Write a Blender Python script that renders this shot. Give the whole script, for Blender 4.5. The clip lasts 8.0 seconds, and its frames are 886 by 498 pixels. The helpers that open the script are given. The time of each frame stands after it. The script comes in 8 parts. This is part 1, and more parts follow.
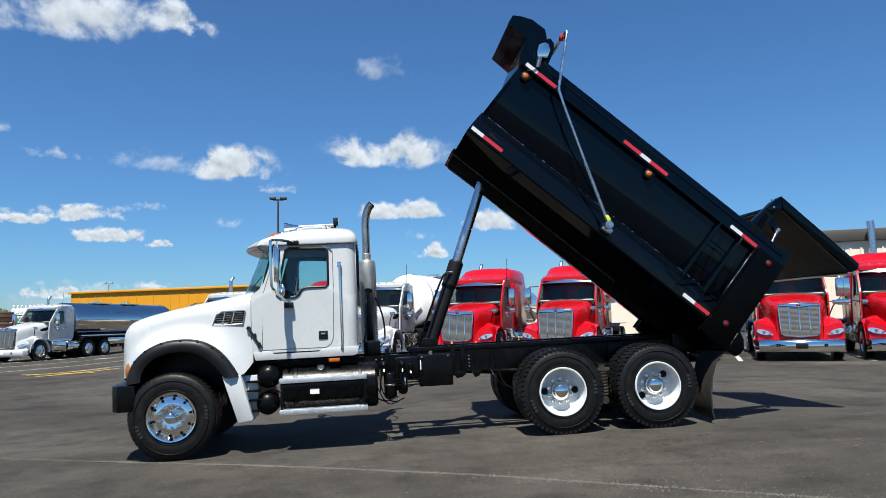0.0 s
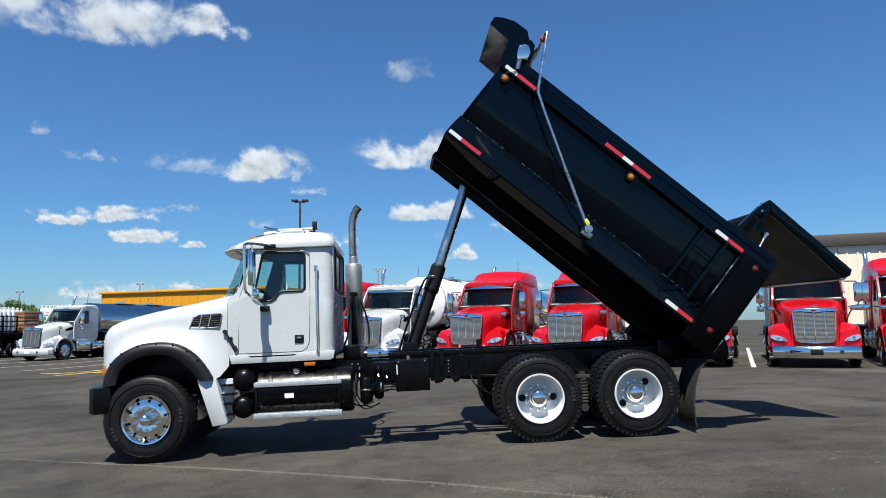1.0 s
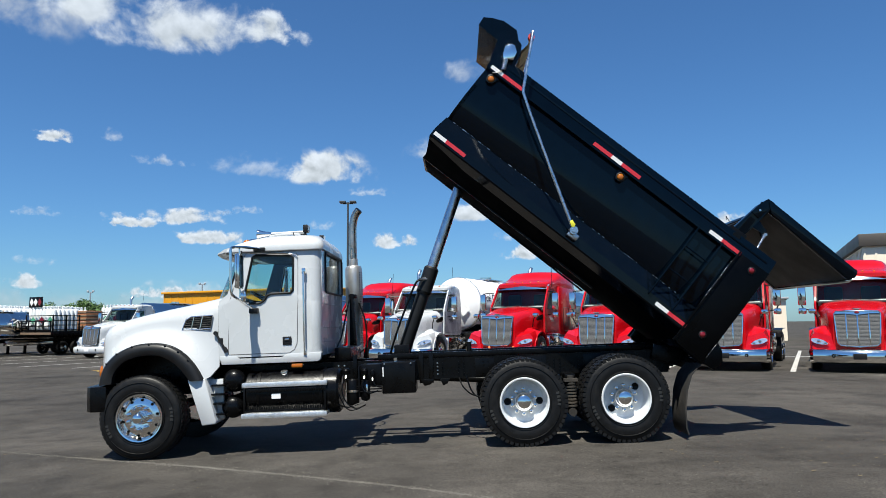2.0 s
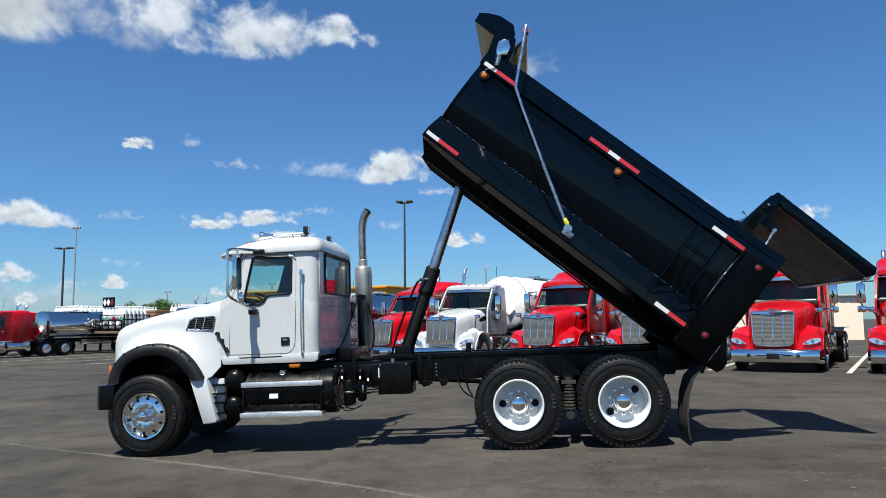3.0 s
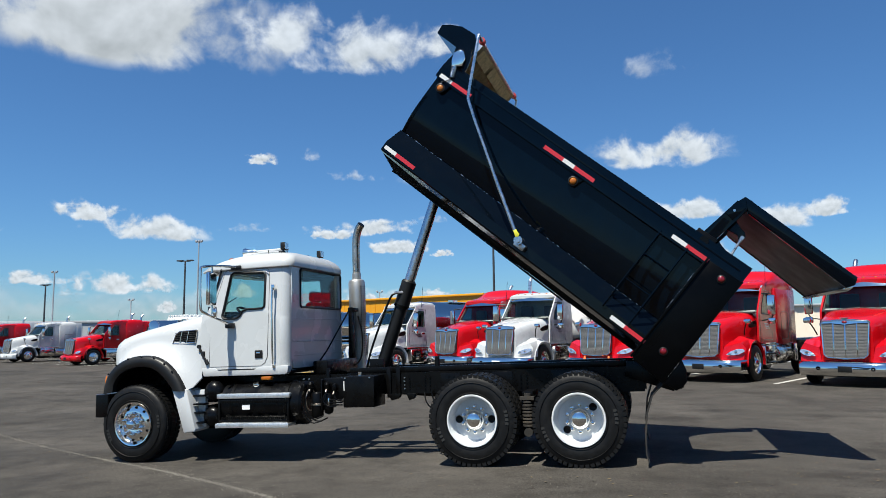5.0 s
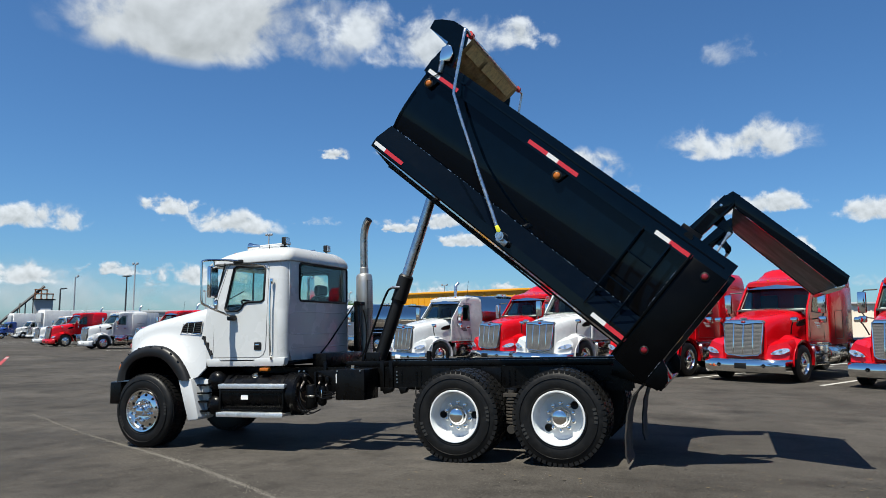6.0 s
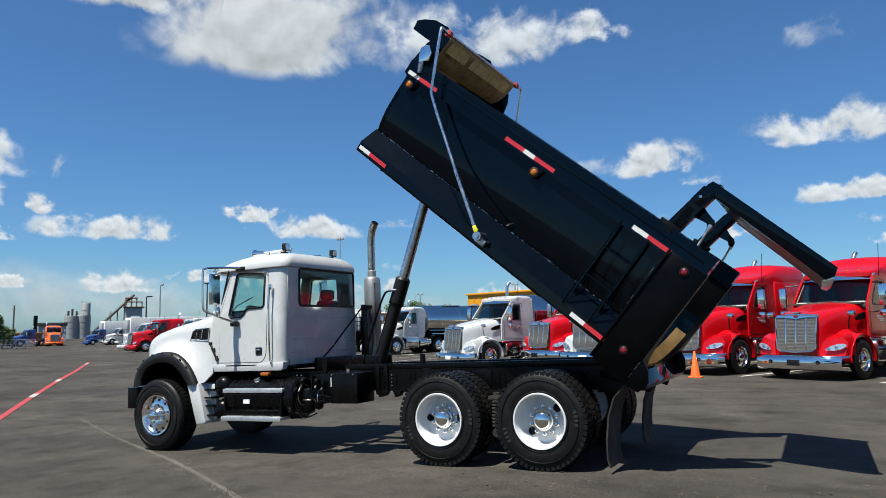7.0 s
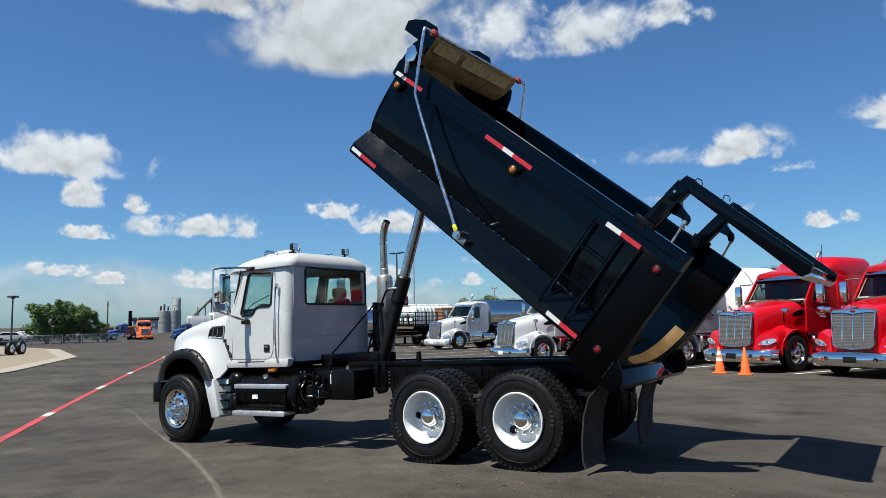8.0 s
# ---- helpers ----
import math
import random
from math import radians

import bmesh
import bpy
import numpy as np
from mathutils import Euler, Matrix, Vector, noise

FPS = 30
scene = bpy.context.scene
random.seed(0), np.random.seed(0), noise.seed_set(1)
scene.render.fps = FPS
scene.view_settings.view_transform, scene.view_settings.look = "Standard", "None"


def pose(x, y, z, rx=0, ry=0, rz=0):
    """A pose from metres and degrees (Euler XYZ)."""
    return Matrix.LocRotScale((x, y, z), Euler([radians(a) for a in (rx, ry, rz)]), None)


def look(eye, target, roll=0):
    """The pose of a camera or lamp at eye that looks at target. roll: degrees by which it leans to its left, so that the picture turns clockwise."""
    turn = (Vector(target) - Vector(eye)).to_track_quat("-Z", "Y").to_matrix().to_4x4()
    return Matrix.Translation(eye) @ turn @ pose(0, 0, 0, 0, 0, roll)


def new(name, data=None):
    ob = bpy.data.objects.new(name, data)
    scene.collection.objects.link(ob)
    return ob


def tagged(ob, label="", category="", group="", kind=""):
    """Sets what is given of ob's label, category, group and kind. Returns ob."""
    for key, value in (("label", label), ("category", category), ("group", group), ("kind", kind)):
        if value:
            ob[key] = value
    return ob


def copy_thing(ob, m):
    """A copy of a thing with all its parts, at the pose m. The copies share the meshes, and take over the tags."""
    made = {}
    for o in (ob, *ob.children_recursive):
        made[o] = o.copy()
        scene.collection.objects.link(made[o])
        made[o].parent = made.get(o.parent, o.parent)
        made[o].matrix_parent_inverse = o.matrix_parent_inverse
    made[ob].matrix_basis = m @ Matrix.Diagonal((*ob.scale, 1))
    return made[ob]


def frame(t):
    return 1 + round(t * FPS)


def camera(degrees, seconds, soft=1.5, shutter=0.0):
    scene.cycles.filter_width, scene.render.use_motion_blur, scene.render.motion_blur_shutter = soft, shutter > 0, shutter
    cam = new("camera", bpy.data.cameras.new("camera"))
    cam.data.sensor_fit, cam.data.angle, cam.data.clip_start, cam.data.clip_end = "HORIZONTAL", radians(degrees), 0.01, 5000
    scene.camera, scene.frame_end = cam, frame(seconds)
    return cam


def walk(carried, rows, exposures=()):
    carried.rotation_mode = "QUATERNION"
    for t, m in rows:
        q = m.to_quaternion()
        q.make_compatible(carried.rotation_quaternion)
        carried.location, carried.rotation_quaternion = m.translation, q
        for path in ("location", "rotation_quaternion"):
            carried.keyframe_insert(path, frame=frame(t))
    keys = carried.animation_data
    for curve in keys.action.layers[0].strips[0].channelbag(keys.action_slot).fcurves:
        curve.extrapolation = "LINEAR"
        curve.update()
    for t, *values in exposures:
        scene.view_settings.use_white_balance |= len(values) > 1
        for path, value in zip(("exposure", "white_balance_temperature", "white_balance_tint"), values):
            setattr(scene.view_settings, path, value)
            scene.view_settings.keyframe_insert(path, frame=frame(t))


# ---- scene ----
cam = camera(63.8, 8.0, soft=0.7)
PATH = [
    (0, (2.547, -10.688, 1.587), (2.762, -8.709, 1.783), -3.0),
    (0.5, (2.87, -10.707, 1.577), (3.051, -8.725, 1.774), -2.8),
    (1, (3.264, -10.66, 1.593), (3.397, -8.675, 1.798), -2.6),
    (1.5, (3.759, -10.705, 1.595), (3.812, -8.717, 1.804), -2.4),
    (3, (5.254, -10.504, 1.577), (5.03, -8.528, 1.792), -2.4),
    (3.5, (5.777, -10.446, 1.582), (5.443, -8.487, 1.799), -2.2),
    (4, (6.297, -10.356, 1.577), (5.895, -8.409, 1.801), -2.0),
    (4.5, (6.771, -10.201, 1.586), (6.312, -8.269, 1.826), -2.5),
    (6, (8.32, -9.736, 1.575), (7.598, -7.886, 1.81), -1.5),
    (6.5, (8.801, -9.428, 1.57), (7.986, -7.616, 1.803), -2.0),
    (7, (9.364, -9.166, 1.566), (8.451, -7.403, 1.808), -2.5),
    (7.5, (9.852, -8.861, 1.566), (8.835, -7.157, 1.816), -2.7),
    (8, (10.416, -8.601, 1.575), (9.311, -6.95, 1.809), -2.5),
]
SLOPE = 1.8  # degrees by which the yard rises under the dump truck, from nose to tail
TILTED = Matrix.Rotation(radians(-SLOPE), 4, "Y")
walk(cam, [(t, TILTED @ look(eye, target, roll)) for t, eye, target, roll in PATH],
     exposures=[(0, 1.10, 6360, 6), (4, 1.09, 6380, 6), (6, 1.06, 6540, 6), (8, 1.05, 6600, 6)])

# ---- light ----
SUN_DIR = Vector((0.14, 0.45, -1.0)).normalized()
world = bpy.data.worlds.new("sky")
scene.world = world
world.use_nodes = True
wn = world.node_tree.nodes
sky = wn.new("ShaderNodeTexSky")
sky.sky_type, sky.sun_disc = "NISHITA", False
sky.sun_elevation = math.asin(-SUN_DIR.z)
sky.sun_rotation = math.atan2(-SUN_DIR.x, -SUN_DIR.y)
sky.air_density, sky.dust_density, sky.ozone_density = 1.0, 0.4, 6.0
wn["Background"].inputs["Strength"].default_value = 0.0475
tint = wn.new("ShaderNodeVectorMath")  # a clear, dry noon sky
tint.operation = "MULTIPLY"
tint.inputs[1].default_value = (0.66, 0.952, 1.20)
world.node_tree.links.new(sky.outputs["Color"], tint.inputs[0])
world.node_tree.links.new(tint.outputs["Vector"], wn["Background"].inputs["Color"])
sun = new("sun", bpy.data.lights.new("sun", "SUN"))
sun.data.energy, sun.data.angle, sun.data.color = 4.3, radians(0.53), (1.0, 0.94, 0.84)
sun.matrix_world = look((0, 0, 60), Vector((0, 0, 60)) + SUN_DIR)


# ---- materials ----
def socket(node, name, value):
    node.inputs[name].default_value = value


def material(name, color, rough=0.5, metal=0.0, coat=0.0, var=0.08, scale=6.0, fine=90.0, bump=0.0, rough_var=0.08,
             dirt=None, dirt_amount=0.0, dirt_scale=1.5, spec=0.5, random=0.0, stretch=(1, 1, 1)):
    """A surface with a broad and a fine variation of colour and gloss, an optional second colour in patches, and a fine relief."""
    m = bpy.data.materials.new(name)
    m.use_nodes = True
    n, l = m.node_tree.nodes, m.node_tree.links
    b = n["Principled BSDF"]
    socket(b, "Metallic", metal), socket(b, "Coat Weight", coat), socket(b, "Coat Roughness", 0.04), socket(b, "Specular IOR Level", spec)
    tc, mp = n.new("ShaderNodeTexCoord"), n.new("ShaderNodeMapping")
    socket(mp, "Scale", stretch)
    l.new(tc.outputs["Object"], mp.inputs["Vector"])
    broad, fin = n.new("ShaderNodeTexNoise"), n.new("ShaderNodeTexNoise")
    for t, sc, de in ((broad, scale, 4), (fin, fine, 3)):
        socket(t, "Scale", sc), socket(t, "Detail", de)
        l.new(mp.outputs["Vector"], t.inputs["Vector"])
    add = n.new("ShaderNodeMath")
    add.operation = "ADD"
    l.new(broad.outputs["Fac"], add.inputs[0]), l.new(fin.outputs["Fac"], add.inputs[1])
    rng = n.new("ShaderNodeMapRange")
    for k, v in (("From Min", 0.6), ("From Max", 1.4), ("To Min", 1 - var), ("To Max", 1 + var)):
        socket(rng, k, v)
    l.new(add.outputs[0], rng.inputs["Value"])
    value = rng.outputs["Result"]
    if random:
        oi, rr, mul = n.new("ShaderNodeObjectInfo"), n.new("ShaderNodeMapRange"), n.new("ShaderNodeMath")
        socket(rr, "To Min", 1 - random), socket(rr, "To Max", 1 + random)
        mul.operation = "MULTIPLY"
        l.new(oi.outputs["Random"], rr.inputs["Value"])
        l.new(rr.outputs["Result"], mul.inputs[0]), l.new(value, mul.inputs[1])
        value = mul.outputs[0]
    col = n.new("ShaderNodeVectorMath")
    col.operation = "SCALE"
    socket(col, 0, color)
    l.new(value, col.inputs["Scale"])
    out = col.outputs["Vector"]
    if dirt:
        dn, ramp, mix = n.new("ShaderNodeTexNoise"), n.new("ShaderNodeMapRange"), n.new("ShaderNodeMix")
        socket(dn, "Scale", dirt_scale), socket(dn, "Detail", 7.0), socket(dn, "Roughness", 0.65)
        l.new(mp.outputs["Vector"], dn.inputs["Vector"])
        for k, v in (("From Min", 0.48), ("From Max", 0.72), ("To Min", 0.0), ("To Max", dirt_amount)):
            socket(ramp, k, v)
        l.new(dn.outputs["Fac"], ramp.inputs["Value"])
        mix.data_type = "RGBA"
        l.new(ramp.outputs["Result"], mix.inputs["Factor"])
        l.new(out, mix.inputs["A"])
        socket(mix, "B", (*dirt, 1))
        out = mix.outputs["Result"]
    l.new(out, b.inputs["Base Color"])
    rg = n.new("ShaderNodeMapRange")
    for k, v in (("From Min", 0.3), ("From Max", 0.7), ("To Min", max(rough - rough_var, 0.01)), ("To Max", min(rough + rough_var, 1))):
        socket(rg, k, v)
    l.new(broad.outputs["Fac"], rg.inputs["Value"])
    l.new(rg.outputs["Result"], b.inputs["Roughness"])
    if bump:
        bp = n.new("ShaderNodeBump")
        socket(bp, "Strength", 1.0), socket(bp, "Distance", bump)
        l.new(add.outputs[0], bp.inputs["Height"])
        l.new(bp.outputs["Normal"], b.inputs["Normal"])
    return m


def glass(name, tint, rough=0.0, gloss=0.04):
    m = bpy.data.materials.new(name)
    m.use_nodes = True
    n, l = m.node_tree.nodes, m.node_tree.links
    n.remove(n["Principled BSDF"])
    tr, gl, mix, fr = n.new("ShaderNodeBsdfTransparent"), n.new("ShaderNodeBsdfGlossy"), n.new("ShaderNodeMixShader"), n.new("ShaderNodeLayerWeight")
    rise, base = n.new("ShaderNodeMath"), n.new("ShaderNodeMath")
    rise.operation, base.operation = "POWER", "MULTIPLY_ADD"
    socket(tr, "Color", (*tint, 1)), socket(gl, "Roughness", rough), socket(rise, 1, 5.0), socket(base, 1, 0.8), socket(base, 2, gloss)
    l.new(fr.outputs["Facing"], rise.inputs[0]), l.new(rise.outputs[0], base.inputs[0]), l.new(base.outputs[0], mix.inputs["Fac"])
    l.new(tr.outputs["BSDF"], mix.inputs[1]), l.new(gl.outputs["BSDF"], mix.inputs[2])
    l.new(mix.outputs["Shader"], n["Material Output"].inputs["Surface"])
    return m


WHITE = material("white_truck_paint", (0.458, 0.474, 0.484), 0.26, coat=0.4, var=0.012, scale=3, dirt=(0.44, 0.43, 0.41), dirt_amount=0.12, dirt_scale=1.3)
# navy in the base colour stands in for the sky's deep blue reflection
BLACK = material("gloss_black_body_paint", (0.0006, 0.0026, 0.0058), 0.06, coat=0.0, var=0.25, scale=1.2, fine=9, rough_var=0.03, bump=0.0004, spec=0.19, dirt=(0.0014, 0.0028, 0.0048), dirt_amount=0.5, dirt_scale=2.2)
DULL_BLACK = material("dull_black_post_paint", (0.0007, 0.0009, 0.0013), 0.30, var=0.3, scale=2.0, fine=12, rough_var=0.1, bump=0.0006, spec=0.09, dirt=(0.0030, 0.0030, 0.0030), dirt_amount=0.5, dirt_scale=1.6)
GRIME = material("grimy_black_underside", (0.0016, 0.0016, 0.0017), 0.8, var=0.3, scale=3, bump=0.001, rough_var=0.1, spec=0.02, dirt=(0.004, 0.0036, 0.003), dirt_amount=0.5, dirt_scale=2.5)
CHASSIS = material("satin_black_chassis", (0.0022, 0.0022, 0.0024), 0.30, var=0.3, scale=9, bump=0.001, spec=0.16, dirt=(0.007, 0.0068, 0.006), dirt_amount=0.35, dirt_scale=5)
PLASTIC = material("weathered_black_plastic", (0.006, 0.0062, 0.0066), 0.45, var=0.15, scale=5, bump=0.0006, spec=0.32, dirt=(0.016, 0.016, 0.016), dirt_amount=0.4, dirt_scale=3)
RUBBER = material("tyre_rubber", (0.0042, 0.0042, 0.0044), 0.50, var=0.2, scale=14, bump=0.0012, spec=0.25, dirt=(0.014, 0.013, 0.0115), dirt_amount=0.4, dirt_scale=7)
TYRE_MARK = material("worn_tyre_marking", (0.014, 0.014, 0.013), 0.6, var=0.3, scale=30)
CHROME = material("chrome", (0.80, 0.79, 0.77), 0.06, metal=1.0, var=0.03, rough_var=0.03, bump=0.0002)
ALLOY = material("polished_aluminium", (0.80, 0.78, 0.75), 0.14, metal=1.0, var=0.06, scale=8, rough_var=0.06, bump=0.0004)
STEEL = material("galvanised_tube", (0.55, 0.57, 0.60), 0.30, metal=1.0, var=0.12, scale=15, dirt=(0.3, 0.3, 0.3), dirt_amount=0.4, dirt_scale=10)
TREAD_PLATE = material("ridged_aluminium_step", (0.78, 0.78, 0.77), 0.42, metal=0.9, var=0.15, scale=40, bump=0.002, dirt=(0.25, 0.24, 0.22), dirt_amount=0.5, dirt_scale=6)
STAINED_STEEL = material("heat_stained_exhaust", (0.50, 0.44, 0.38), 0.3, metal=1.0, var=0.25, scale=9, dirt=(0.25, 0.18, 0.12), dirt_amount=0.6, dirt_scale=7)
RIM_WHITE = material("white_steel_wheel", (0.60, 0.62, 0.63), 0.38, var=0.03, scale=10, dirt=(0.5, 0.48, 0.44), dirt_amount=0.4, dirt_scale=6)
GLASS = glass("tinted_green_glass", (0.86, 0.94, 0.915))
DARK_GLASS = glass("dark_tinted_glass", (0.58, 0.68, 0.65), gloss=0.05)
CAR_GLASS = glass("nearly_black_glass", (0.10, 0.12, 0.12), gloss=0.05)
RED = material("red_truck_paint", (0.40, 0.0018, 0.0055), 0.20, coat=0.25, var=0.04, scale=2, spec=0.35, dirt=(0.42, 0.03, 0.03), dirt_amount=0.12, dirt_scale=2)
RED_LENS = material("red_lens", (0.15, 0.003, 0.007), 0.15, coat=0.5, var=0.1)
AMBER = material("amber_lens", (0.34, 0.095, 0.005), 0.15, coat=0.5, var=0.1)
TAPE_RED = material("red_reflective_tape", (0.44, 0.02, 0.03), 0.35, var=0.08, scale=60)
TAPE_WHITE = material("white_reflective_tape", (0.60, 0.60, 0.60), 0.35, var=0.06, scale=60)
TARP = material("tan_mesh_tarp", (0.36, 0.25, 0.10), 0.85, var=0.4, scale=12, fine=160, bump=0.004, dirt=(0.09, 0.065, 0.035), dirt_amount=0.8, dirt_scale=8)
# worn floor steel, the sunlit ground's gold reflection put into its colour
WORN_GOLD = material("worn_steel_gold_reflection", (0.17, 0.105, 0.042), 0.35, metal=0.6, var=0.3, scale=5, dirt=(0.03, 0.03, 0.03), dirt_amount=0.9, dirt_scale=1.6)
YELLOW_TAG = material("yellow_plastic", (0.65, 0.62, 0.04), 0.45)
SEAT = material("grey_seat_cloth", (0.035, 0.035, 0.04), 0.85, var=0.2, scale=20)
WINDSCREEN_GLASS = glass("green_windscreen_glass", (0.62, 0.78, 0.74))
INTERIOR = material("dark_cab_trim", (0.035, 0.035, 0.037), 0.75, var=0.15, scale=8)
GATE_INNER = material("dusty_black_gate_inside", (0.020, 0.0175, 0.0162), 0.42, var=0.3, scale=3, spec=0.3, dirt=(0.045, 0.034, 0.029), dirt_amount=0.6, dirt_scale=2.0)
MUFFLER = material("satin_muffler_steel", (0.46, 0.46, 0.45), 0.40, metal=0.8, var=0.12, scale=7, dirt=(0.22, 0.2, 0.18), dirt_amount=0.4, dirt_scale=6)
# paler copy of the tarp cloth, sunlight put into its colour
TARP_LIT = material("sunlit_gold_tarp", (0.62, 0.47, 0.20), 0.85, var=0.35, scale=14, fine=160, bump=0.004, dirt=(0.2, 0.15, 0.07), dirt_amount=0.6, dirt_scale=9)
SILL = material("satin_black_sill", (0.0012, 0.0026, 0.0050), 0.045, var=0.25, scale=2.5, spec=0.20, rough_var=0.02, bump=0.0002, dirt=(0.0030, 0.0042, 0.0060), dirt_amount=0.5, dirt_scale=4)
SEAM_GREY = material("grey_panel_gap", (0.10, 0.10, 0.105), 0.7, var=0.1)
LABEL_WHITE = material("white_sticker", (0.75, 0.75, 0.75), 0.5)
FLAP = material("muddy_rubber_flap", (0.014, 0.013, 0.012), 0.8, var=0.3, scale=6, dirt=(0.10, 0.08, 0.06), dirt_amount=0.6, dirt_scale=3.5)
LAMP_GLASS = material("clear_headlamp", (0.70, 0.71, 0.72), 0.14, metal=0.75, var=0.35, scale=30, coat=1.0)
RUST_RED = material("red_oxide_clamp", (0.45, 0.03, 0.03), 0.5)


# ---- mesh helpers ----
def part(name, bm, mat, parent=None, label="", angle=35):
    bmesh.ops.recalc_face_normals(bm, faces=bm.faces)
    me = bpy.data.meshes.new(name)
    bm.to_mesh(me)
    bm.free()
    me.materials.append(mat)
    me.polygons.foreach_set("use_smooth", [True] * len(me.polygons))
    me.set_sharp_from_angle(angle=radians(angle))
    ob = new(name, me)
    ob.parent = parent
    if label:
        ob["label"] = label
    return ob


def thing(name, m, label, category, group="", kind=""):
    ob = new(name)
    ob.empty_display_size = 0.2
    ob.matrix_world = m
    return tagged(ob, label, category, group, kind)


def B():
    return bmesh.new()


def box(bm, x0, x1, y0, y1, z0, z1, bevel=0.0, f=None):
    """A box between two corners, its edges rounded by bevel; f maps each corner."""
    vs = [bm.verts.new((x, y, z)) for x in (x0, x1) for y in (y0, y1) for z in (z0, z1)]
    fs = [bm.faces.new([vs[i] for i in q]) for q in ((0, 1, 3, 2), (4, 6, 7, 5), (0, 4, 5, 1), (2, 3, 7, 6), (0, 2, 6, 4), (1, 5, 7, 3))]
    if bevel:
        es = list({e for q in fs for e in q.edges})
        r = bmesh.ops.bevel(bm, geom=es, offset=bevel, segments=2, affect="EDGES", profile=0.5)
        vs = list({v for v in r["verts"]} | {v for v in vs if v.is_valid})
    if f:
        for v in vs:
            v.co = f(*v.co)
    return bm


def prism(bm, pts, a, b, f, bevel=0.0):
    """A polygon of 2D points drawn out from a to b; f(p, q, s) gives the place."""
    lo, hi = [bm.verts.new(f(p, q, a)) for p, q in pts], [bm.verts.new(f(p, q, b)) for p, q in pts]
    fs = [bm.faces.new(lo), bm.faces.new(hi[::-1])]
    k = len(pts)
    fs += [bm.faces.new((lo[i], lo[(i + 1) % k], hi[(i + 1) % k], hi[i])) for i in range(k)]
    if bevel:
        bmesh.ops.bevel(bm, geom=list({e for q in fs for e in q.edges}), offset=bevel, segments=2, affect="EDGES", profile=0.5)
    return bm


def side(p, q, s):
    """Prism axes: p along x, q up, s across."""
    return (p, s, q)


def across(p, q, s):
    """Prism axes: p along y, q up, s along x."""
    return (s, p, q)


def frame_of(d):
    d = Vector(d).normalized()
    a = d.cross(Vector((0, 0, 1)) if abs(d.z) < 0.9 else Vector((1, 0, 0))).normalized()
    return a, d.cross(a)


def loft(bm, rings, caps=True, closed=True):
    rows = [[bm.verts.new(p) for p in r] for r in rings]
    k = len(rows[0])
    for a, b in zip(rows, rows[1:]):
        for i in range(k if closed else k - 1):
            bm.faces.new((a[i], a[(i + 1) % k], b[(i + 1) % k], b[i]))
    if caps and closed:
        bm.faces.new(rows[0][::-1]), bm.faces.new(rows[-1])
    return bm


def rod(bm, p0, p1, r0, r1=None, seg=16, caps=True):
    r1 = r0 if r1 is None else r1
    p0, p1 = Vector(p0), Vector(p1)
    a, b = frame_of(p1 - p0)
    ring = lambda p, r: [p + r * (math.cos(6.28319 * i / seg) * a + math.sin(6.28319 * i / seg) * b) for i in range(seg)]
    return loft(bm, [ring(p0, r0), ring(p1, r1)], caps)


def tube(bm, pts, r, seg=10, smooth=0):
    """A bent tube through the points, its corners rounded by cutting them."""
    pts = [Vector(p) for p in pts]
    for _ in range(smooth):
        q = [pts[0]]
        for a, b in zip(pts, pts[1:]):
            q += [a.lerp(b, 0.25), a.lerp(b, 0.75)]
        pts = q + [pts[-1]]
    rings, a = [], None
    for i, p in enumerate(pts):
        d = (pts[min(i + 1, len(pts) - 1)] - pts[max(i - 1, 0)]).normalized()
        a = frame_of(d)[0] if a is None else (a - d * a.dot(d)).normalized()
        b = d.cross(a)
        rings.append([p + r * (math.cos(6.28319 * k / seg) * a + math.sin(6.28319 * k / seg) * b) for k in range(seg)])
    return loft(bm, rings)


def lathe(bm, prof, centre, axis, seg=40):
    """Rings of (radius, distance along the axis)."""
    c, d = Vector(centre), Vector(axis).normalized()
    a, b = frame_of(d)
    rings = [[c + d * h + r * (math.cos(6.28319 * i / seg) * a + math.sin(6.28319 * i / seg) * b) for i in range(seg)] for r, h in prof]
    loft(bm, rings, False)
    bm.verts.ensure_lookup_table()
    n = len(bm.verts)
    for (r, _), lo in ((prof[0], n - seg * len(prof)), (prof[-1], n - seg)):
        if r <= 0.025:
            bm.faces.new([bm.verts[lo + i] for i in range(seg)])
    return bm


def dome(bm, centre, axis, r, depth, seg=20, rows=6):
    return lathe(bm, [(max(r * math.cos(1.5708 * i / rows), 0.002), depth * math.sin(1.5708 * i / rows)) for i in range(rows + 1)], centre, axis, seg)


def resample(pts, k):
    """k points at even steps along a closed outline."""
    pts = [Vector(p) for p in pts]
    n = len(pts)
    lens = [(pts[(i + 1) % n] - pts[i]).length for i in range(n)]
    total, out = sum(lens), []
    for j in range(k):
        s, i = total * j / k, 0
        while s > lens[i] and i < n - 1:
            s -= lens[i]
            i += 1
        out.append(pts[i].lerp(pts[(i + 1) % n], s / lens[i]))
    return out


def soften(pts, rounds=2, keep=0.2):
    """Rounds the corners of a closed outline."""
    pts = [Vector(p) for p in pts]
    for _ in range(rounds):
        q = []
        for i, p in enumerate(pts):
            n = pts[(i + 1) % len(pts)]
            q += [p.lerp(n, keep), p.lerp(n, 1 - keep)]
        pts, keep = q, 0.25
    return pts


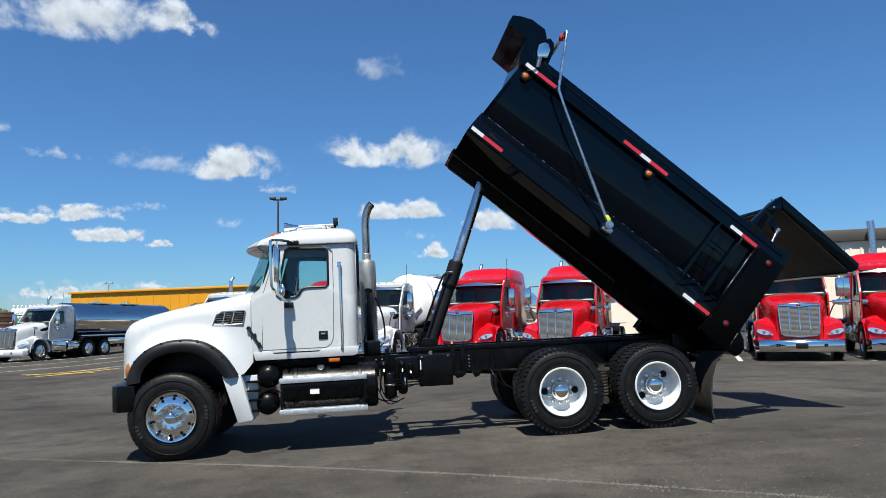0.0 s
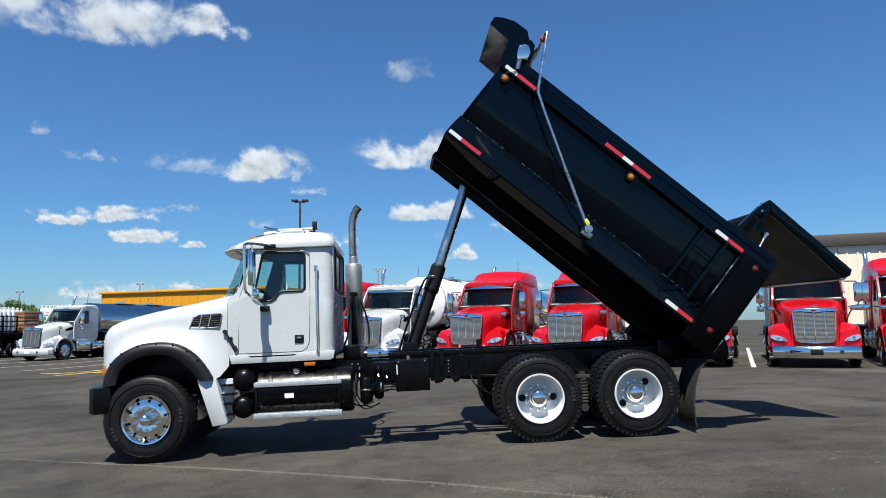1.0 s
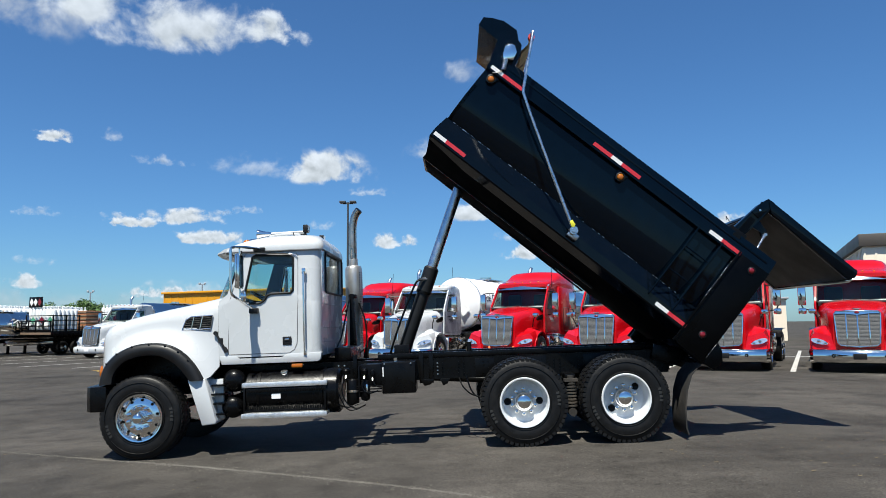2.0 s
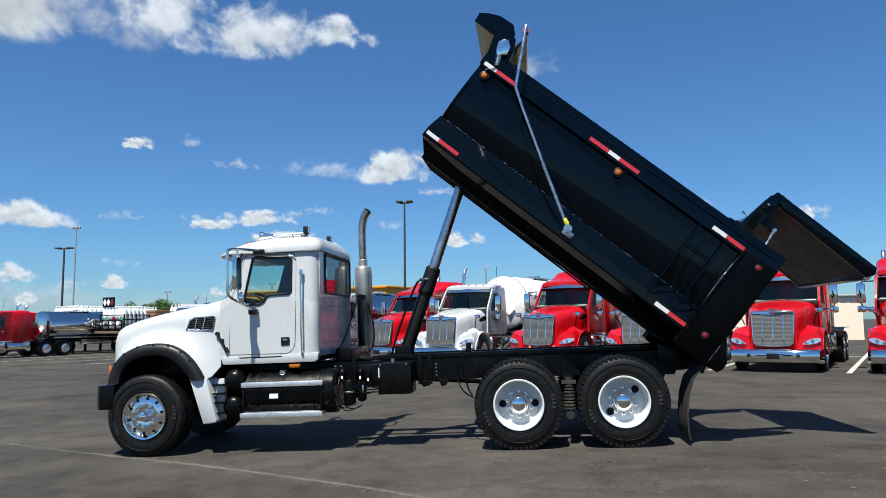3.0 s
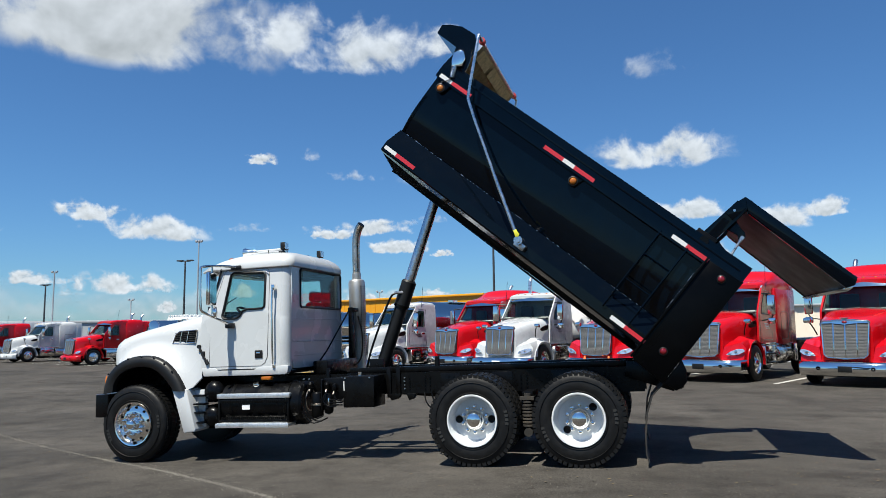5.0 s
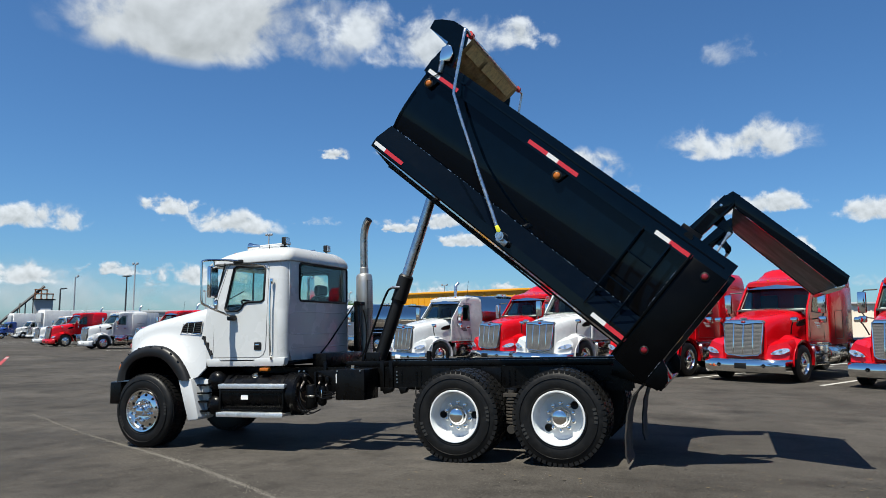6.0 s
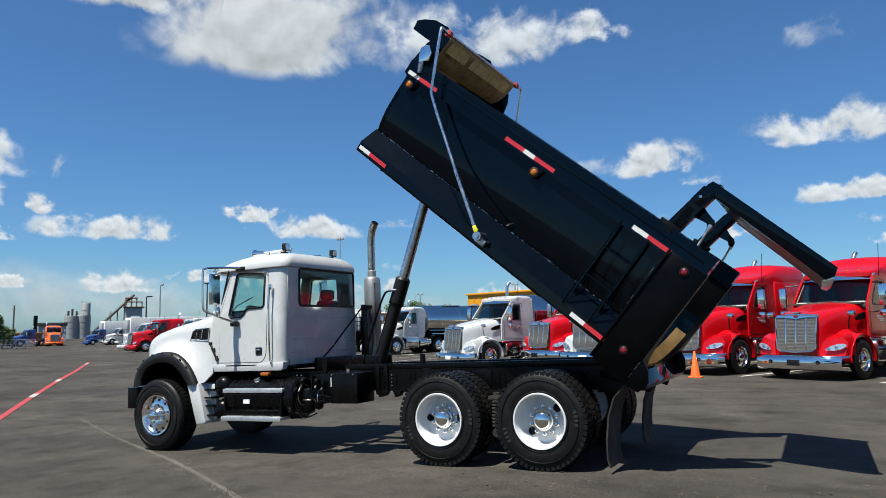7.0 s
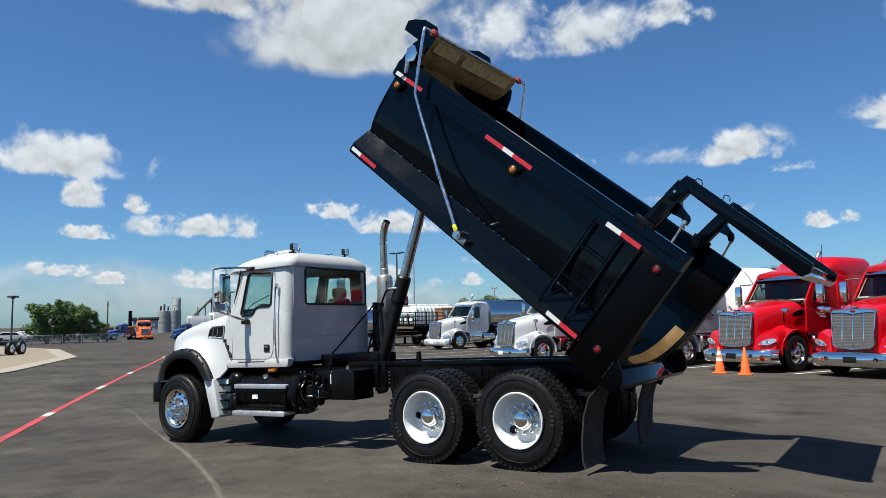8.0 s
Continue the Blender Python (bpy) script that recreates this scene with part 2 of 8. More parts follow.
def slab(bm, pts, depth):
    """A thin sheet of any outline with a thickness."""
    d = Vector(depth)
    a, b = [bm.verts.new(p) for p in pts], [bm.verts.new(Vector(p) + d) for p in pts]
    bm.faces.new(a), bm.faces.new(b[::-1])
    for i in range(len(a)):
        bm.faces.new((a[i], a[(i + 1) % len(a)], b[(i + 1) % len(a)], b[i]))
    return bm


def strap(bm, line, width, depth):
    """A sheet along a line of points, drawn out by width and thickened by depth, both vectors."""
    w, d = Vector(width), Vector(depth)
    return loft(bm, [[Vector(p), Vector(p) + w, Vector(p) + w + d, Vector(p) + d] for p in line])


# ---- ground ----
def ground_z(x, y):
    """The yard's height: a gentle rise under the dump truck, nearly level elsewhere."""
    e = x + 0.4 * max(y - 3, 0) * min(max(y - 3, 0) / 12, 1)
    rise = math.tan(radians(SLOPE))
    rise_low = 0.028  # the tyres stand a little below the axle line
    if e < -2:
        return -rise_low + rise * (-2 - 1.2 * (1 - math.exp((e + 2) / 1.2)))
    return -rise_low + rise * (e if e < 6.9 else 6.9 + 1.2 * (1 - math.exp(-(e - 6.9) / 1.2)))


def asphalt():
    """Old asphalt: grey-brown, patched with pale dust and dark oil, with fine stones and tyre-worn streaks."""
    m = material("worn_asphalt", (0.0690, 0.0630, 0.0560), 0.85, var=0.24, scale=0.5, fine=70, bump=0.005, rough_var=0.08, spec=0.12, dirt=(0.112, 0.102, 0.090), dirt_amount=0.85, dirt_scale=0.30)
    n, l = m.node_tree.nodes, m.node_tree.links
    b = n["Principled BSDF"]
    old = b.inputs["Base Color"].links[0].from_socket
    tc = n.new("ShaderNodeTexCoord")
    value = None
    for scale, detail, lo, hi, dark, stretch in ((0.9, 9.0, 0.50, 0.70, 0.55, (1, 1, 1)), (0.35, 6.0, 0.52, 0.66, 0.72, (0.35, 1.6, 1)), (9.0, 4.0, 0.62, 0.70, 0.6, (1, 1, 1)), (55.0, 3.0, 0.40, 0.62, 0.55, (1, 1, 1)), (2.6, 8.0, 0.50, 0.66, 0.78, (1, 1, 1)), (0.16, 5.0, 0.46, 0.60, 0.80, (1, 1, 1))):
        mp, nz, rg = n.new("ShaderNodeMapping"), n.new("ShaderNodeTexNoise"), n.new("ShaderNodeMapRange")
        socket(mp, "Scale", stretch), socket(mp, "Rotation", (0, 0, 0.35)), socket(nz, "Scale", scale), socket(nz, "Detail", detail), socket(nz, "Roughness", 0.65)
        l.new(tc.outputs["Object"], mp.inputs["Vector"]), l.new(mp.outputs["Vector"], nz.inputs["Vector"]), l.new(nz.outputs["Fac"], rg.inputs["Value"])
        for k, v in (("From Min", lo), ("From Max", hi), ("To Min", 1.0), ("To Max", dark)):
            socket(rg, k, v)
        if value is None:
            value = rg.outputs["Result"]
        else:
            mul = n.new("ShaderNodeMath")
            mul.operation = "MULTIPLY"
            l.new(value, mul.inputs[0]), l.new(rg.outputs["Result"], mul.inputs[1])
            value = mul.outputs[0]
    sc = n.new("ShaderNodeVectorMath")
    sc.operation = "SCALE"
    l.new(old, sc.inputs[0]), l.new(value, sc.inputs["Scale"])
    l.new(sc.outputs["Vector"], b.inputs["Base Color"])
    return m


ASPHALT = asphalt()


def ground():
    fine = [i * 1.0 for i in range(-30, 31)]
    far = [35, 42, 52, 66, 85, 115, 160, 230, 340, 520, 800, 1300, 2100, 3200]
    xs = [-v for v in far[::-1]] + fine + far
    ys = [-v for v in far[::-1]] + fine + far
    bm = B()
    rows = [[bm.verts.new((x, y, ground_z(x, y))) for y in ys] for x in xs]
    for a, b in zip(rows, rows[1:]):
        for j in range(len(ys) - 1):
            bm.faces.new((a[j], b[j], b[j + 1], a[j + 1]))
    tagged(part("ground", bm, ASPHALT, angle=180), "grey worn asphalt yard with stains and seams", "ground", kind="structure")


ground()

# ---- the dump truck: x runs from nose to tail, y across, z up, from the front axle's foot ----
truck = thing("dump_truck", TILTED, "white three-axle dump truck with raised gloss black dump body on asphalt", "dump truck")
FRONT, REAR_A, REAR_B = 0.0, 5.09, 6.41
R_TYRE, AXLE_Z = 0.567, 0.539


def tyre_mesh(width, lugs, rim):
    """A tyre round the y axis, its outer face at y = 0, going in to y = width."""
    bm = B()
    r = R_TYRE - 0.012
    lathe(bm, [(rim, 0.03), (rim + 0.012, 0.012), (rim + 0.06, -0.004), (rim + 0.12, -0.006), (r - 0.07, 0.004), (r - 0.03, 0.012), (r - 0.008, 0.03), (r, 0.05),
               (r, width - 0.05), (r - 0.008, width - 0.03), (r - 0.04, width - 0.008), (rim + 0.1, width), (rim + 0.01, width - 0.015), (rim, width - 0.03)], (0, 0, 0), (0, 1, 0), 72)
    for ring in (rim + 0.035, rim + 0.16):
        lathe(bm, [(ring - 0.004, -0.003), (ring, -0.010), (ring + 0.004, -0.003)], (0, 0, 0), (0, 1, 0), 72)
    return bm


def weld_glints(a, b, rnd, share):
    """Bright steel runs of uneven length and thickness from a to b, standing in for sun glints on a weld."""
    bm, d = B(), b - a
    k, n = 0.0, d.length
    while k < n - 0.02:
        run = 0.007 + 0.06 * rnd.random() ** 3
        if rnd.random() < share:
            sway = Vector((0, 0, 0.004 * (rnd.random() - 0.5)))
            r = 0.0022 + 0.0026 * rnd.random()
            tube(bm, [a + d * (k / n) + sway, a + d * (min(k + run * 0.5, n) / n), a + d * (min(k + run, n) / n) - sway], r, 5)
        k += run + 0.003 + 0.045 * rnd.random() ** 2
    return bm


def tread_mesh(width, lugs, shoulder):
    bm = B()
    r = R_TYRE - 0.012
    for i in range(lugs):
        for row, (y0, y1) in enumerate(((shoulder, width * 0.30), (width * 0.36, width * 0.64), (width * 0.70, width - 0.012))):
            a = 6.28319 * (i + 0.33 * row) / lugs
            rot = Matrix.Rotation(a, 3, "Y")
            half = 0.36 * 6.28319 * r / lugs
            skew = 0.012 * (1 if row % 2 else -1)
            f = lambda x, y, z: rot @ Vector((x + skew * (y - y0) / (y1 - y0) * 2, y, z))
            box(bm, -half, half, y0, y1, r - 0.03, R_TYRE, 0, f)
    return bm


def wheel(name, x, y, out, width, parent, rim_mat, kind):
    """A wheel whose outer face lies at y; out is -1 on the near side."""
    s = -out
    w = new(name)
    w.parent, w.matrix_local = parent, pose(x, y, AXLE_Z, 0, 0, 0 if s > 0 else 180)
    if kind == "front":
        w.matrix_local = pose(x, y, 0.524, 0, 0, 0 if s > 0 else 180) @ Matrix.Scale(0.982, 4)
    flat = 0.31
    tyre = part("tyre", tyre_mesh(width, 52, flat), RUBBER, w, "black all-terrain truck tyre", 30)
    tagged(part("tread_block", tread_mesh(width, 52, 0.05 if kind == "front" else 0.012), RUBBER, tyre), kind="stuff")
    for k, a0 in enumerate((-0.25, 2.6)):
        for j in range(4):
            a = a0 + 0.11 * j
            rot = Matrix.Rotation(a, 3, "Y")
            part("sidewall_mark", box(B(), 0.425, 0.468, -0.0095, -0.004, -0.015, 0.015, 0, lambda p, q, r: rot @ Vector((p, q, r))), TYRE_MARK, tyre)
    if kind == "front":
        rim = part("rim", lathe(B(), [(flat + 0.012, 0.0), (flat + 0.006, -0.012), (flat - 0.012, -0.008), (flat - 0.03, 0.035), (flat - 0.05, 0.05), (0.20, 0.028), (0.15, 0.02), (0.12, 0.03), (0.05, 0.03), (0.05, 0.2), (flat - 0.01, 0.2), (flat + 0.01, 0.05)], (0, 0, 0), (0, 1, 0), 56), ALLOY, w, "polished aluminium disc wheel")
        hole_r, hole_n, nut_r, hub_r, hub_y, hole_y, nut_y = 0.238, 10, 0.150, 0.075, -0.035, 0.031, 0.010
    else:
        rim = part("rim", lathe(B(), [(flat + 0.016, 0.004), (flat + 0.01, -0.010), (flat - 0.006, -0.008), (flat - 0.014, 0.02), (flat - 0.026, 0.12), (flat - 0.045, 0.185), (0.21, 0.203), (0.165, 0.195), (0.10, 0.195), (0.10, 0.25), (flat - 0.01, 0.25), (flat + 0.01, 0.05)], (0, 0, 0), (0, 1, 0), 56), RIM_WHITE, w, "white steel disc wheel")
        hole_r, hole_n, nut_r, hub_r, hub_y, hole_y, nut_y = 0.212, 2 if kind == "rear" else 5, 0.160, 0.110, 0.105, 0.180, 0.187
    turn = {FRONT: 0.2, REAR_A: 3.14, REAR_B: -2.45}[x]
    for i in range(hole_n):
        a = turn + 6.28319 * i / hole_n
        c = (hole_r * math.cos(a), hole_y, hole_r * math.sin(a))
        rr = 0.018 if kind == "front" else 0.043
        part("hand_hole", lathe(B(), [(rr * 1.15, 0.012), (rr, -0.003), (rr * 0.8, 0.001), (0.002, 0.001)], c, (0, 1, 0), 14), CHASSIS, rim, "dark hand hole")
    for i in range(10):
        a = 0.3 + 6.28319 * i / 10
        c = (nut_r * math.cos(a), nut_y, nut_r * math.sin(a))
        part("lug_nut", lathe(B(), [(0.028, 0.004), (0.027, -0.016), (0.020, -0.020), (0.018, -0.048), (0.003, -0.054)], c, (0, 1, 0), 8), CHROME, rim)
    hub = B()
    lathe(hub, [(hub_r * 1.12, 0.22), (hub_r * 1.12, hub_y + 0.03), (hub_r, hub_y + 0.02), (hub_r, hub_y), (hub_r * 0.93, hub_y - 0.03), (hub_r * 0.75, hub_y - 0.05), (hub_r * 0.4, hub_y - 0.062), (0.003, hub_y - 0.066)], (0, 0, 0), (0, 1, 0), 28)
    part("hub_cap", hub, CHROME, w, "chrome hub cap")
    return w


for out in (-1, 1):
    wheel("front_wheel", FRONT, 1.155 * out, out, 0.36, truck, ALLOY, "front")
    for x in (REAR_A, REAR_B):
        wheel("rear_wheel", x, 1.24 * out, out, 0.275, truck, RIM_WHITE, "rear")
        wheel("rear_wheel", x, 0.905 * out, out, 0.275, truck, RIM_WHITE, "inner")

# frame, axles and suspension
for s in (-1, 1):
    rail = B()
    prism(rail, [(0.36, 0.83), (0.45, 0.83), (0.45, 0.842), (0.372, 0.842), (0.372, 1.108), (0.45, 1.108), (0.45, 1.12), (0.36, 1.12)], -0.45, 7.22, lambda p, q, x: (x, s * (0.81 - p), q))
    rail_ob = part("frame_rail", rail, CHASSIS, truck, "black steel frame rail")
    part("hoist_frame", box(B(), 3.1, 7.2, s * 0.36 - 0.04, s * 0.36 + 0.04, 1.125, 1.20, 0.006), CHASSIS, truck)
    for x in (3.95, 4.02, 4.25, 4.32, 4.60, 4.67, 5.6, 5.68, 5.95, 6.02, 6.7, 6.78):
        for z in (0.90, 0.95, 1.0, 1.05):
            part("bolt", rod(B(), (x, s * 0.45, z), (x, s * 0.468, z), 0.011, seg=6), STEEL if x == 3.95 else CHASSIS, rail_ob)
    for x in (4.62, 5.35, 6.15):
        part("gusset_plate", box(B(), x - 0.14, x + 0.14, s * 0.456 - 0.006, s * 0.456 + 0.006, 0.84, 1.10, 0.004), CHASSIS, truck)
for x in (-0.2, 1.2, 2.9, 4.2, 5.75, 7.0):
    part("crossmember", box(B(), x - 0.06, x + 0.06, -0.36, 0.36, 0.86, 1.10, 0.01), CHASSIS, truck)
for x in (FRONT, REAR_A, REAR_B):
    axle = B()
    rod(axle, (x, -0.95, AXLE_Z), (x, 0.95, AXLE_Z), 0.07)
    if x:
        dome(axle, (x, 0.0, AXLE_Z), (-1, 0, 0), 0.22, 0.2), dome(axle, (x, 0.0, AXLE_Z), (1, 0, 0), 0.22, 0.24)
    part("axle", axle, CHASSIS, truck)
rod_bm = rod(B(), (2.6, 0, 0.92), (4.9, 0.02, 0.74), 0.05)
part("drive_shaft", rod_bm, CHASSIS, truck)
for s in (-1, 1):
    beam = prism(B(), [(4.95, 0.42), (5.05, 0.36), (5.75, 0.44), (6.45, 0.36), (6.55, 0.42), (6.4, 0.52), (5.75, 0.62), (5.1, 0.52)], s * 0.50, s * 0.60, side)
    part("walking_beam", beam, CHASSIS, truck)
    spring = B()
    for i in range(8):
        z = 0.44 + 0.042 * i
        lathe(spring, [(0.05, -0.018), (0.075, -0.010), (0.075, 0.010), (0.05, 0.018)], (5.75, s * 0.90, z), (0, 0, 1), 20)
    rod(spring, (5.75, s * 0.90, 0.34), (5.75, s * 0.90, 0.84), 0.045)
    box(spring, 5.66, 5.84, s * 0.90 - 0.07, s * 0.90 + 0.07, 0.76, 0.80), rod(spring, (5.75, s * 0.97, 0.36), (5.75, s * 0.83, 0.36), 0.055)
    part("suspension_spring", spring, FLAP, truck, "ribbed dusty suspension spring")
    part("spring_bracket", box(B(), 5.68, 5.82, min(s * 0.45, s * 0.9), max(s * 0.45, s * 0.9), 0.80, 0.86, 0.01), CHASSIS, truck)
hose = B()
tube(hose, [(4.35, -0.5, 0.86), (4.42, -0.55, 0.62), (4.55, -0.6, 0.55), (4.85, -0.6, 0.6)], 0.012, smooth=2)
tube(hose, [(4.25, -0.5, 0.84), (4.30, -0.6, 0.70), (4.45, -0.6, 0.58), (4.8, -0.62, 0.52)], 0.010, smooth=2)
part("brake_hose", hose, CHASSIS, truck)
part("rear_plate", box(B(), 6.9, 7.2, -0.46, -0.45, 0.8, 1.12), CHASSIS, truck)
for s in (-1, 1):
    line = [(7.42, s * 0.62, 0.96), (7.27, s * 0.62, 0.80), (7.20, s * 0.62, 0.6), (7.165, s * 0.62, 0.35), (7.16, s * 0.62, 0.13), (7.185, s * 0.62, 0.04)]
    part("mud_flap", strap(B(), line, (0, s * 0.58, 0), (0.018, 0, 0)), FLAP, truck, "mud-stained hanging rubber mud flap")
    part("flap_hanger", rod(B(), (7.38, s * 0.45, 0.95), (7.42, s * 1.22, 0.97), 0.022), CHASSIS, truck)

# hoist cylinder, oil box and air equipment
base, top = Vector((3.418, 0.03, 1.15)), Vector((4.44, 0.03, 3.85))
at = lambda f: base.lerp(top, f)
cyl = B()
rod(cyl, at(0.0), at(0.35), 0.096, 0.096, 24), rod(cyl, at(0.345), at(0.475), 0.112, 0.112, 24), rod(cyl, at(0.475), at(0.485), 0.112, 0.088, 24)
hoist = part("hoist_cylinder", cyl, PLASTIC, truck, "telescopic hydraulic hoist cylinder, black lower stages")
part("hoist_collar", rod(B(), at(0.338), at(0.352), 0.115, 0.115, 24), CHASSIS, hoist)
part("chrome_stage", rod(B(), at(0.483), at(1.0), 0.078, 0.074, 24), STEEL, hoist, "bright steel ram")
stand = B()
box(stand, 3.32, 3.54, -0.20, -0.14, 1.10, 1.32, 0.01), box(stand, 3.32, 3.54, 0.18, 0.24, 1.10, 1.32, 0.01), rod(stand, (3.43, -0.22, 1.2), (3.43, 0.27, 1.2), 0.04)
part("hoist_cradle", stand, CHASSIS, truck)
part("hydraulic_hose", tube(B(), [(3.24, -0.12, 1.13), (3.32, -0.16, 1.40), (3.50, -0.15, 1.85), (3.66, -0.14, 2.22), (3.72, -0.12, 2.27), (3.80, -0.06, 2.27)], 0.016, smooth=2), CHASSIS, truck)
part("hose_fitting", rod(B(), (3.72, -0.12, 2.275), (3.84, -0.06, 2.275), 0.022, seg=10), STEEL, truck)
oil = part("oil_box", box(B(), 3.20, 3.66, -0.90, -0.47, 0.69, 1.11, 0.015), CHASSIS, truck, "black steel hydraulic box")
part("filler_cap", rod(B(), (3.38, -0.70, 1.11), (3.38, -0.70, 1.16), 0.035), CHROME, oil)
part("sight_gauge", box(B(), 3.215, 3.228, -0.906, -0.90, 0.92, 1.05), LABEL_WHITE, oil)
part("rail_stop", rod(B(), (4.41, -0.36, 1.19), (4.41, -0.36, 1.33), 0.04, 0.035, 12), CHASSIS, truck)
part("side_box", box(B(), 2.90, 3.20, -0.86, -0.47, 0.80, 1.09, 0.01), CHASSIS, truck)
can = B()
for x, z0, z1, r in ((2.80, 0.56, 0.90, 0.085), (2.97, 0.62, 0.88, 0.065)):
    lathe(can, [(0.01, z0 - 0.02), (r * 0.8, z0), (r, z0 + 0.03), (r, z1 - 0.02), (r * 0.85, z1), (0.01, z1 + 0.01)], (x, -0.86, 0), (0, 0, 1), 20)
part("air_dryer", can, CHASSIS, truck, "black canister air dryer")
lines = B()
for dz in (0.0, 0.035, 0.07):
    tube(lines, [(2.80, -0.90, 0.74 + dz), (2.95, -0.92, 0.73 + dz), (3.20, -0.92, 0.73 + dz)], 0.008)
tube(lines, [(2.58, -0.95, 0.92), (2.50, -0.99, 0.80), (2.55, -0.98, 0.62), (2.72, -0.95, 0.52), (2.90, -0.9, 0.58)], 0.010, smooth=2)
part("air_line", lines, CHASSIS, truck)

part("dryer_bracket", box(B(), 2.885, 2.905, -0.93, -0.47, 0.66, 1.08, 0.004), CHASSIS, truck)
part("dryer_band", lathe(B(), [(0.088, -0.014), (0.092, -0.01), (0.092, 0.01), (0.088, 0.014)], (2.80, -0.86, 0.74), (0, 0, 1), 20), STAINED_STEEL, truck)
loop = [(2.665, -0.80 + 0.15 * math.cos(0.3927 * k), 0.80 + 0.15 * math.sin(0.3927 * k)) for k in range(17)]
part("tank_ring", tube(B(), loop, 0.009, 6), STAINED_STEEL, truck, "brassy ring on the tank's end")
for x, z, r in ((2.97, 0.99, 0.045), (3.08, 0.96, 0.035), (2.72, 1.00, 0.05)):
    valve = lathe(B(), [(0.004, 0.06), (r * 0.6, 0.055), (r, 0.03), (r, -0.02), (r * 0.5, -0.03), (r * 0.5, -0.07), (0.004, -0.075)], (x, -0.90, z), (0, -0.2, 1), 14)
    part("air_valve", valve, CHASSIS, truck)
    part("fitting", rod(B(), (x, -0.93, z - 0.05), (x, -0.95, z - 0.08), 0.012, seg=6), STAINED_STEEL, truck)
for pts in ([(2.72, -0.92, 0.93), (2.66, -0.98, 0.80), (2.70, -0.99, 0.62), (2.84, -0.96, 0.50), (2.98, -0.92, 0.56)], [(2.97, -0.93, 0.92), (2.92, -0.98, 0.80), (3.02, -0.97, 0.70), (3.15, -0.93, 0.74)], [(2.55, -0.96, 0.98), (2.62, -0.99, 0.72), (2.74, -0.98, 0.48), (2.90, -0.95, 0.52)], [(3.08, -0.93, 0.90), (3.12, -0.96, 0.80), (3.22, -0.93, 0.78)]):
    part("air_hose", tube(B(), pts, 0.009, 6, 2), CHASSIS, truck)
part("line_clip", box(B(), 2.99, 3.01, -0.935, -0.905, 0.71, 0.83, 0.003), ALLOY, truck)
for x in (2.78, 3.72, 3.86):
    part("rail_strap", box(B(), x - 0.03, x + 0.03, -0.478, -0.452, 0.78, 1.21, 0.004), CHASSIS, truck)
for x, w in ((3.80, 0.10), (4.05, 0.07)):
    part("rail_hanger", prism(B(), [(x - w, 0.83), (x + w, 0.83), (x + w * 0.5, 0.76), (x - w * 0.4, 0.74)], -0.50, -0.40, side, 0.004), CHASSIS, truck)
for x in (2.62, 2.70, 3.24, 3.60):
    part("bolt", rod(B(), (x, -0.90, 1.09), (x, -0.915, 1.09), 0.012, seg=6), STEEL, truck)

# fuel tank and steps
TANK_BLACK = material("gloss_black_tank", (0.0020, 0.0021, 0.0026), 0.28, var=0.25, scale=8, bump=0.001, spec=0.18, dirt=(0.007, 0.0068, 0.006), dirt_amount=0.4, dirt_scale=5)
tank = B()
lathe(tank, [(0.02, 1.36), (0.27, 1.36), (0.30, 1.385), (0.30, 2.60), (0.27, 2.63), (0.02, 2.63)], (0, -0.76, 0.76), (1, 0, 0), 40)
tank_ob = part("fuel_tank", tank, TANK_BLACK, truck, "black cylindrical fuel tank below the cab")
part("fuel_cap", lathe(B(), [(0.055, 0.0), (0.055, 0.03), (0.045, 0.045), (0.01, 0.05)], (1.88, -0.90, 1.02), (0, -0.5, 0.86), 20), CHROME, tank_ob)
for x in (1.55, 2.40):
    band = lathe(B(), [(0.304, -0.025), (0.309, -0.02), (0.309, 0.02), (0.304, 0.025)], (x, -0.76, 0.76), (1, 0, 0), 40)
    part("tank_strap", band, CHASSIS, tank_ob)
for z, y0, y1 in ((0.885, -1.075, -0.86), (0.485, -1.12, -0.90)):
    step = B()
    box(step, 1.345, 2.485, y0, y1, z - 0.012, z + 0.03, 0.006)
    box(step, 1.345, 2.485, y0 - 0.008, y0, z - 0.030, z + 0.032, 0.003)
    step_ob = part("cab_step", step, TREAD_PLATE, truck, "ridged aluminium cab step")
    for i in range(7):
        y = y0 + 0.02 + (y1 - y0 - 0.04) * i / 6
        part("step_ridge", box(B(), 1.36, 2.47, y - 0.005, y + 0.005, z + 0.03, z + 0.036), TREAD_PLATE, step_ob)
skirt = B()
box(skirt, 1.40, 2.46, -1.082, -1.066, 0.79, 0.835, 0.003), box(skirt, 1.40, 2.46, -1.09, -1.07, 0.53, 0.56, 0.003), box(skirt, 1.36, 1.39, -1.08, -0.9, 0.5, 0.88, 0.003), box(skirt, 2.44, 2.47, -1.08, -0.9, 0.5, 0.88, 0.003)
for i in range(34):
    x = 1.42 + i * 0.031
    box(skirt, x, x + 0.016, -1.088, -1.082, 0.795, 0.828), box(skirt, x, x + 0.022, -1.086, -1.072, 0.566, 0.60)
part("step_frame", skirt, CHASSIS, truck, "black perforated step frame")
part("sticker", box(B(), 1.74, 1.86, -1.070, -1.062, 0.70, 0.765), LABEL_WHITE, truck, "small white sticker")
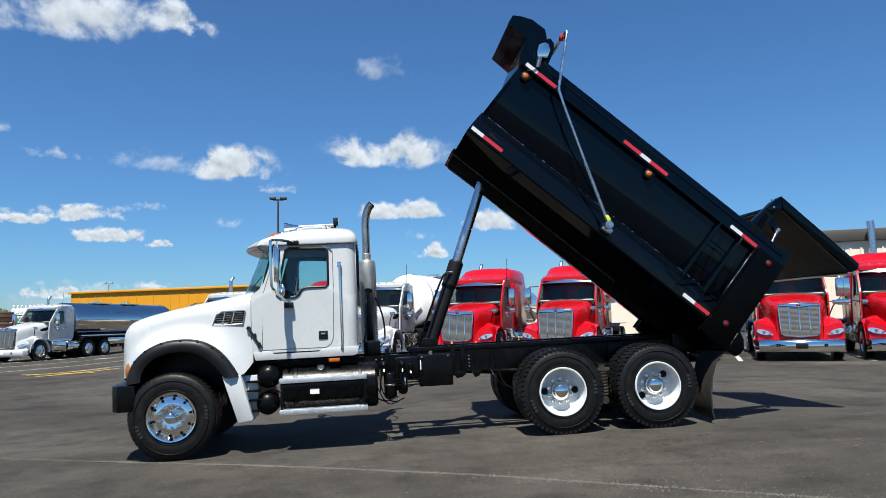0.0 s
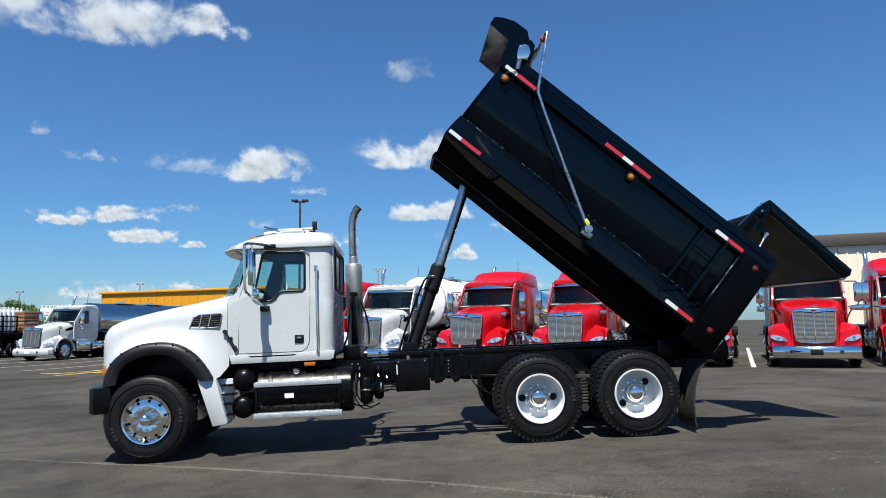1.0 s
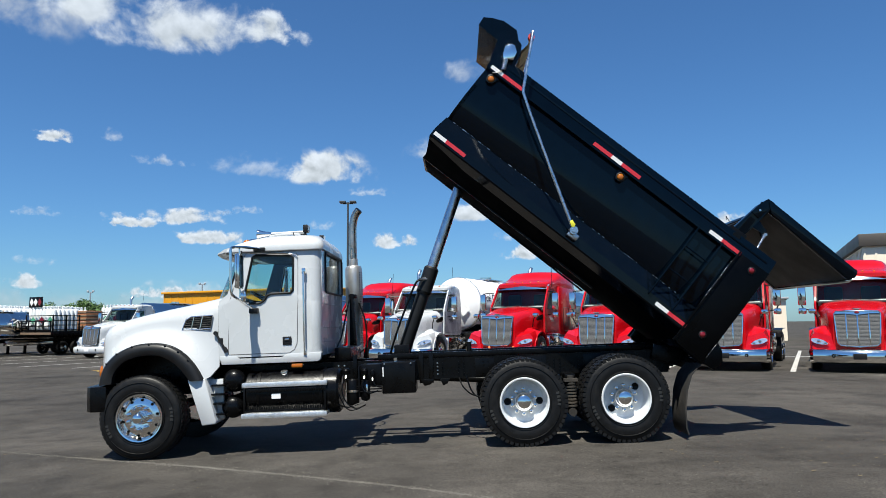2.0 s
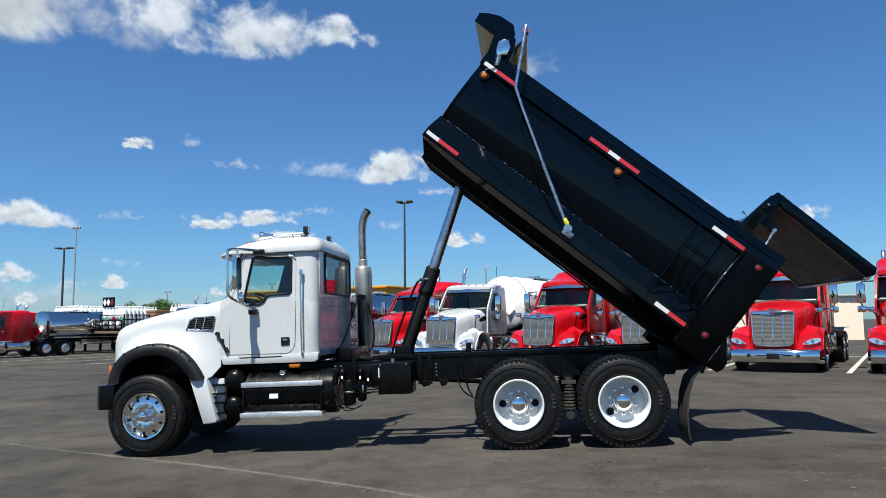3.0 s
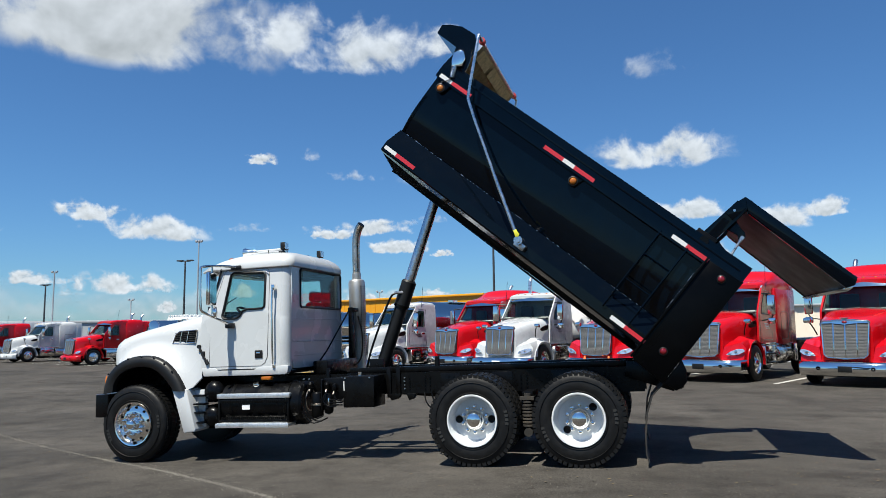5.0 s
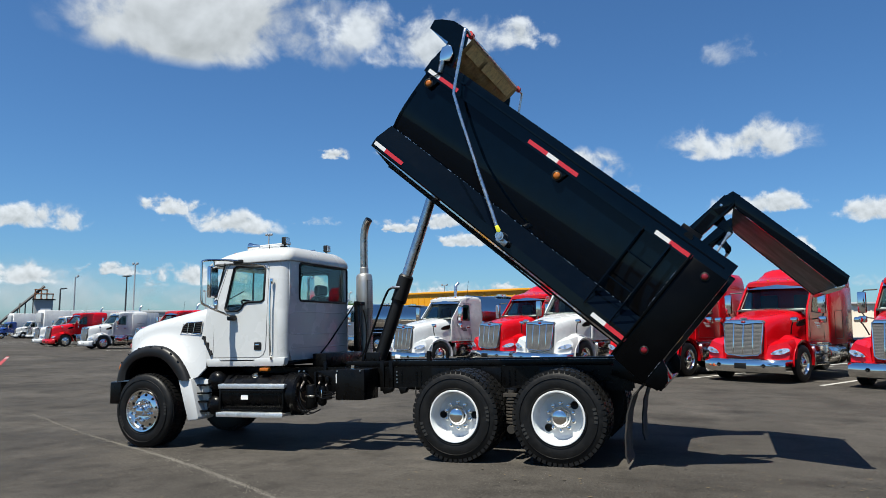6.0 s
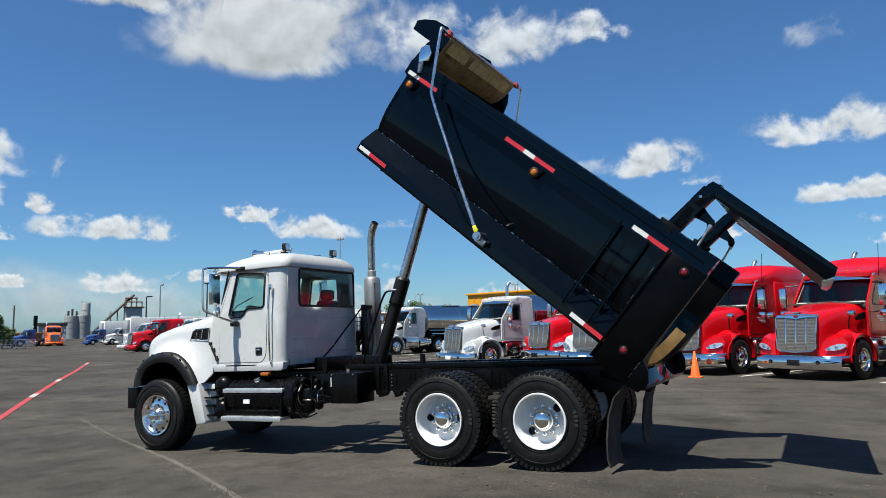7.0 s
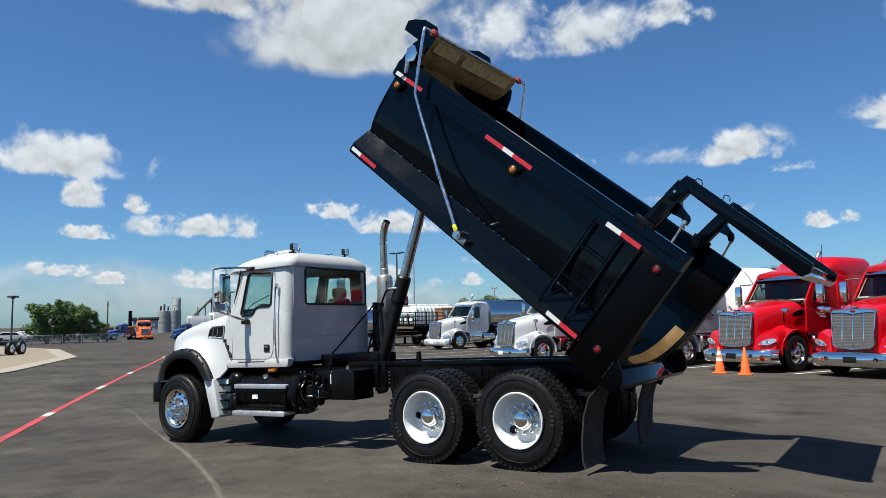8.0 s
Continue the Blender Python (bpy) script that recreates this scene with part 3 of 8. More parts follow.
for x, z, r in ((1.19, 0.95, 0.155), (1.17, 0.60, 0.15)):
    air = B()
    lathe(air, [(0.01, -0.03), (r * 0.6, -0.015), (r * 0.9, 0.03), (r, 0.08), (r, 0.55), (r * 0.8, 0.62), (0.01, 0.64)], (x, -0.98, z), (0, 1, 0), 28)
    part("air_tank", air, TANK_BLACK, truck, "black air tank")
for z in (0.90, 0.78, 0.66, 0.52):
    part("skirt_bracket", box(B(), 0.92, 1.10, -1.04, -0.90, z - 0.012, z + 0.012, 0.004), CHASSIS, truck)

# ---- cab ----
YC = 0.05  # the cab's middle


def rrect(x0, x1, half, z, r, n=6):
    """A rounded rectangle at height z."""
    r = min(r, half * 0.95, (x1 - x0) * 0.48)
    pts = []
    for cx, cy, a0 in ((x1 - r, YC + half - r, 0), (x0 + r, YC + half - r, 90), (x0 + r, YC - half + r, 180), (x1 - r, YC - half + r, 270)):
        for i in range(n + 1):
            a = radians(a0 + 90 * i / n)
            pts.append((cx + r * math.cos(a), cy + r * math.sin(a), z))
    return pts


HALF = 0.985
lean = lambda z: HALF if z < 1.95 else HALF - 0.012 - 0.080 * max(z - 1.98, 0)
win = [(1.33, 2.02), (1.37, 1.985), (1.56, 1.985), (1.62, 2.02), (1.66, 2.085), (1.72, 2.11), (1.98, 2.11), (2.015, 2.14), (2.02, 2.60), (1.99, 2.635), (1.50, 2.655), (1.455, 2.63)]
outer = [(0.99, 1.26), (1.6, 1.26), (2.20, 1.26), (2.27, 1.26), (2.27, 1.6), (2.27, 2.0), (2.27, 2.3), (2.27, 2.76), (1.8, 2.76), (1.31, 2.74), (1.29, 2.68), (1.20, 2.4), (1.115, 2.14), (1.09, 2.08), (0.99, 2.05), (0.99, 1.6)]
cab_shell = part("cab_floor", box(B(), 1.05, 2.34, YC - 0.9, YC + 0.9, 1.17, 1.22, 0.01), CHASSIS, truck)
for s in (-1, 1):
    p3 = lambda x, z: Vector((x, YC + s * lean(z), z))
    bm = B()
    k = 120
    # outlines matched by direction from the window's middle
    def by_angle(pts):
        c = Vector((1.66, 2.33))
        rs = resample([(x, z, 0) for x, z in pts], 900)
        out = []
        for j in range(k):
            a = 6.28319 * j / k
            d = Vector((math.cos(a), math.sin(a)))
            out.append(max(rs, key=lambda q: (Vector((q.x, q.y)) - c).normalized().dot(d)))
        return [p3(q.x, q.y) for q in out]
    c_win = [(x, z) for x, z in win]
    o, i = by_angle(outer), by_angle(c_win)
    d = Vector((0, -s * 0.05, 0))
    rings = [[bm.verts.new(p) for p in r] for r in (o, i, [p + d for p in i], [p + d for p in o])]
    for a, b in zip(rings, rings[1:] + rings[:1]):
        for j in range(k):
            bm.faces.new((a[j], a[(j + 1) % k], b[(j + 1) % k], b[j]))
    wall = part("cab_side", bm, WHITE, truck, "white painted cab side")
    wall.data.materials.append(INTERIOR)
    for poly in wall.data.polygons:
        if abs(poly.center.y - YC) < lean(poly.center.z) - 0.045:
            poly.material_index = 1
    slab_bm = B()
    slab(slab_bm, [p3(x, z) - Vector((0, s * 0.025, 0)) for x, z in c_win], (0, -s * 0.004, 0))
    pane = part("side_window", slab_bm, GLASS, truck, "green-tinted door glass")
    pane.visible_shadow = False
    seal = B()
    tube(seal, [p3(x, z) + Vector((0, s * 0.003, 0)) for x, z in c_win + c_win[:1]], 0.017, 6)
    part("window_seal", seal, PLASTIC, pane)
    # door gap, sill, step kick panel
    door = [(1.125, 1.30), (1.96, 1.295), (2.03, 1.34), (2.065, 1.42), (2.085, 2.0), (2.085, 2.62), (2.05, 2.69), (1.40, 2.71), (1.345, 2.66), (1.13, 2.0)]
    gap = B()
    tube(gap, [p3(x, z) - Vector((0, s * 0.001, 0)) for x, z in door + door[:1]], 0.0045, 5)
    part("door_gap", gap, SEAM_GREY, wall, "dark door seam")
    crease = B()
    tube(crease, [p3(1.0, 1.93) + Vector((0, -s * 0.004, 0)), p3(1.35, 1.925) + Vector((0, -s * 0.004, 0))], 0.008, 6)
    tube(crease, [p3(1.62, 1.935) + Vector((0, -s * 0.004, 0)), p3(2.26, 1.93) + Vector((0, -s * 0.004, 0))], 0.010, 6)
    sill = B()
    y0, y1 = YC + s * (HALF + 0.004), YC + s * (HALF - 0.10)
    prism(sill, [(1.03, 1.165), (2.34, 1.165), (2.38, 1.19), (2.40, 1.29), (1.93, 1.285), (1.86, 1.235), (1.28, 1.235), (1.22, 1.285), (0.995, 1.285)], y0, y1, side, 0.008)
    part("door_sill", sill, WHITE, truck)
    handle = B()
    lock_y = YC + s * HALF
    box(handle, 1.87, 1.99, min(lock_y, lock_y + s * 0.008), max(lock_y, lock_y + s * 0.008), 1.405, 1.515, 0.006)
    part("door_handle", handle, PLASTIC, wall, "black recessed door handle")
    part("handle_grip", box(B(), 1.90, 1.96, min(lock_y, lock_y + s * 0.02), max(lock_y, lock_y + s * 0.02), 1.465, 1.49, 0.004), CHROME, wall)
    grab = B()
    gx = 2.175
    tube(grab, [(gx, lock_y - s * 0.03, 2.40), (gx, lock_y + s * 0.055, 2.385), (gx, lock_y + s * 0.055, 1.32), (gx, lock_y - s * 0.01, 1.30)], 0.013, 8, 1)
    box(grab, gx - 0.025, gx + 0.025, lock_y - 0.02, lock_y + 0.02, 2.36, 2.44, 0.004), box(grab, gx - 0.02, gx + 0.02, lock_y - 0.02, lock_y + 0.02, 1.26, 1.33, 0.004)
    part("grab_handle", grab, ALLOY, truck, "brushed metal grab handle")

# rear wall with rounded corners
rear = B()
rw = [(-0.52, 2.12), (0.86, 2.12), (0.89, 2.15), (0.89, 2.66), (0.86, 2.69), (-0.52, 2.69), (-0.55, 2.66), (-0.55, 2.15)]
R0 = 0.13
ro = [(YC - HALF + R0, 1.24), (YC + HALF - R0, 1.24), (YC + HALF - R0, 2.80), (YC - HALF + R0, 2.80)]
xr = lambda z: 2.385 + 0.012 * (z - 1.2)
k = 64


def match(pts, c):
    rs = resample([(p, q, 0) for p, q in pts], 800)
    return [max(rs, key=lambda v: (Vector((v.x, v.y)) - c).normalized().dot(Vector((math.cos(6.28319 * j / k), math.sin(6.28319 * j / k))))) for j in range(k)]


cw = Vector((0.17, 2.35))
o, i = [Vector((xr(v.y), v.x, v.y)) for v in match(ro, cw)], [Vector((xr(v.y), v.x, v.y)) for v in match(rw, cw)]
rings = [[rear.verts.new(p) for p in r] for r in (o, i, [p - Vector((0.05, 0, 0)) for p in i], [p - Vector((0.05, 0, 0)) for p in o])]
for a, b in zip(rings, rings[1:] + rings[:1]):
    for j in range(k):
        rear.faces.new((a[j], a[(j + 1) % k], b[(j + 1) % k], b[j]))
for s in (-1, 1):
    cols = []
    for j in range(9):
        a = radians(90 * j / 8)
        cols.append([Vector((xr(z) - R0 + R0 * math.cos(a), YC + s * (lean(z) - R0 + R0 * math.sin(a)), z)) for z in (1.24, 1.6, 1.93, 1.97, 2.0, 2.4, 2.78)])
    inner = [[Vector((p.x - 0.03, p.y - s * 0.03, p.z)) for p in c] for c in cols]
    part("cab_corner", loft(B(), [a + b[::-1] for a, b in zip(cols, inner)]), WHITE, truck, "white rounded rear cab corner", 25)
wall = part("cab_rear", rear, WHITE, truck, "white painted cab rear wall")
wall.data.materials.append(INTERIOR)
for poly in wall.data.polygons:
    if poly.center.x < xr(poly.center.z) - 0.045 and abs(poly.normal.x) > 0.9:
        poly.material_index = 1
pane = part("rear_window", slab(B(), [(xr(q) - 0.02, p, q) for p, q in rw], (-0.004, 0, 0)), GLASS, truck, "tinted rear window")
pane.visible_shadow = False
part("window_seal", tube(B(), [(xr(q) + 0.004, p, q) for p, q in rw + rw[:1]], 0.018, 6), PLASTIC, pane, "black rubber seal")
press = B()
for z in (1.42, 1.62, 1.95):
    tube(press, [(xr(z) + 0.001, -0.75, z), (xr(z) + 0.001, 0.85, z)], 0.007, 6)
part("panel_crease", press, WHITE, wall)
# roof and visor
roof = B()
loft(roof, [rrect(1.16, 2.36, HALF - 0.10, 2.695, 0.12), rrect(1.10, 2.415, HALF - 0.050, 2.70, 0.14), rrect(1.04, 2.43, HALF - 0.035, 2.712, 0.15), rrect(1.05, 2.432, HALF - 0.034, 2.745, 0.15), rrect(1.10, 2.425, HALF - 0.042, 2.79, 0.16), rrect(1.22, 2.405, HALF - 0.065, 2.84, 0.18),
            rrect(1.36, 2.375, HALF - 0.11, 2.885, 0.22), rrect(1.52, 2.33, HALF - 0.19, 2.925, 0.25), rrect(1.68, 2.24, HALF - 0.36, 2.945, 0.25)])
part("cab_roof", roof, WHITE, truck, "white moulded cab roof")
part("drip_rail", tube(B(), rrect(1.06, 2.425, HALF - 0.037, 2.702, 0.15)[4:25], 0.007, 6), SEAM_GREY, truck, "grey drip rail below the roof")
for s in (-1, 1):
    part("door_moulding", tube(B(), [(1.42, YC + s * (lean(2.68) + 0.008), 2.685), (1.80, YC + s * (lean(2.68) + 0.010), 2.672), (2.02, YC + s * (lean(2.66) + 0.010), 2.655), (2.075, YC + s * (lean(2.60) + 0.008), 2.60)], 0.008, 6, 1), ALLOY, truck, "thin bright moulding over the door")
visor = B()
loft(visor, [[(x - 0.13 * (1 - (y / 0.9) ** 2), YC + y, z) for x, z in ((1.22, 2.80), (1.06, 2.76), (0.96, 2.70), (0.955, 2.685), (1.06, 2.715), (1.20, 2.72))] for y in (-0.90, -0.86, -0.7, -0.4, 0, 0.4, 0.7, 0.86, 0.90)])
part("sun_visor", visor, WHITE, truck, "white moulded visor over the windscreen", 50)
# windscreen with pillars, dashboard, seats, wheel
ws = lambda f, y: Vector((1.115 + 0.19 * f, YC + y, 2.08 + 0.64 * f))
glass_bm = B()
cols = [[ws(f, y) - Vector(((0.34 - 0.10 * f) * (1 - (abs(y) / 0.94) ** 2.6), 0, 0)) for f in (0, 0.25, 0.5, 0.75, 1)] for y in (-0.94, -0.90, -0.82, -0.7, -0.5, -0.25, 0, 0.25, 0.5, 0.7, 0.82, 0.90, 0.94)]
loft(glass_bm, cols, False, False)
pane = part("windscreen", glass_bm, WINDSCREEN_GLASS, truck, "green-tinted windscreen")
pane.visible_shadow = False
for y in (-0.945, 0.945):
    part("windscreen_seal", tube(B(), [ws(-0.02, y), ws(0.5, y), ws(1.0, y)], 0.013, 8), PLASTIC, pane)
part("wiper", tube(B(), [(0.97, -0.5, 2.09), (0.95, -0.35, 2.2), (1.02, -0.05, 2.35)], 0.008, 6), PLASTIC, truck)
firewall = B()
box(firewall, 0.98, 1.03, YC - 0.93, YC + 0.93, 1.2, 2.05, 0.01)
part("firewall", firewall, WHITE, truck)
part("dashboard", box(B(), 1.03, 1.32, YC - 0.92, YC + 0.92, 1.78, 2.06, 0.05), INTERIOR, truck, "grey cab dashboard")
part("headliner", box(B(), 1.24, 2.33, YC - 0.86, YC + 0.86, 2.69, 2.70), INTERIOR, truck)
for y in (-0.50, 0.56):
    seat = B()
    box(seat, 1.62, 2.10, y - 0.25, y + 0.25, 1.55, 1.72, 0.05), box(seat, 2.02, 2.18, y - 0.24, y + 0.24, 1.70, 2.24, 0.06), box(seat, 2.04, 2.16, y - 0.15, y + 0.15, 2.24, 2.42, 0.05), box(seat, 1.7, 2.0, y - 0.15, y + 0.15, 1.22, 1.56)
    part("seat", seat, SEAT, truck, "dark grey driver's seat")
wheel_bm = B()
c, ax = Vector((1.50, -0.42, 2.06)), Vector((0.5, 0, 0.86))
a, b = frame_of(ax)
tube(wheel_bm, [c + 0.22 * (math.cos(6.28319 * j / 24) * a + math.sin(6.28319 * j / 24) * b) for j in range(25)], 0.016, 6)
rod(wheel_bm, c, (1.28, -0.42, 1.8), 0.025)
for j in range(3):
    rod(wheel_bm, c, c + 0.22 * (math.cos(2.094 * j) * a + math.sin(2.094 * j) * b), 0.012, seg=6)
part("steering_wheel", wheel_bm, PLASTIC, truck)
# roof fittings
for y in (-0.52, 0.70):
    lamp = B()
    box(lamp, 2.06, 2.14, y - 0.05, y + 0.05, 2.90, 2.97, 0.008)
    box(lamp, 2.10, 2.17, y - 0.065, y + 0.065, 2.99, 3.10, 0.012), rod(lamp, (2.12, y, 2.95), (2.12, y, 3.01), 0.015)
    lamp_ob = part("work_lamp", lamp, PLASTIC, truck, "black square work lamp on the roof")
    part("lens", box(B(), 2.17, 2.176, y - 0.052, y + 0.052, 3.0, 3.09), LAMP_GLASS, lamp_ob)
horn = B()
lathe(horn, [(0.002, 0.0), (0.068, 0.0), (0.072, 0.015), (0.045, 0.09), (0.036, 0.16), (0.026, 0.20), (0.003, 0.205)], (1.40, -0.42, 3.005), (1, 0.06, 0.0), 18)
for x, y in ((1.75, -0.40), (2.10, -0.38)):
    part("horn_foot", rod(B(), (x, y, 2.90), (x, y, 3.0), 0.015), CHROME, truck)
horn_ob = part("air_horn", horn, CHROME, truck, "long chrome air horn on the roof")
part("horn_tube", rod(B(), (1.58, -0.409, 3.005), (2.12, -0.377, 3.02), 0.024, seg=12), WHITE, horn_ob, "white horn tube")
marker = B()
lathe(marker, [(0.003, 0.0), (0.040, 0.02), (0.050, 0.10), (0.045, 0.22), (0.02, 0.34), (0.003, 0.36)], (1.22, -0.40, 2.885), (1, 0, 0.12), 16)
marker_ob = part("roof_marker", marker, CHROME, truck, "chrome teardrop marker lamp")
part("lens", lathe(B(), [(0.003, -0.06), (0.030, -0.045), (0.043, 0.0), (0.043, 0.03)], (1.235, -0.40, 2.887), (1, 0, 0.12), 16), AMBER, marker_ob, "amber lens")
part("air_horn", lathe(B(), [(0.002, 0.0), (0.055, 0.0), (0.06, 0.015), (0.03, 0.10), (0.02, 0.55), (0.003, 0.56)], (1.50, 0.45, 2.98), (1, 0.0, 0.02), 18), CHROME, truck, "chrome air horn on the roof")
part("roof_rail", tube(B(), [(1.58, -0.45, 2.90), (1.60, -0.48, 2.975), (2.02, -0.48, 2.985), (2.06, -0.48, 2.92)], 0.018, 8, 1), WHITE, truck, "white roof rail")
part("beacon_base", lathe(B(), [(0.09, 0), (0.09, 0.03), (0.06, 0.05), (0.01, 0.055)], (1.42, -0.22, 2.885), (0, 0, 1), 20), CHROME, truck)
for y in (-0.62, -0.3, 0.05, 0.4, 0.72):
    lamp = B()
    dome(lamp, (1.30, y, 2.865), (-0.4, 0, 0.9), 0.05, 0.045, 14, 4)
    part("clearance_lamp", lamp, AMBER, truck, "amber clearance lamp")
part("antenna", rod(B(), (2.08, -0.80, 2.68), (2.00, -0.76, 2.97), 0.006, seg=6), PLASTIC, truck)
# mirrors
for s in (-1, 1):
    m = lambda x, y, z: Vector((x, YC + s * y, z))
    arm = B()
    tube(arm, [m(1.60, 0.93, 2.73), m(1.50, 1.1, 2.74), m(1.34, 1.50, 2.72), m(1.33, 1.51, 2.66), m(1.33, 1.51, 2.12), m(1.35, 1.48, 2.07), m(1.51, 0.98, 1.88)], 0.018, 8, 2)
    tube(arm, [m(1.39, 1.31, 2.73), m(1.39, 1.31, 2.05)], 0.014, 8)
    arm_ob = part("mirror_bracket", arm, ALLOY, truck, "bright metal mirror bracket")
    part("mirror_foot", box(B(), 1.43, 1.55, YC + s * 1.02 - 0.045, YC + s * 1.02 + 0.045, 1.845, 1.92, 0.015), PLASTIC, arm_ob)
    part("mirror_clamp", box(B(), 1.48, 1.64, YC + s * 0.96 - 0.03, YC + s * 0.96 + 0.03, 2.70, 2.755, 0.01), PLASTIC, arm_ob)
    head = B()
    box(head, 1.35, 1.42, YC + s * 1.33 - 0.09, YC + s * 1.33 + 0.09, 2.17, 2.64, 0.025)
    head_ob = part("mirror_head", head, CHROME, truck, "chrome mirror housing")
    part("mirror_glass", box(B(), 1.42, 1.424, YC + s * 1.33 - 0.075, YC + s * 1.33 + 0.075, 2.20, 2.61), CHROME, head_ob)
    conv = B()
    dome(conv, (1.43, YC + s * 1.28, 2.07), (-0.8, s * 0.6, 0), 0.085, 0.05), dome(conv, (1.43, YC + s * 1.28, 2.07), (0.8, -s * 0.6, 0), 0.085, 0.02)
    part("spot_mirror", conv, CHROME, head_ob)

# ---- hood, fenders and bumper ----
# wheel arch: black flare and white fender crown
cx = 0.135
def curve_through(pts, k):
    """k points of a smooth line through the given ones."""
    out, n = [], len(pts)
    for j in range(k):
        f = j * (n - 1) / (k - 1)
        i = min(int(f), n - 2)
        t = f - i
        p = [Vector(pts[min(max(i + d, 0), n - 1)]) for d in (-1, 0, 1, 2)]
        out.append(0.5 * (2 * p[1] + (p[2] - p[0]) * t + (2 * p[0] - 5 * p[1] + 4 * p[2] - p[3]) * t * t + (3 * p[1] - p[0] - 3 * p[2] + p[3]) * t ** 3))
    return out


flare_pts = [(-0.57, 0.96), (-0.545, 1.10), (-0.47, 1.255), (-0.33, 1.385), (-0.12, 1.475), (0.12, 1.50), (0.34, 1.475), (0.52, 1.39), (0.655, 1.27), (0.76, 1.13), (0.84, 0.985)]
inner_pts = [(-0.39, 0.98), (-0.375, 1.08), (-0.32, 1.18), (-0.215, 1.27), (-0.06, 1.325), (0.11, 1.34), (0.27, 1.32), (0.41, 1.25), (0.52, 1.155), (0.60, 1.06), (0.665, 0.975)]
flare_pts, inner_pts = curve_through(flare_pts, 41), curve_through(inner_pts, 41)


def along(table, x):
    """The row of a table at x, between the rows whose first entries lie on either side."""
    rows = sorted(table)
    for a, b in zip(rows, rows[1:]):
        if a[0] <= x <= b[0]:
            f = (x - a[0]) / (b[0] - a[0])
            return [p + (q - p) * f for p, q in zip(a[1:], b[1:])]
    return list(rows[0][1:] if x < rows[0][0] else rows[-1][1:])


# half width and top of the hood along its length; then how far out and down its fenders reach
HOOD_TOP = [(1.0, 0.95, 2.13), (0.65, 0.945, 2.065), (0.30, 0.925, 2.0), (0.0, 0.90, 1.945), (-0.20, 0.88, 1.905), (-0.40, 0.865, 1.865), (-0.55, 0.84, 1.825), (-0.66, 0.79, 1.78), (-0.73, 0.71, 1.715), (-0.775, 0.60, 1.62), (-0.80, 0.47, 1.50)]
HOOD_FOOT = [(x, 1.118, z + 0.004) for x, z in flare_pts[2:]] + [(0.90, 1.06, 1.02), (1.0, 0.985, 1.15), (-0.60, 1.04, 1.05), (-0.66, 0.86, 1.03), (-0.73, 0.73, 1.02), (-0.775, 0.61, 1.0), (-0.80, 0.475, 0.98)]
hood = B()
rings = []
for x in (1.0, 0.95, 0.90, 0.84, 0.78, 0.72, 0.66, 0.60, 0.53, 0.46, 0.38, 0.30, 0.21, 0.12, 0.03, -0.06, -0.14, -0.22, -0.30, -0.37, -0.43, -0.48, -0.52, -0.55, -0.60, -0.66, -0.70, -0.73, -0.755, -0.775, -0.80):
    (hw, zt), (yb, zb) = along(HOOD_TOP, x), along(HOOD_FOOT, x)
    k = min(1.0, (zt - zb) / 0.6)
    half = [(0.0, zt), (0.28 * hw, zt - 0.005 * k), (0.52 * hw, zt - 0.014 * k), (0.74 * hw, zt - 0.032 * k), (0.87 * hw, zt - 0.062 * k), (0.945 * hw, zt - 0.11 * k), (0.985 * hw, zt - 0.18 * k), (hw, zt - 0.26 * k)]
    y5, z5 = half[-1]
    half += [(y5 + (yb - y5) * f ** 2.4, z5 + (zb - z5) * f) for f in (0.2, 0.4, 0.6, 0.75, 0.87, 0.95, 1.0)]
    half.append((yb - 0.03, zb - 0.004))
    rings.append([(x, YC - y, z) for y, z in half[::-1]] + [(x, YC + y, z) for y, z in half[1:]])
loft(hood, rings, False, False)
hood.faces.new([hood.verts.new(p) for p in rings[-1]])
hood_ob = part("hood", hood, WHITE, truck, "white sloping hood moulded into its fenders", 60)
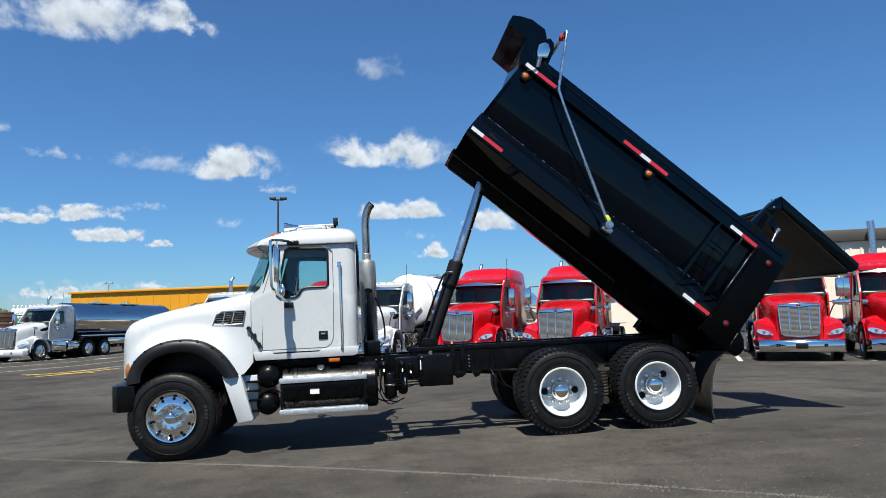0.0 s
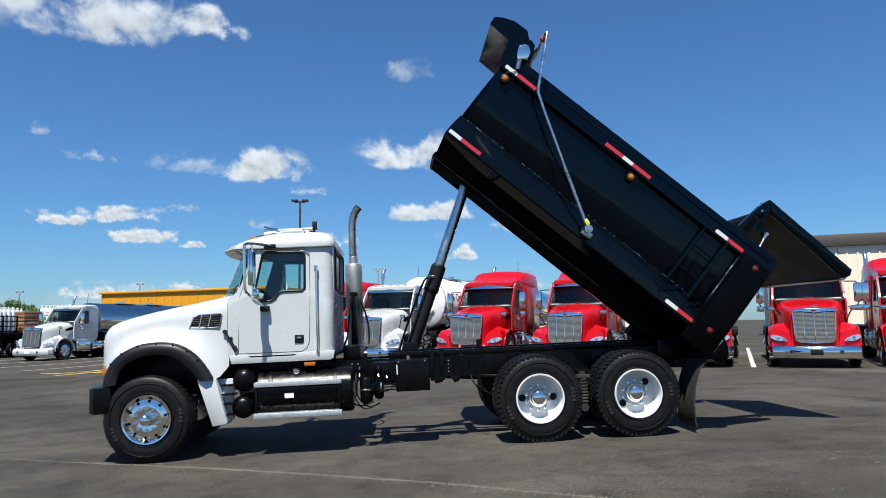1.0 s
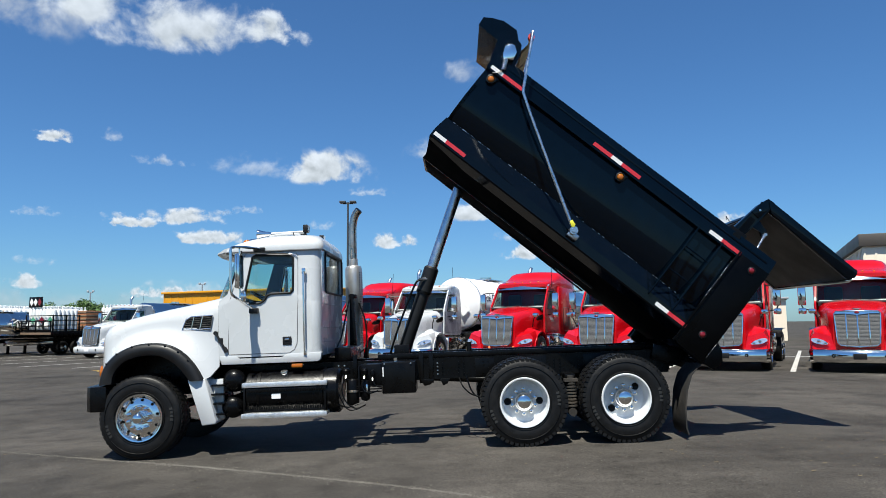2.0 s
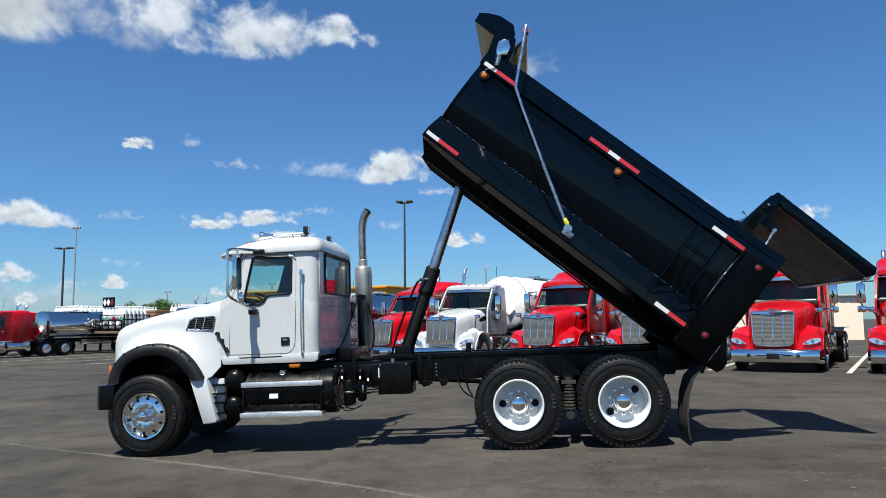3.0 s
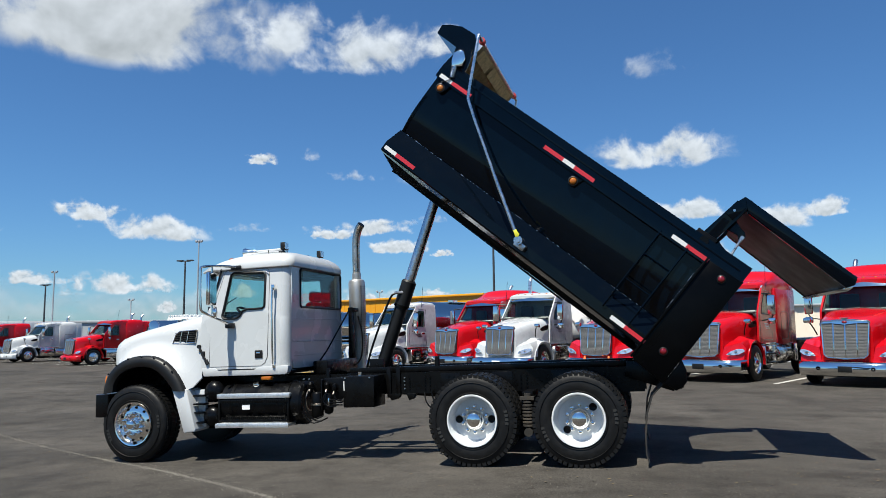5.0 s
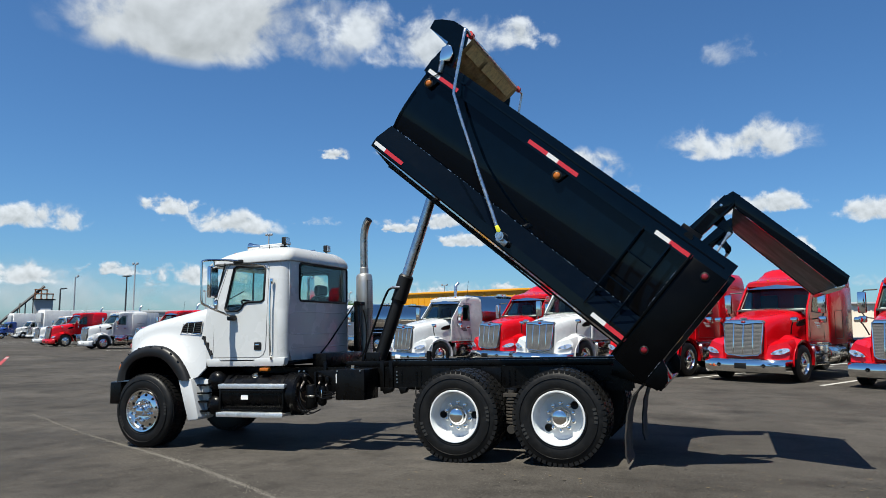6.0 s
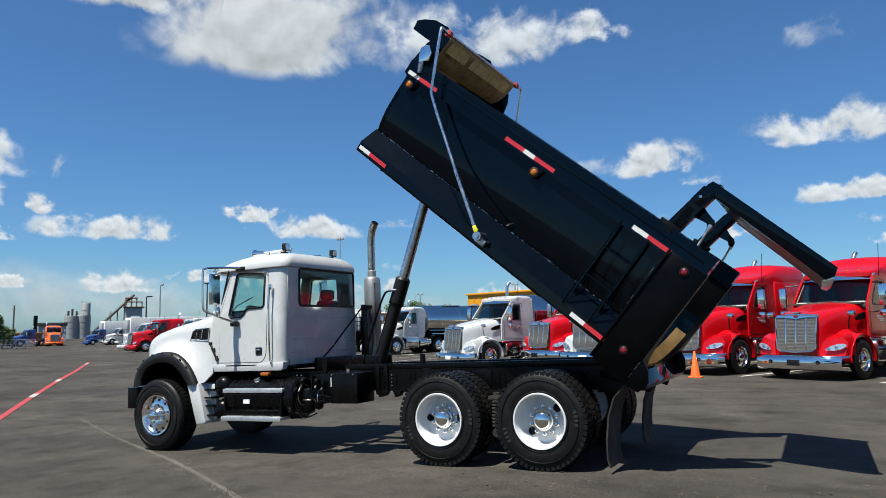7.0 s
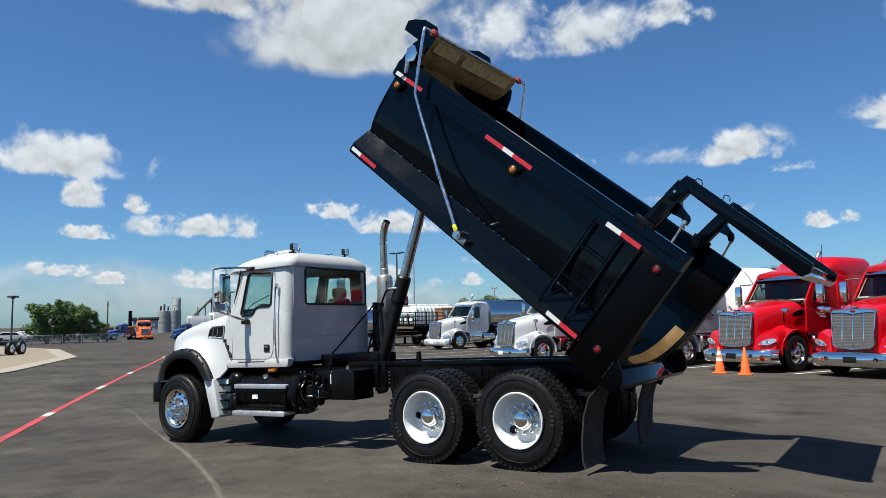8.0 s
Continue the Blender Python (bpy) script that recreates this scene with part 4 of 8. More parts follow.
for s in (-1, 1):
    m = lambda x, y, z: Vector((x, YC + s * y, z))
    fl = B()
    rows = []
    for (x, z), (u, v) in zip(flare_pts, inner_pts):
        rows.append([m(x, 1.10, z), m(x, 1.155, z - 0.004), m(x * 0.8 + u * 0.2, 1.195, z * 0.8 + v * 0.2), m(x * 0.35 + u * 0.65, 1.205, z * 0.35 + v * 0.65), m(u, 1.18, v), m(u, 1.02, v)])
    loft(fl, rows, False)
    flare_ob = part("fender_flare", fl, PLASTIC, truck, "weathered black plastic fender flare", 60)
    for i in (8, 12, 16, 20, 24, 28, 32):
        (x, z), (u, v) = flare_pts[i], inner_pts[i]
        p = m(x * 0.9 + u * 0.1, 1.185, z * 0.9 + v * 0.1)
        part("flare_screw", lathe(B(), [(0.014, 0.0), (0.012, 0.012), (0.002, 0.014)], p, (0, s, 0.3), 8), CHASSIS, flare_ob)
    liner = B()
    loft(liner, [[m(u, y, v) for y in (1.10, 0.55)] for u, v in inner_pts], False, False)
    slab(liner, [m(u, 0.56, v) for u, v in inner_pts], (0, -s * 0.01, 0))
    part("wheel_liner", liner, CHASSIS, truck)
    sk = B()
    prism(sk, [(0.62, 1.00), (0.86, 1.00), (0.985, 0.50), (1.01, 0.43), (0.99, 0.40), (0.815, 0.385)], 1.155, 0.80, lambda p, q, y: m(p, y, q), 0.015)
    box(sk, 0.86, 1.05, min(YC + s * 0.90, YC + s * 0.97), max(YC + s * 0.90, YC + s * 0.97), 0.45, 0.98, 0.01)
    part("fender_skirt", sk, WHITE, truck, "white fender skirt behind the front wheel")
    lamp = B()
    dome(lamp, m(-0.555, 1.10, 1.13), (-0.75, s * 0.65, 0), 0.06, 0.03, 16, 4)
    for v in lamp.verts:
        v.co.z = 1.13 + (v.co.z - 1.13) * 1.7
    part("turn_signal", lamp, AMBER, truck, "amber turn signal lens")
    # louvred vent
    vent = B()
    vy = lambda x: YC + s * (0.955 - 0.05 * max(0.9 - x, 0))
    frame_pts = [(0.475, 1.655), (0.875, 1.665), (0.905, 1.845), (0.60, 1.835), (0.53, 1.79)]
    slab(vent, [(x, vy(x) - s * 0.012, z) for x, z in frame_pts], (0, s * 0.02, 0))
    vent_ob = part("hood_vent", vent, CHASSIS, truck, "black hood vent with three openings")
    part("vent_trim", tube(B(), [(x, vy(x) + s * 0.012, z) for x, z in frame_pts + frame_pts[:1]], 0.010, 6), ALLOY if s < 0 else CHROME, vent_ob)
    for x in (0.60, 0.72):
        bar = B()
        slab(bar, [(x, vy(x) + s * 0.01, 1.665), (x + 0.012, vy(x) + s * 0.01, 1.665), (x + 0.052, vy(x) + s * 0.01, 1.835), (x + 0.04, vy(x) + s * 0.01, 1.835)], (0, s * 0.014, 0))
        part("vent_bar", bar, ALLOY, vent_ob, "dull chrome vent bar")
    for i in range(5):
        z = 1.69 + 0.03 * i
        part("vent_slat", tube(B(), [(0.52, vy(0.52) + s * 0.010, z), (0.875, vy(0.875) + s * 0.010, z + 0.006)], 0.005, 5), PLASTIC, vent_ob)
    latch = B()
    tube(latch, [m(0.95, 0.985, 1.60), m(1.0, 1.0, 1.52), m(1.09, 0.998, 1.36)], 0.017, 8)
    rod(latch, m(0.95, 0.96, 1.60), m(0.95, 1.0, 1.60), 0.028), box(latch, 1.0, 1.05, *sorted((YC + s * 0.965, YC + s * 1.005)), 1.46, 1.53, 0.008)
    rod(latch, m(1.07, 0.985, 1.40), m(1.10, 0.99, 1.34), 0.028)
    part("hood_latch", latch, PLASTIC, truck, "black rubber hood latch")
seam = B()
tube(seam, [(0.985, YC - 0.955, 1.15), (0.985, YC - 0.958, 1.7), (0.985, YC - 0.94, 1.98)], 0.009, 6)
part("hood_seam", seam, SEAM_GREY, hood_ob)
bumper = B()
prism(bumper, [(-0.45, -1.15), (-0.66, -1.15), (-0.76, -1.04), (-0.88, -0.5), (-0.88, 0.6), (-0.76, 1.12), (-0.66, 1.23), (-0.45, 1.23)], 0.62, 0.95, lambda p, q, z: (p, q, z), 0.012)
part("front_bumper", bumper, CHASSIS, truck, "black steel front bumper")
part("bumper_bracket", box(B(), -0.5, -0.15, -1.05, -0.6, 0.66, 0.92, 0.01), CHASSIS, truck)
part("radiator", box(B(), -0.40, 0.9, YC - 0.45, YC + 0.45, 0.75, 1.75, 0.03), CHASSIS, truck)
part("marker_lamp", box(B(), 1.99, 2.14, -0.98, -0.90, 1.095, 1.145, 0.012), AMBER, truck, "amber marker lamp below the door")
# exhaust
ex = B()
tube(ex, [(2.55, 1.25, 1.05), (2.55, 1.25, 2.62), (2.55, 1.25, 3.22), (2.565, 1.25, 3.38), (2.61, 1.24, 3.51), (2.67, 1.22, 3.575)], 0.066, 16, 1)
pipe = part("exhaust_pipe", ex, STAINED_STEEL, truck, "bent chrome exhaust stack, heat stained")
# black disc stands in for the shade inside the open pipe
part("stack_mouth_disc", rod(B(), (2.668, 1.2207, 3.573), (2.6755, 1.2182, 3.581), 0.057, seg=16), CHASSIS, pipe, "dark disc for the shade inside the open pipe end")
muf = B()
lathe(muf, [(0.07, 1.10), (0.132, 1.12), (0.132, 1.95), (0.142, 1.97), (0.142, 2.58), (0.125, 2.62), (0.075, 2.64), (0.075, 2.74), (0.063, 2.75)], (2.55, 1.25, 0), (0, 0, 1), 24)
part("muffler", muf, MUFFLER, pipe, "satin steel muffler")
shield = B()
for i in range(30):
    for j in range(7):
        a = radians(-40 + 20 * j)
        p = Vector((2.55 + 0.143 * math.cos(a), 1.25 + 0.143 * math.sin(a), 1.35 + i * 0.04))
        rod(shield, p, p + Vector((0.003 * math.cos(a), 0.003 * math.sin(a), 0)), 0.010, seg=5)
tagged(part("shield_hole", shield, CHASSIS, pipe, "perforated heat shield"), kind="stuff")
post = B()
prism(post, [(2.50, 1.12), (2.62, 1.12), (2.58, 2.15), (2.52, 2.15)], 0.93, 1.01, side, 0.005)
box(post, 2.5, 2.62, 0.95, 1.25, 2.08, 2.14, 0.004), box(post, 2.48, 2.64, 0.6, 1.25, 1.08, 1.14, 0.004)
part("stack_bracket", post, CHASSIS, truck)
part("brace", tube(B(), [(2.52, 0.98, 2.12), (2.50, 0.1, 1.45), (2.46, -0.05, 1.32)], 0.013, 6), CHASSIS, truck)
air_hose = B()
tube(air_hose, [(2.66, 1.0, 2.0), (2.78, 0.9, 1.7), (2.80, 0.8, 1.3), (2.7, 0.7, 1.2)], 0.014, 6, 2)
part("cable", air_hose, CHASSIS, truck)
box_bm = box(B(), 2.46, 2.70, -0.30, 0.85, 1.12, 1.32, 0.02)
part("rear_mount", box_bm, CHASSIS, truck)

# ---- the raised dump body: u runs from its tail to its front, w up from its floor ----
RAISE = radians(40.75)
CU, SU = math.cos(RAISE), math.sin(RAISE)


def bed(u, y, w):
    return Vector((7.4 - u * CU + w * SU, y, 0.95 + u * SU + w * CU))


def bprism(bm, pts, y0, y1, bevel=0.0):
    """A polygon in u, w drawn out across the body."""
    return prism(bm, pts, y0, y1, lambda p, q, s: bed(p, s, q), bevel)


def bbox(bm, u0, u1, y0, y1, w0, w1, bevel=0.0):
    box(bm, u0, u1, y0, y1, w0, w1, bevel, bed)
    return bm


def brun(bm, pts, u0, u1):
    """A cross-section in y, w drawn out along the body."""
    return prism(bm, pts, u0, u1, lambda p, q, s: bed(s, p, q))


body = new("dump_body")
body.parent = truck
tagged(body, "gloss black steel dump body, fully raised")
tub = [(-1.178, 1.45), (-1.176, 1.15), (-1.172, 0.95), (-1.163, 0.86), (-1.146, 0.77), (-1.118, 0.67), (-1.080, 0.57), (-1.02, 0.46), (-0.93, 0.345), (-0.80, 0.245), (-0.64, 0.17), (-0.42, 0.11), (0, 0.09)]
tub = tub + [(-y, w) for y, w in tub[-2::-1]]
shell = B()
inside_pts = [(y * 0.978, w + 0.025) for y, w in tub]
loft(shell, [[bed(u, y, w) for y, w in tub] + [bed(u, y, w) for y, w in inside_pts[::-1]] for u in (0.02, 1.2, 2.4, 3.5, 4.64)])
part("tub", shell, BLACK, body, "curved gloss black tub sides and floor", 40)
# strip of worn floor at the tail with a painted gold reflection
worn = B()
loft(worn, [[bed(u, y * 0.97, w + 0.034) for y, w in tub[6:19]] for u in (0.0, 0.07, 0.14, 0.21)], False, False)
part("worn_gold_floor", worn, WORN_GOLD, body, "worn steel floor at the tail, gold ground reflection painted in", 60)
front = B()
brun(front, [(y, w) for y, w in tub if w < 1.4] + [(1.17, 1.52), (-1.17, 1.52)], 4.60, 4.655)
part("front_wall", front, BLACK, body)
for s in (-1, 1):
    sg = lambda pts: [(s * y, w) for y, w in pts]
    rail = B()
    brun(rail, sg([(-1.25, 1.43), (-1.25, 1.60), (-1.21, 1.69), (-1.12, 1.69), (-1.09, 1.66), (-1.09, 1.43)]), 0.0, 4.66)
    top_rail = part("top_rail", rail, BLACK, body, "boxed black top rail", 25)
    lip = B()
    brun(lip, sg([(-1.256, 1.575), (-1.258, 1.59), (-1.245, 1.605), (-1.235, 1.60)]), 0.1, 4.45)
    brun(lip, sg([(-1.262, 1.415), (-1.262, 1.435), (-1.20, 1.435), (-1.20, 1.415)]), 0.45, 4.62)
    part("rail_lip", lip, BLACK, top_rail)
    sill = B()
    brun(sill, sg([(-1.25, 0.335), (-1.25, 0.215), (-1.235, 0.195), (-0.95, 0.145), (-0.95, 0.34), (-1.075, 0.575), (-1.095, 0.57)]), 0.43, 4.67)
    sill_ob = part("side_sill", sill, SILL, body, "sloped black side sill", 25)
    rnd = random.Random(5)
    # sun glints along the sill's weld, made as bright steel
    tagged(part("weld_glint", weld_glints(bed(0.5, s * -1.092, 0.572), bed(4.6, s * -1.092, 0.572), rnd, 0.6), STEEL, sill_ob, "bright steel runs standing in for sun glints on the weld"), kind="stuff")
    # rear corner post with its painted weld glints, hooks and lamps
    post = B()
    bprism(post, [(-0.01, 1.49), (0.455, 1.485), (0.455, 0.045), (0.40, 0.02), (-0.01, 0.0)], s * 1.255, s * 1.135, 0.008)
    post_ob = part("corner_post", post, DULL_BLACK, body, "wide black rear corner post")
    edge = B()
    bbox(edge, 0.45, 0.475, *sorted((s * 1.235, s * 1.275)), 0.03, 1.50, 0.004)
    part("post_flange", edge, DULL_BLACK, post_ob)
    tagged(part("weld_glint", weld_glints(bed(0.482, s * 1.262, 0.62), bed(0.484, s * 1.262, 1.34), rnd, 0.7), STEEL, post_ob), kind="stuff")
    for u, w in ((0.20, 1.38), (0.21, 0.31)):
        ring = lathe(B(), [(0.050, 0.0), (0.050, 0.010), (0.040, 0.014)], bed(u, s * 1.255, w), (0, s, 0), 20)
        grommet = part("lamp_grommet", ring, PLASTIC, post_ob)
        lens = B()
        dome(lens, bed(u, s * 1.262, w), (0, s, 0), 0.038, 0.014, 18, 3)
        part("marker_lamp", lens, RED_LENS, grommet, "round red marker lamp")
    hook = B()
    bprism(hook, [(0.06, 0.34), (0.0, 0.365), (-0.12, 0.30), (-0.205, 0.195), (-0.205, 0.12), (-0.175, 0.036), (0.06, 0.01)], s * 1.245, s * 1.20, 0.006)
    part("apron_cheek", hook, DULL_BLACK, body, "black cheek plate at the tail")
    tagged(part("weld_glint", weld_glints(bed(-0.004, s * 1.252, 0.04), bed(-0.004, s * 1.252, 0.37), rnd, 0.7), STEEL, post_ob), kind="stuff")
    # ladder
    if s < 0:
        for u in (0.71, 1.08):
            part("ladder_rail", tube(B(), [bed(u, -1.262, 0.31), bed(u, -1.275, 0.36), bed(u, -1.275, 1.38), bed(u, -1.255, 1.45)], 0.012, 8), BLACK, body, "black ladder rail")
        for w in (0.74, 1.11):
            part("ladder_rung", rod(B(), bed(0.71, -1.275, w), bed(1.08, -1.275, w), 0.010, seg=8), BLACK, body, "black ladder rung")
    for u in (0.71, 1.08):
        part("side_brace", bbox(B(), u - 0.012, u + 0.012, *sorted((s * 1.15, s * 1.20)), 0.5, 1.43), BLACK, body)
    # reflective tape: start, lengths and colours along the body
    yt = s * 1.2535
    for u0, w0, seq in ((4.64, 0.265, ((0.20, 1), (0.33, 0))), (4.60, 1.47, ((0.20, 1), (0.33, 0))), (2.86, 1.475, ((0.30, 0), (0.17, 1), (0.305, 0))), (0.94, 1.47, ((0.20, 1), (0.30, 0))), (0.93, 0.265, ((0.20, 1), (0.29, 0)))):
        u = u0
        for length, white in seq:
            strip = bbox(B(), u - length, u, min(yt, yt + s * 0.003), max(yt, yt + s * 0.003), w0 - 0.026, w0 + 0.026)
            part("reflective_tape", strip, TAPE_WHITE if white else TAPE_RED, body, "white reflective tape" if white else "red reflective tape")
            u -= length
    for u in (4.50, 2.30):
        br = B()
        bprism(br, [(u - 0.10, 1.43), (u + 0.10, 1.43), (u + 0.05, 1.27), (u - 0.05, 1.27)], s * 1.19, s * 1.225, 0.004)
        bracket = part("lamp_bracket", br, BLACK, body)
        part("lamp_ring", lathe(B(), [(0.062, 0), (0.062, 0.018), (0.05, 0.022)], bed(u, s * 1.225, 1.33), (0, s, 0), 20), PLASTIC, bracket)
        lens = B()
        dome(lens, bed(u, s * 1.238, 1.33), (0, s, 0), 0.045, 0.02, 18, 4)
        part("marker_lamp", lens, AMBER, bracket, "round amber marker lamp")
    # cab shield gusset with its window
    gus = B()
    bprism(gus, [(4.38, 1.45), (4.36, 1.70), (4.40, 1.86), (4.47, 1.98), (4.56, 2.01), (4.62, 1.92), (4.665, 1.70), (4.665, 1.45)], s * 1.21, s * 1.18)
    part("shield_gusset", gus, BLACK, body, "black cab shield gusset")
    bprism(web := B(), [(4.615, 1.45), (4.665, 1.45), (4.665, 1.72), (4.62, 1.94), (4.60, 1.94)], *((-1.18, -0.85) if s < 0 else (0.58, 1.18)))
    part("shield_web", web, BLACK, body)
    ear = B()
    bprism(ear, [(4.84, 1.955), (5.20, 1.97), (5.215, 2.10), (5.12, 2.165), (4.95, 2.235), (4.72, 2.24), (4.62, 2.15), (4.56, 2.0), (4.60, 1.6), (4.66, 1.50), (4.76, 1.68)], *((-0.86, -0.83) if s < 0 else (0.56, 0.59)))
    part("shield_ear", ear, BLACK, body, "black cab shield side plate")
    # tarp arm, pivot and its tag
    arm = B()
    tube(arm, [bed(4.42, s * 1.22, 2.15), bed(4.44, s * 1.38, 2.17), bed(4.40, s * 1.40, 2.10), bed(4.06, s * 1.40, 1.46), bed(4.00, s * 1.40, 1.38), bed(3.07, s * 1.41, 0.78)], 0.020, 10, 1)
    arm_ob = part("tarp_arm", arm, STEEL, body, "bent galvanised tarp arm")
    part("arm_sleeve", rod(B(), bed(3.12, s * 1.41, 0.81), bed(2.42, s * 1.41, 0.37), 0.025, seg=12), STEEL, arm_ob)
    for u, w in ((3.05, 0.765), (3.0, 0.735)):
        part("arm_bolt", rod(B(), bed(u, s * 1.375, w), bed(u, s * 1.45, w), 0.010, seg=6), STEEL, arm_ob)
    piv = B()
    rod(piv, bed(2.36, s * 1.24, 0.33), bed(2.36, s * 1.45, 0.33), 0.055, seg=18), bbox(piv, 2.25, 2.40, *sorted((s * 1.25, s * 1.36)), 0.25, 0.33, 0.01)
    rod(piv, bed(2.36, s * 1.45, 0.33), bed(2.36, s * 1.47, 0.33), 0.03, seg=12)
    piv_ob = part("arm_pivot", piv, STEEL, arm_ob)
    tag = B()
    bprism(tag, [(2.48, 0.39), (2.46, 0.425), (2.39, 0.40), (2.38, 0.37), (2.41, 0.345)], s * 1.435, s * 1.455, 0.003)
    part("pivot_tag", tag, YELLOW_TAG, piv_ob, "yellow plastic tag")
    # gate arm, strut and hinge
    garm = B()
    bprism(garm, [(0.69, 1.60), (0.70, 1.68), (0.61, 2.20), (0.56, 2.34), (0.46, 2.35), (0.445, 2.20), (0.49, 1.95), (0.54, 1.62), (0.61, 1.56)], s * 1.14, s * 1.02, 0.006)
    garm_ob = part("gate_arm", garm, BLACK, body, "black high-lift gate arm")
    cover = B()
    bprism(cover, [(0.635, 2.06), (0.602, 2.26), (0.475, 2.24), (0.508, 2.04)], s * 1.152, s * 1.13, 0.004)
    part("arm_cover", cover, BLACK, garm_ob)
    part("cover_bolt", rod(B(), bed(0.56, s * 1.15, 2.14), bed(0.56, s * 1.162, 2.14), 0.016, seg=8), STEEL, garm_ob)
    hin = B()
    rod(hin, bed(0.62, s * 1.24, 1.64), bed(0.62, s * 0.98, 1.64), 0.055), bbox(hin, 0.50, 0.76, *sorted((s * 1.15, s * 1.20)), 1.50, 1.74, 0.01)
    part("gate_hinge", hin, CHASSIS, body)
    strut = B()
    rod(strut, bed(0.25, s * 1.16, 1.40), bed(0.30, s * 1.10, 1.92), 0.014, seg=10), rod(strut, bed(0.30, s * 1.13, 1.93), bed(0.30, s * 1.02, 1.93), 0.022, seg=12), rod(strut, bed(0.293, s * 1.105, 1.87), bed(0.30, s * 1.10, 1.95), 0.020, 0.025, 10)
    part("gate_strut", strut, STEEL, body, "bright gate lift rod")
    lug = B()
    bprism(lug, [(0.50, 2.08), (0.40, 2.03), (0.31, 2.01), (0.275, 1.97), (0.275, 1.91), (0.32, 1.90), (0.36, 1.945), (0.52, 1.92)], s * 1.06, s * 1.02, 0.004)
    part("gate_lug", lug, BLACK, body)
    part("hinge_plate", prism(B(), [(6.95, 1.0), (7.55, 0.80), (7.62, 0.95), (7.5, 1.12), (7.0, 1.2)], s * 0.50, s * 0.54, side, 0.006), CHASSIS, truck)
# belly: plates that slope in from the side sills to a flat bottom, a little higher at the tail
pan = B()
loft(pan, [[bed(u, y, w + lift) for y, w in ((-1.225, 0.196), (-0.42, 0.03), (0.42, 0.03), (1.225, 0.196), (0.9, 0.26), (0.4, 0.09), (-0.4, 0.09), (-0.9, 0.26))] for u, lift in ((0.36, 0.045), (2.5, 0.02), (4.665, 0.0))])
part("floor_pan", pan, GRIME, body, "black sloping belly plates under the body", 25)
for s in (-1, 1):
    part("belly_rail", brun(B(), [(s * 0.425, 0.024), (s * 0.425, 0.05), (s * 0.40, 0.05), (s * 0.40, 0.024)], 1.6, 4.69), CHASSIS, body)
part("front_rim", brun(B(), [(-0.44, 0.02), (-0.44, 0.10), (0.44, 0.10), (0.44, 0.02)], 4.66, 4.70), DULL_BLACK, body)
apron = B()
bprism(apron, [(0.06, 0.10), (-0.015, 0.215), (-0.05, 0.222), (-0.205, 0.145), (-0.222, 0.12), (-0.205, 0.08), (0.06, 0.02)], -1.20, 1.20, 0.005)
part("rear_apron", apron, BLACK, body, "gloss black tail apron")
bolster = B()
arc = [(-1.13, 1.50), (-1.125, 0.95), (-1.10, 0.76), (-1.055, 0.62), (-0.985, 0.49), (-0.89, 0.38), (-0.77, 0.29), (-0.62, 0.22), (-0.40, 0.165)]
brun(bolster, [(-1.24, 0.03), (-1.24, 1.50)] + arc + [(-y, w) for y, w in arc[::-1]] + [(1.24, 1.50), (1.24, 0.03)], -0.012, 0.05)
part("rear_bolster", bolster, DULL_BLACK, body, "black frame plate round the tail opening", 20)
# cab shield and tarp
shield = B()
line = [(4.63, 1.45), (4.68, 1.54), (4.76, 1.67), (4.82, 1.86), (4.85, 1.955), (5.02, 1.965), (5.195, 1.972)]
loft(shield, [[bed(u, -0.84, w), bed(u, 0.57, w), bed(u - 0.012, 0.57, w + 0.012), bed(u - 0.012, -0.84, w + 0.012)] for u, w in line])
part("cab_shield", shield, BLACK, body, "black cab shield plate")
bar = B()
rod(bar, bed(4.44, -1.38, 2.16), bed(4.44, 1.38, 2.16), 0.022)
bar_ob = part("tarp_bar", bar, STEEL, body, "galvanised tarp bar")
for s in (-1, 1):
    part("bar_collar", rod(B(), bed(4.44, s * 1.12, 2.16), bed(4.44, s * 1.20, 2.16), 0.045, seg=14), RUST_RED, bar_ob, "red bar collar")
cloth = B()
rnd = random.Random(3)
rows = []
for i in range(13):
    y = -1.10 + 2.20 * i / 12
    sag = 0.03 * math.sin(i * 2.1)
    rows.append([bed(4.44, y, 2.175), bed(4.42, y, 2.12), bed(4.435 + 0.4 * sag, y, 2.0), bed(4.46 + sag, y * 0.985, 1.88), bed(4.50 + sag, y * 0.97, 1.78), bed(4.56 + 0.5 * sag, y * 0.96, 1.70)])
loft(cloth, rows, False, False)
part("tarp", cloth, TARP, body, "tan mesh tarp, partly unrolled", 80)
# sunlit areas of the tarp, painted as paler sheets before the cloth
for y0, y1 in ((-1.02, -0.46), (-0.34, 0.36), (0.38, 0.95)):
    panel = B()
    loft(panel, [[bed(4.405 - 0.0, y0 + (y1 - y0) * i / 6, 2.10), bed(4.418, y0 + (y1 - y0) * i / 6, 2.02), bed(4.425, y0 + (y1 - y0) * i / 6, 1.94)] for i in range(7)], False, False)
    part("sunlit_tarp_patch", panel, TARP_LIT, body, "pale gold patch of the tarp, sunlight painted in", 80)
motor = B()
bprism(motor, [(4.63, 1.81), (4.58, 1.885), (4.53, 1.90), (4.45, 1.84), (4.42, 1.72), (4.54, 1.65), (4.59, 1.71)], -1.27, -1.22, 0.008)
motor_ob = part("tarp_motor", motor, CHROME, body, "chrome tarp motor housing")
coil = B()
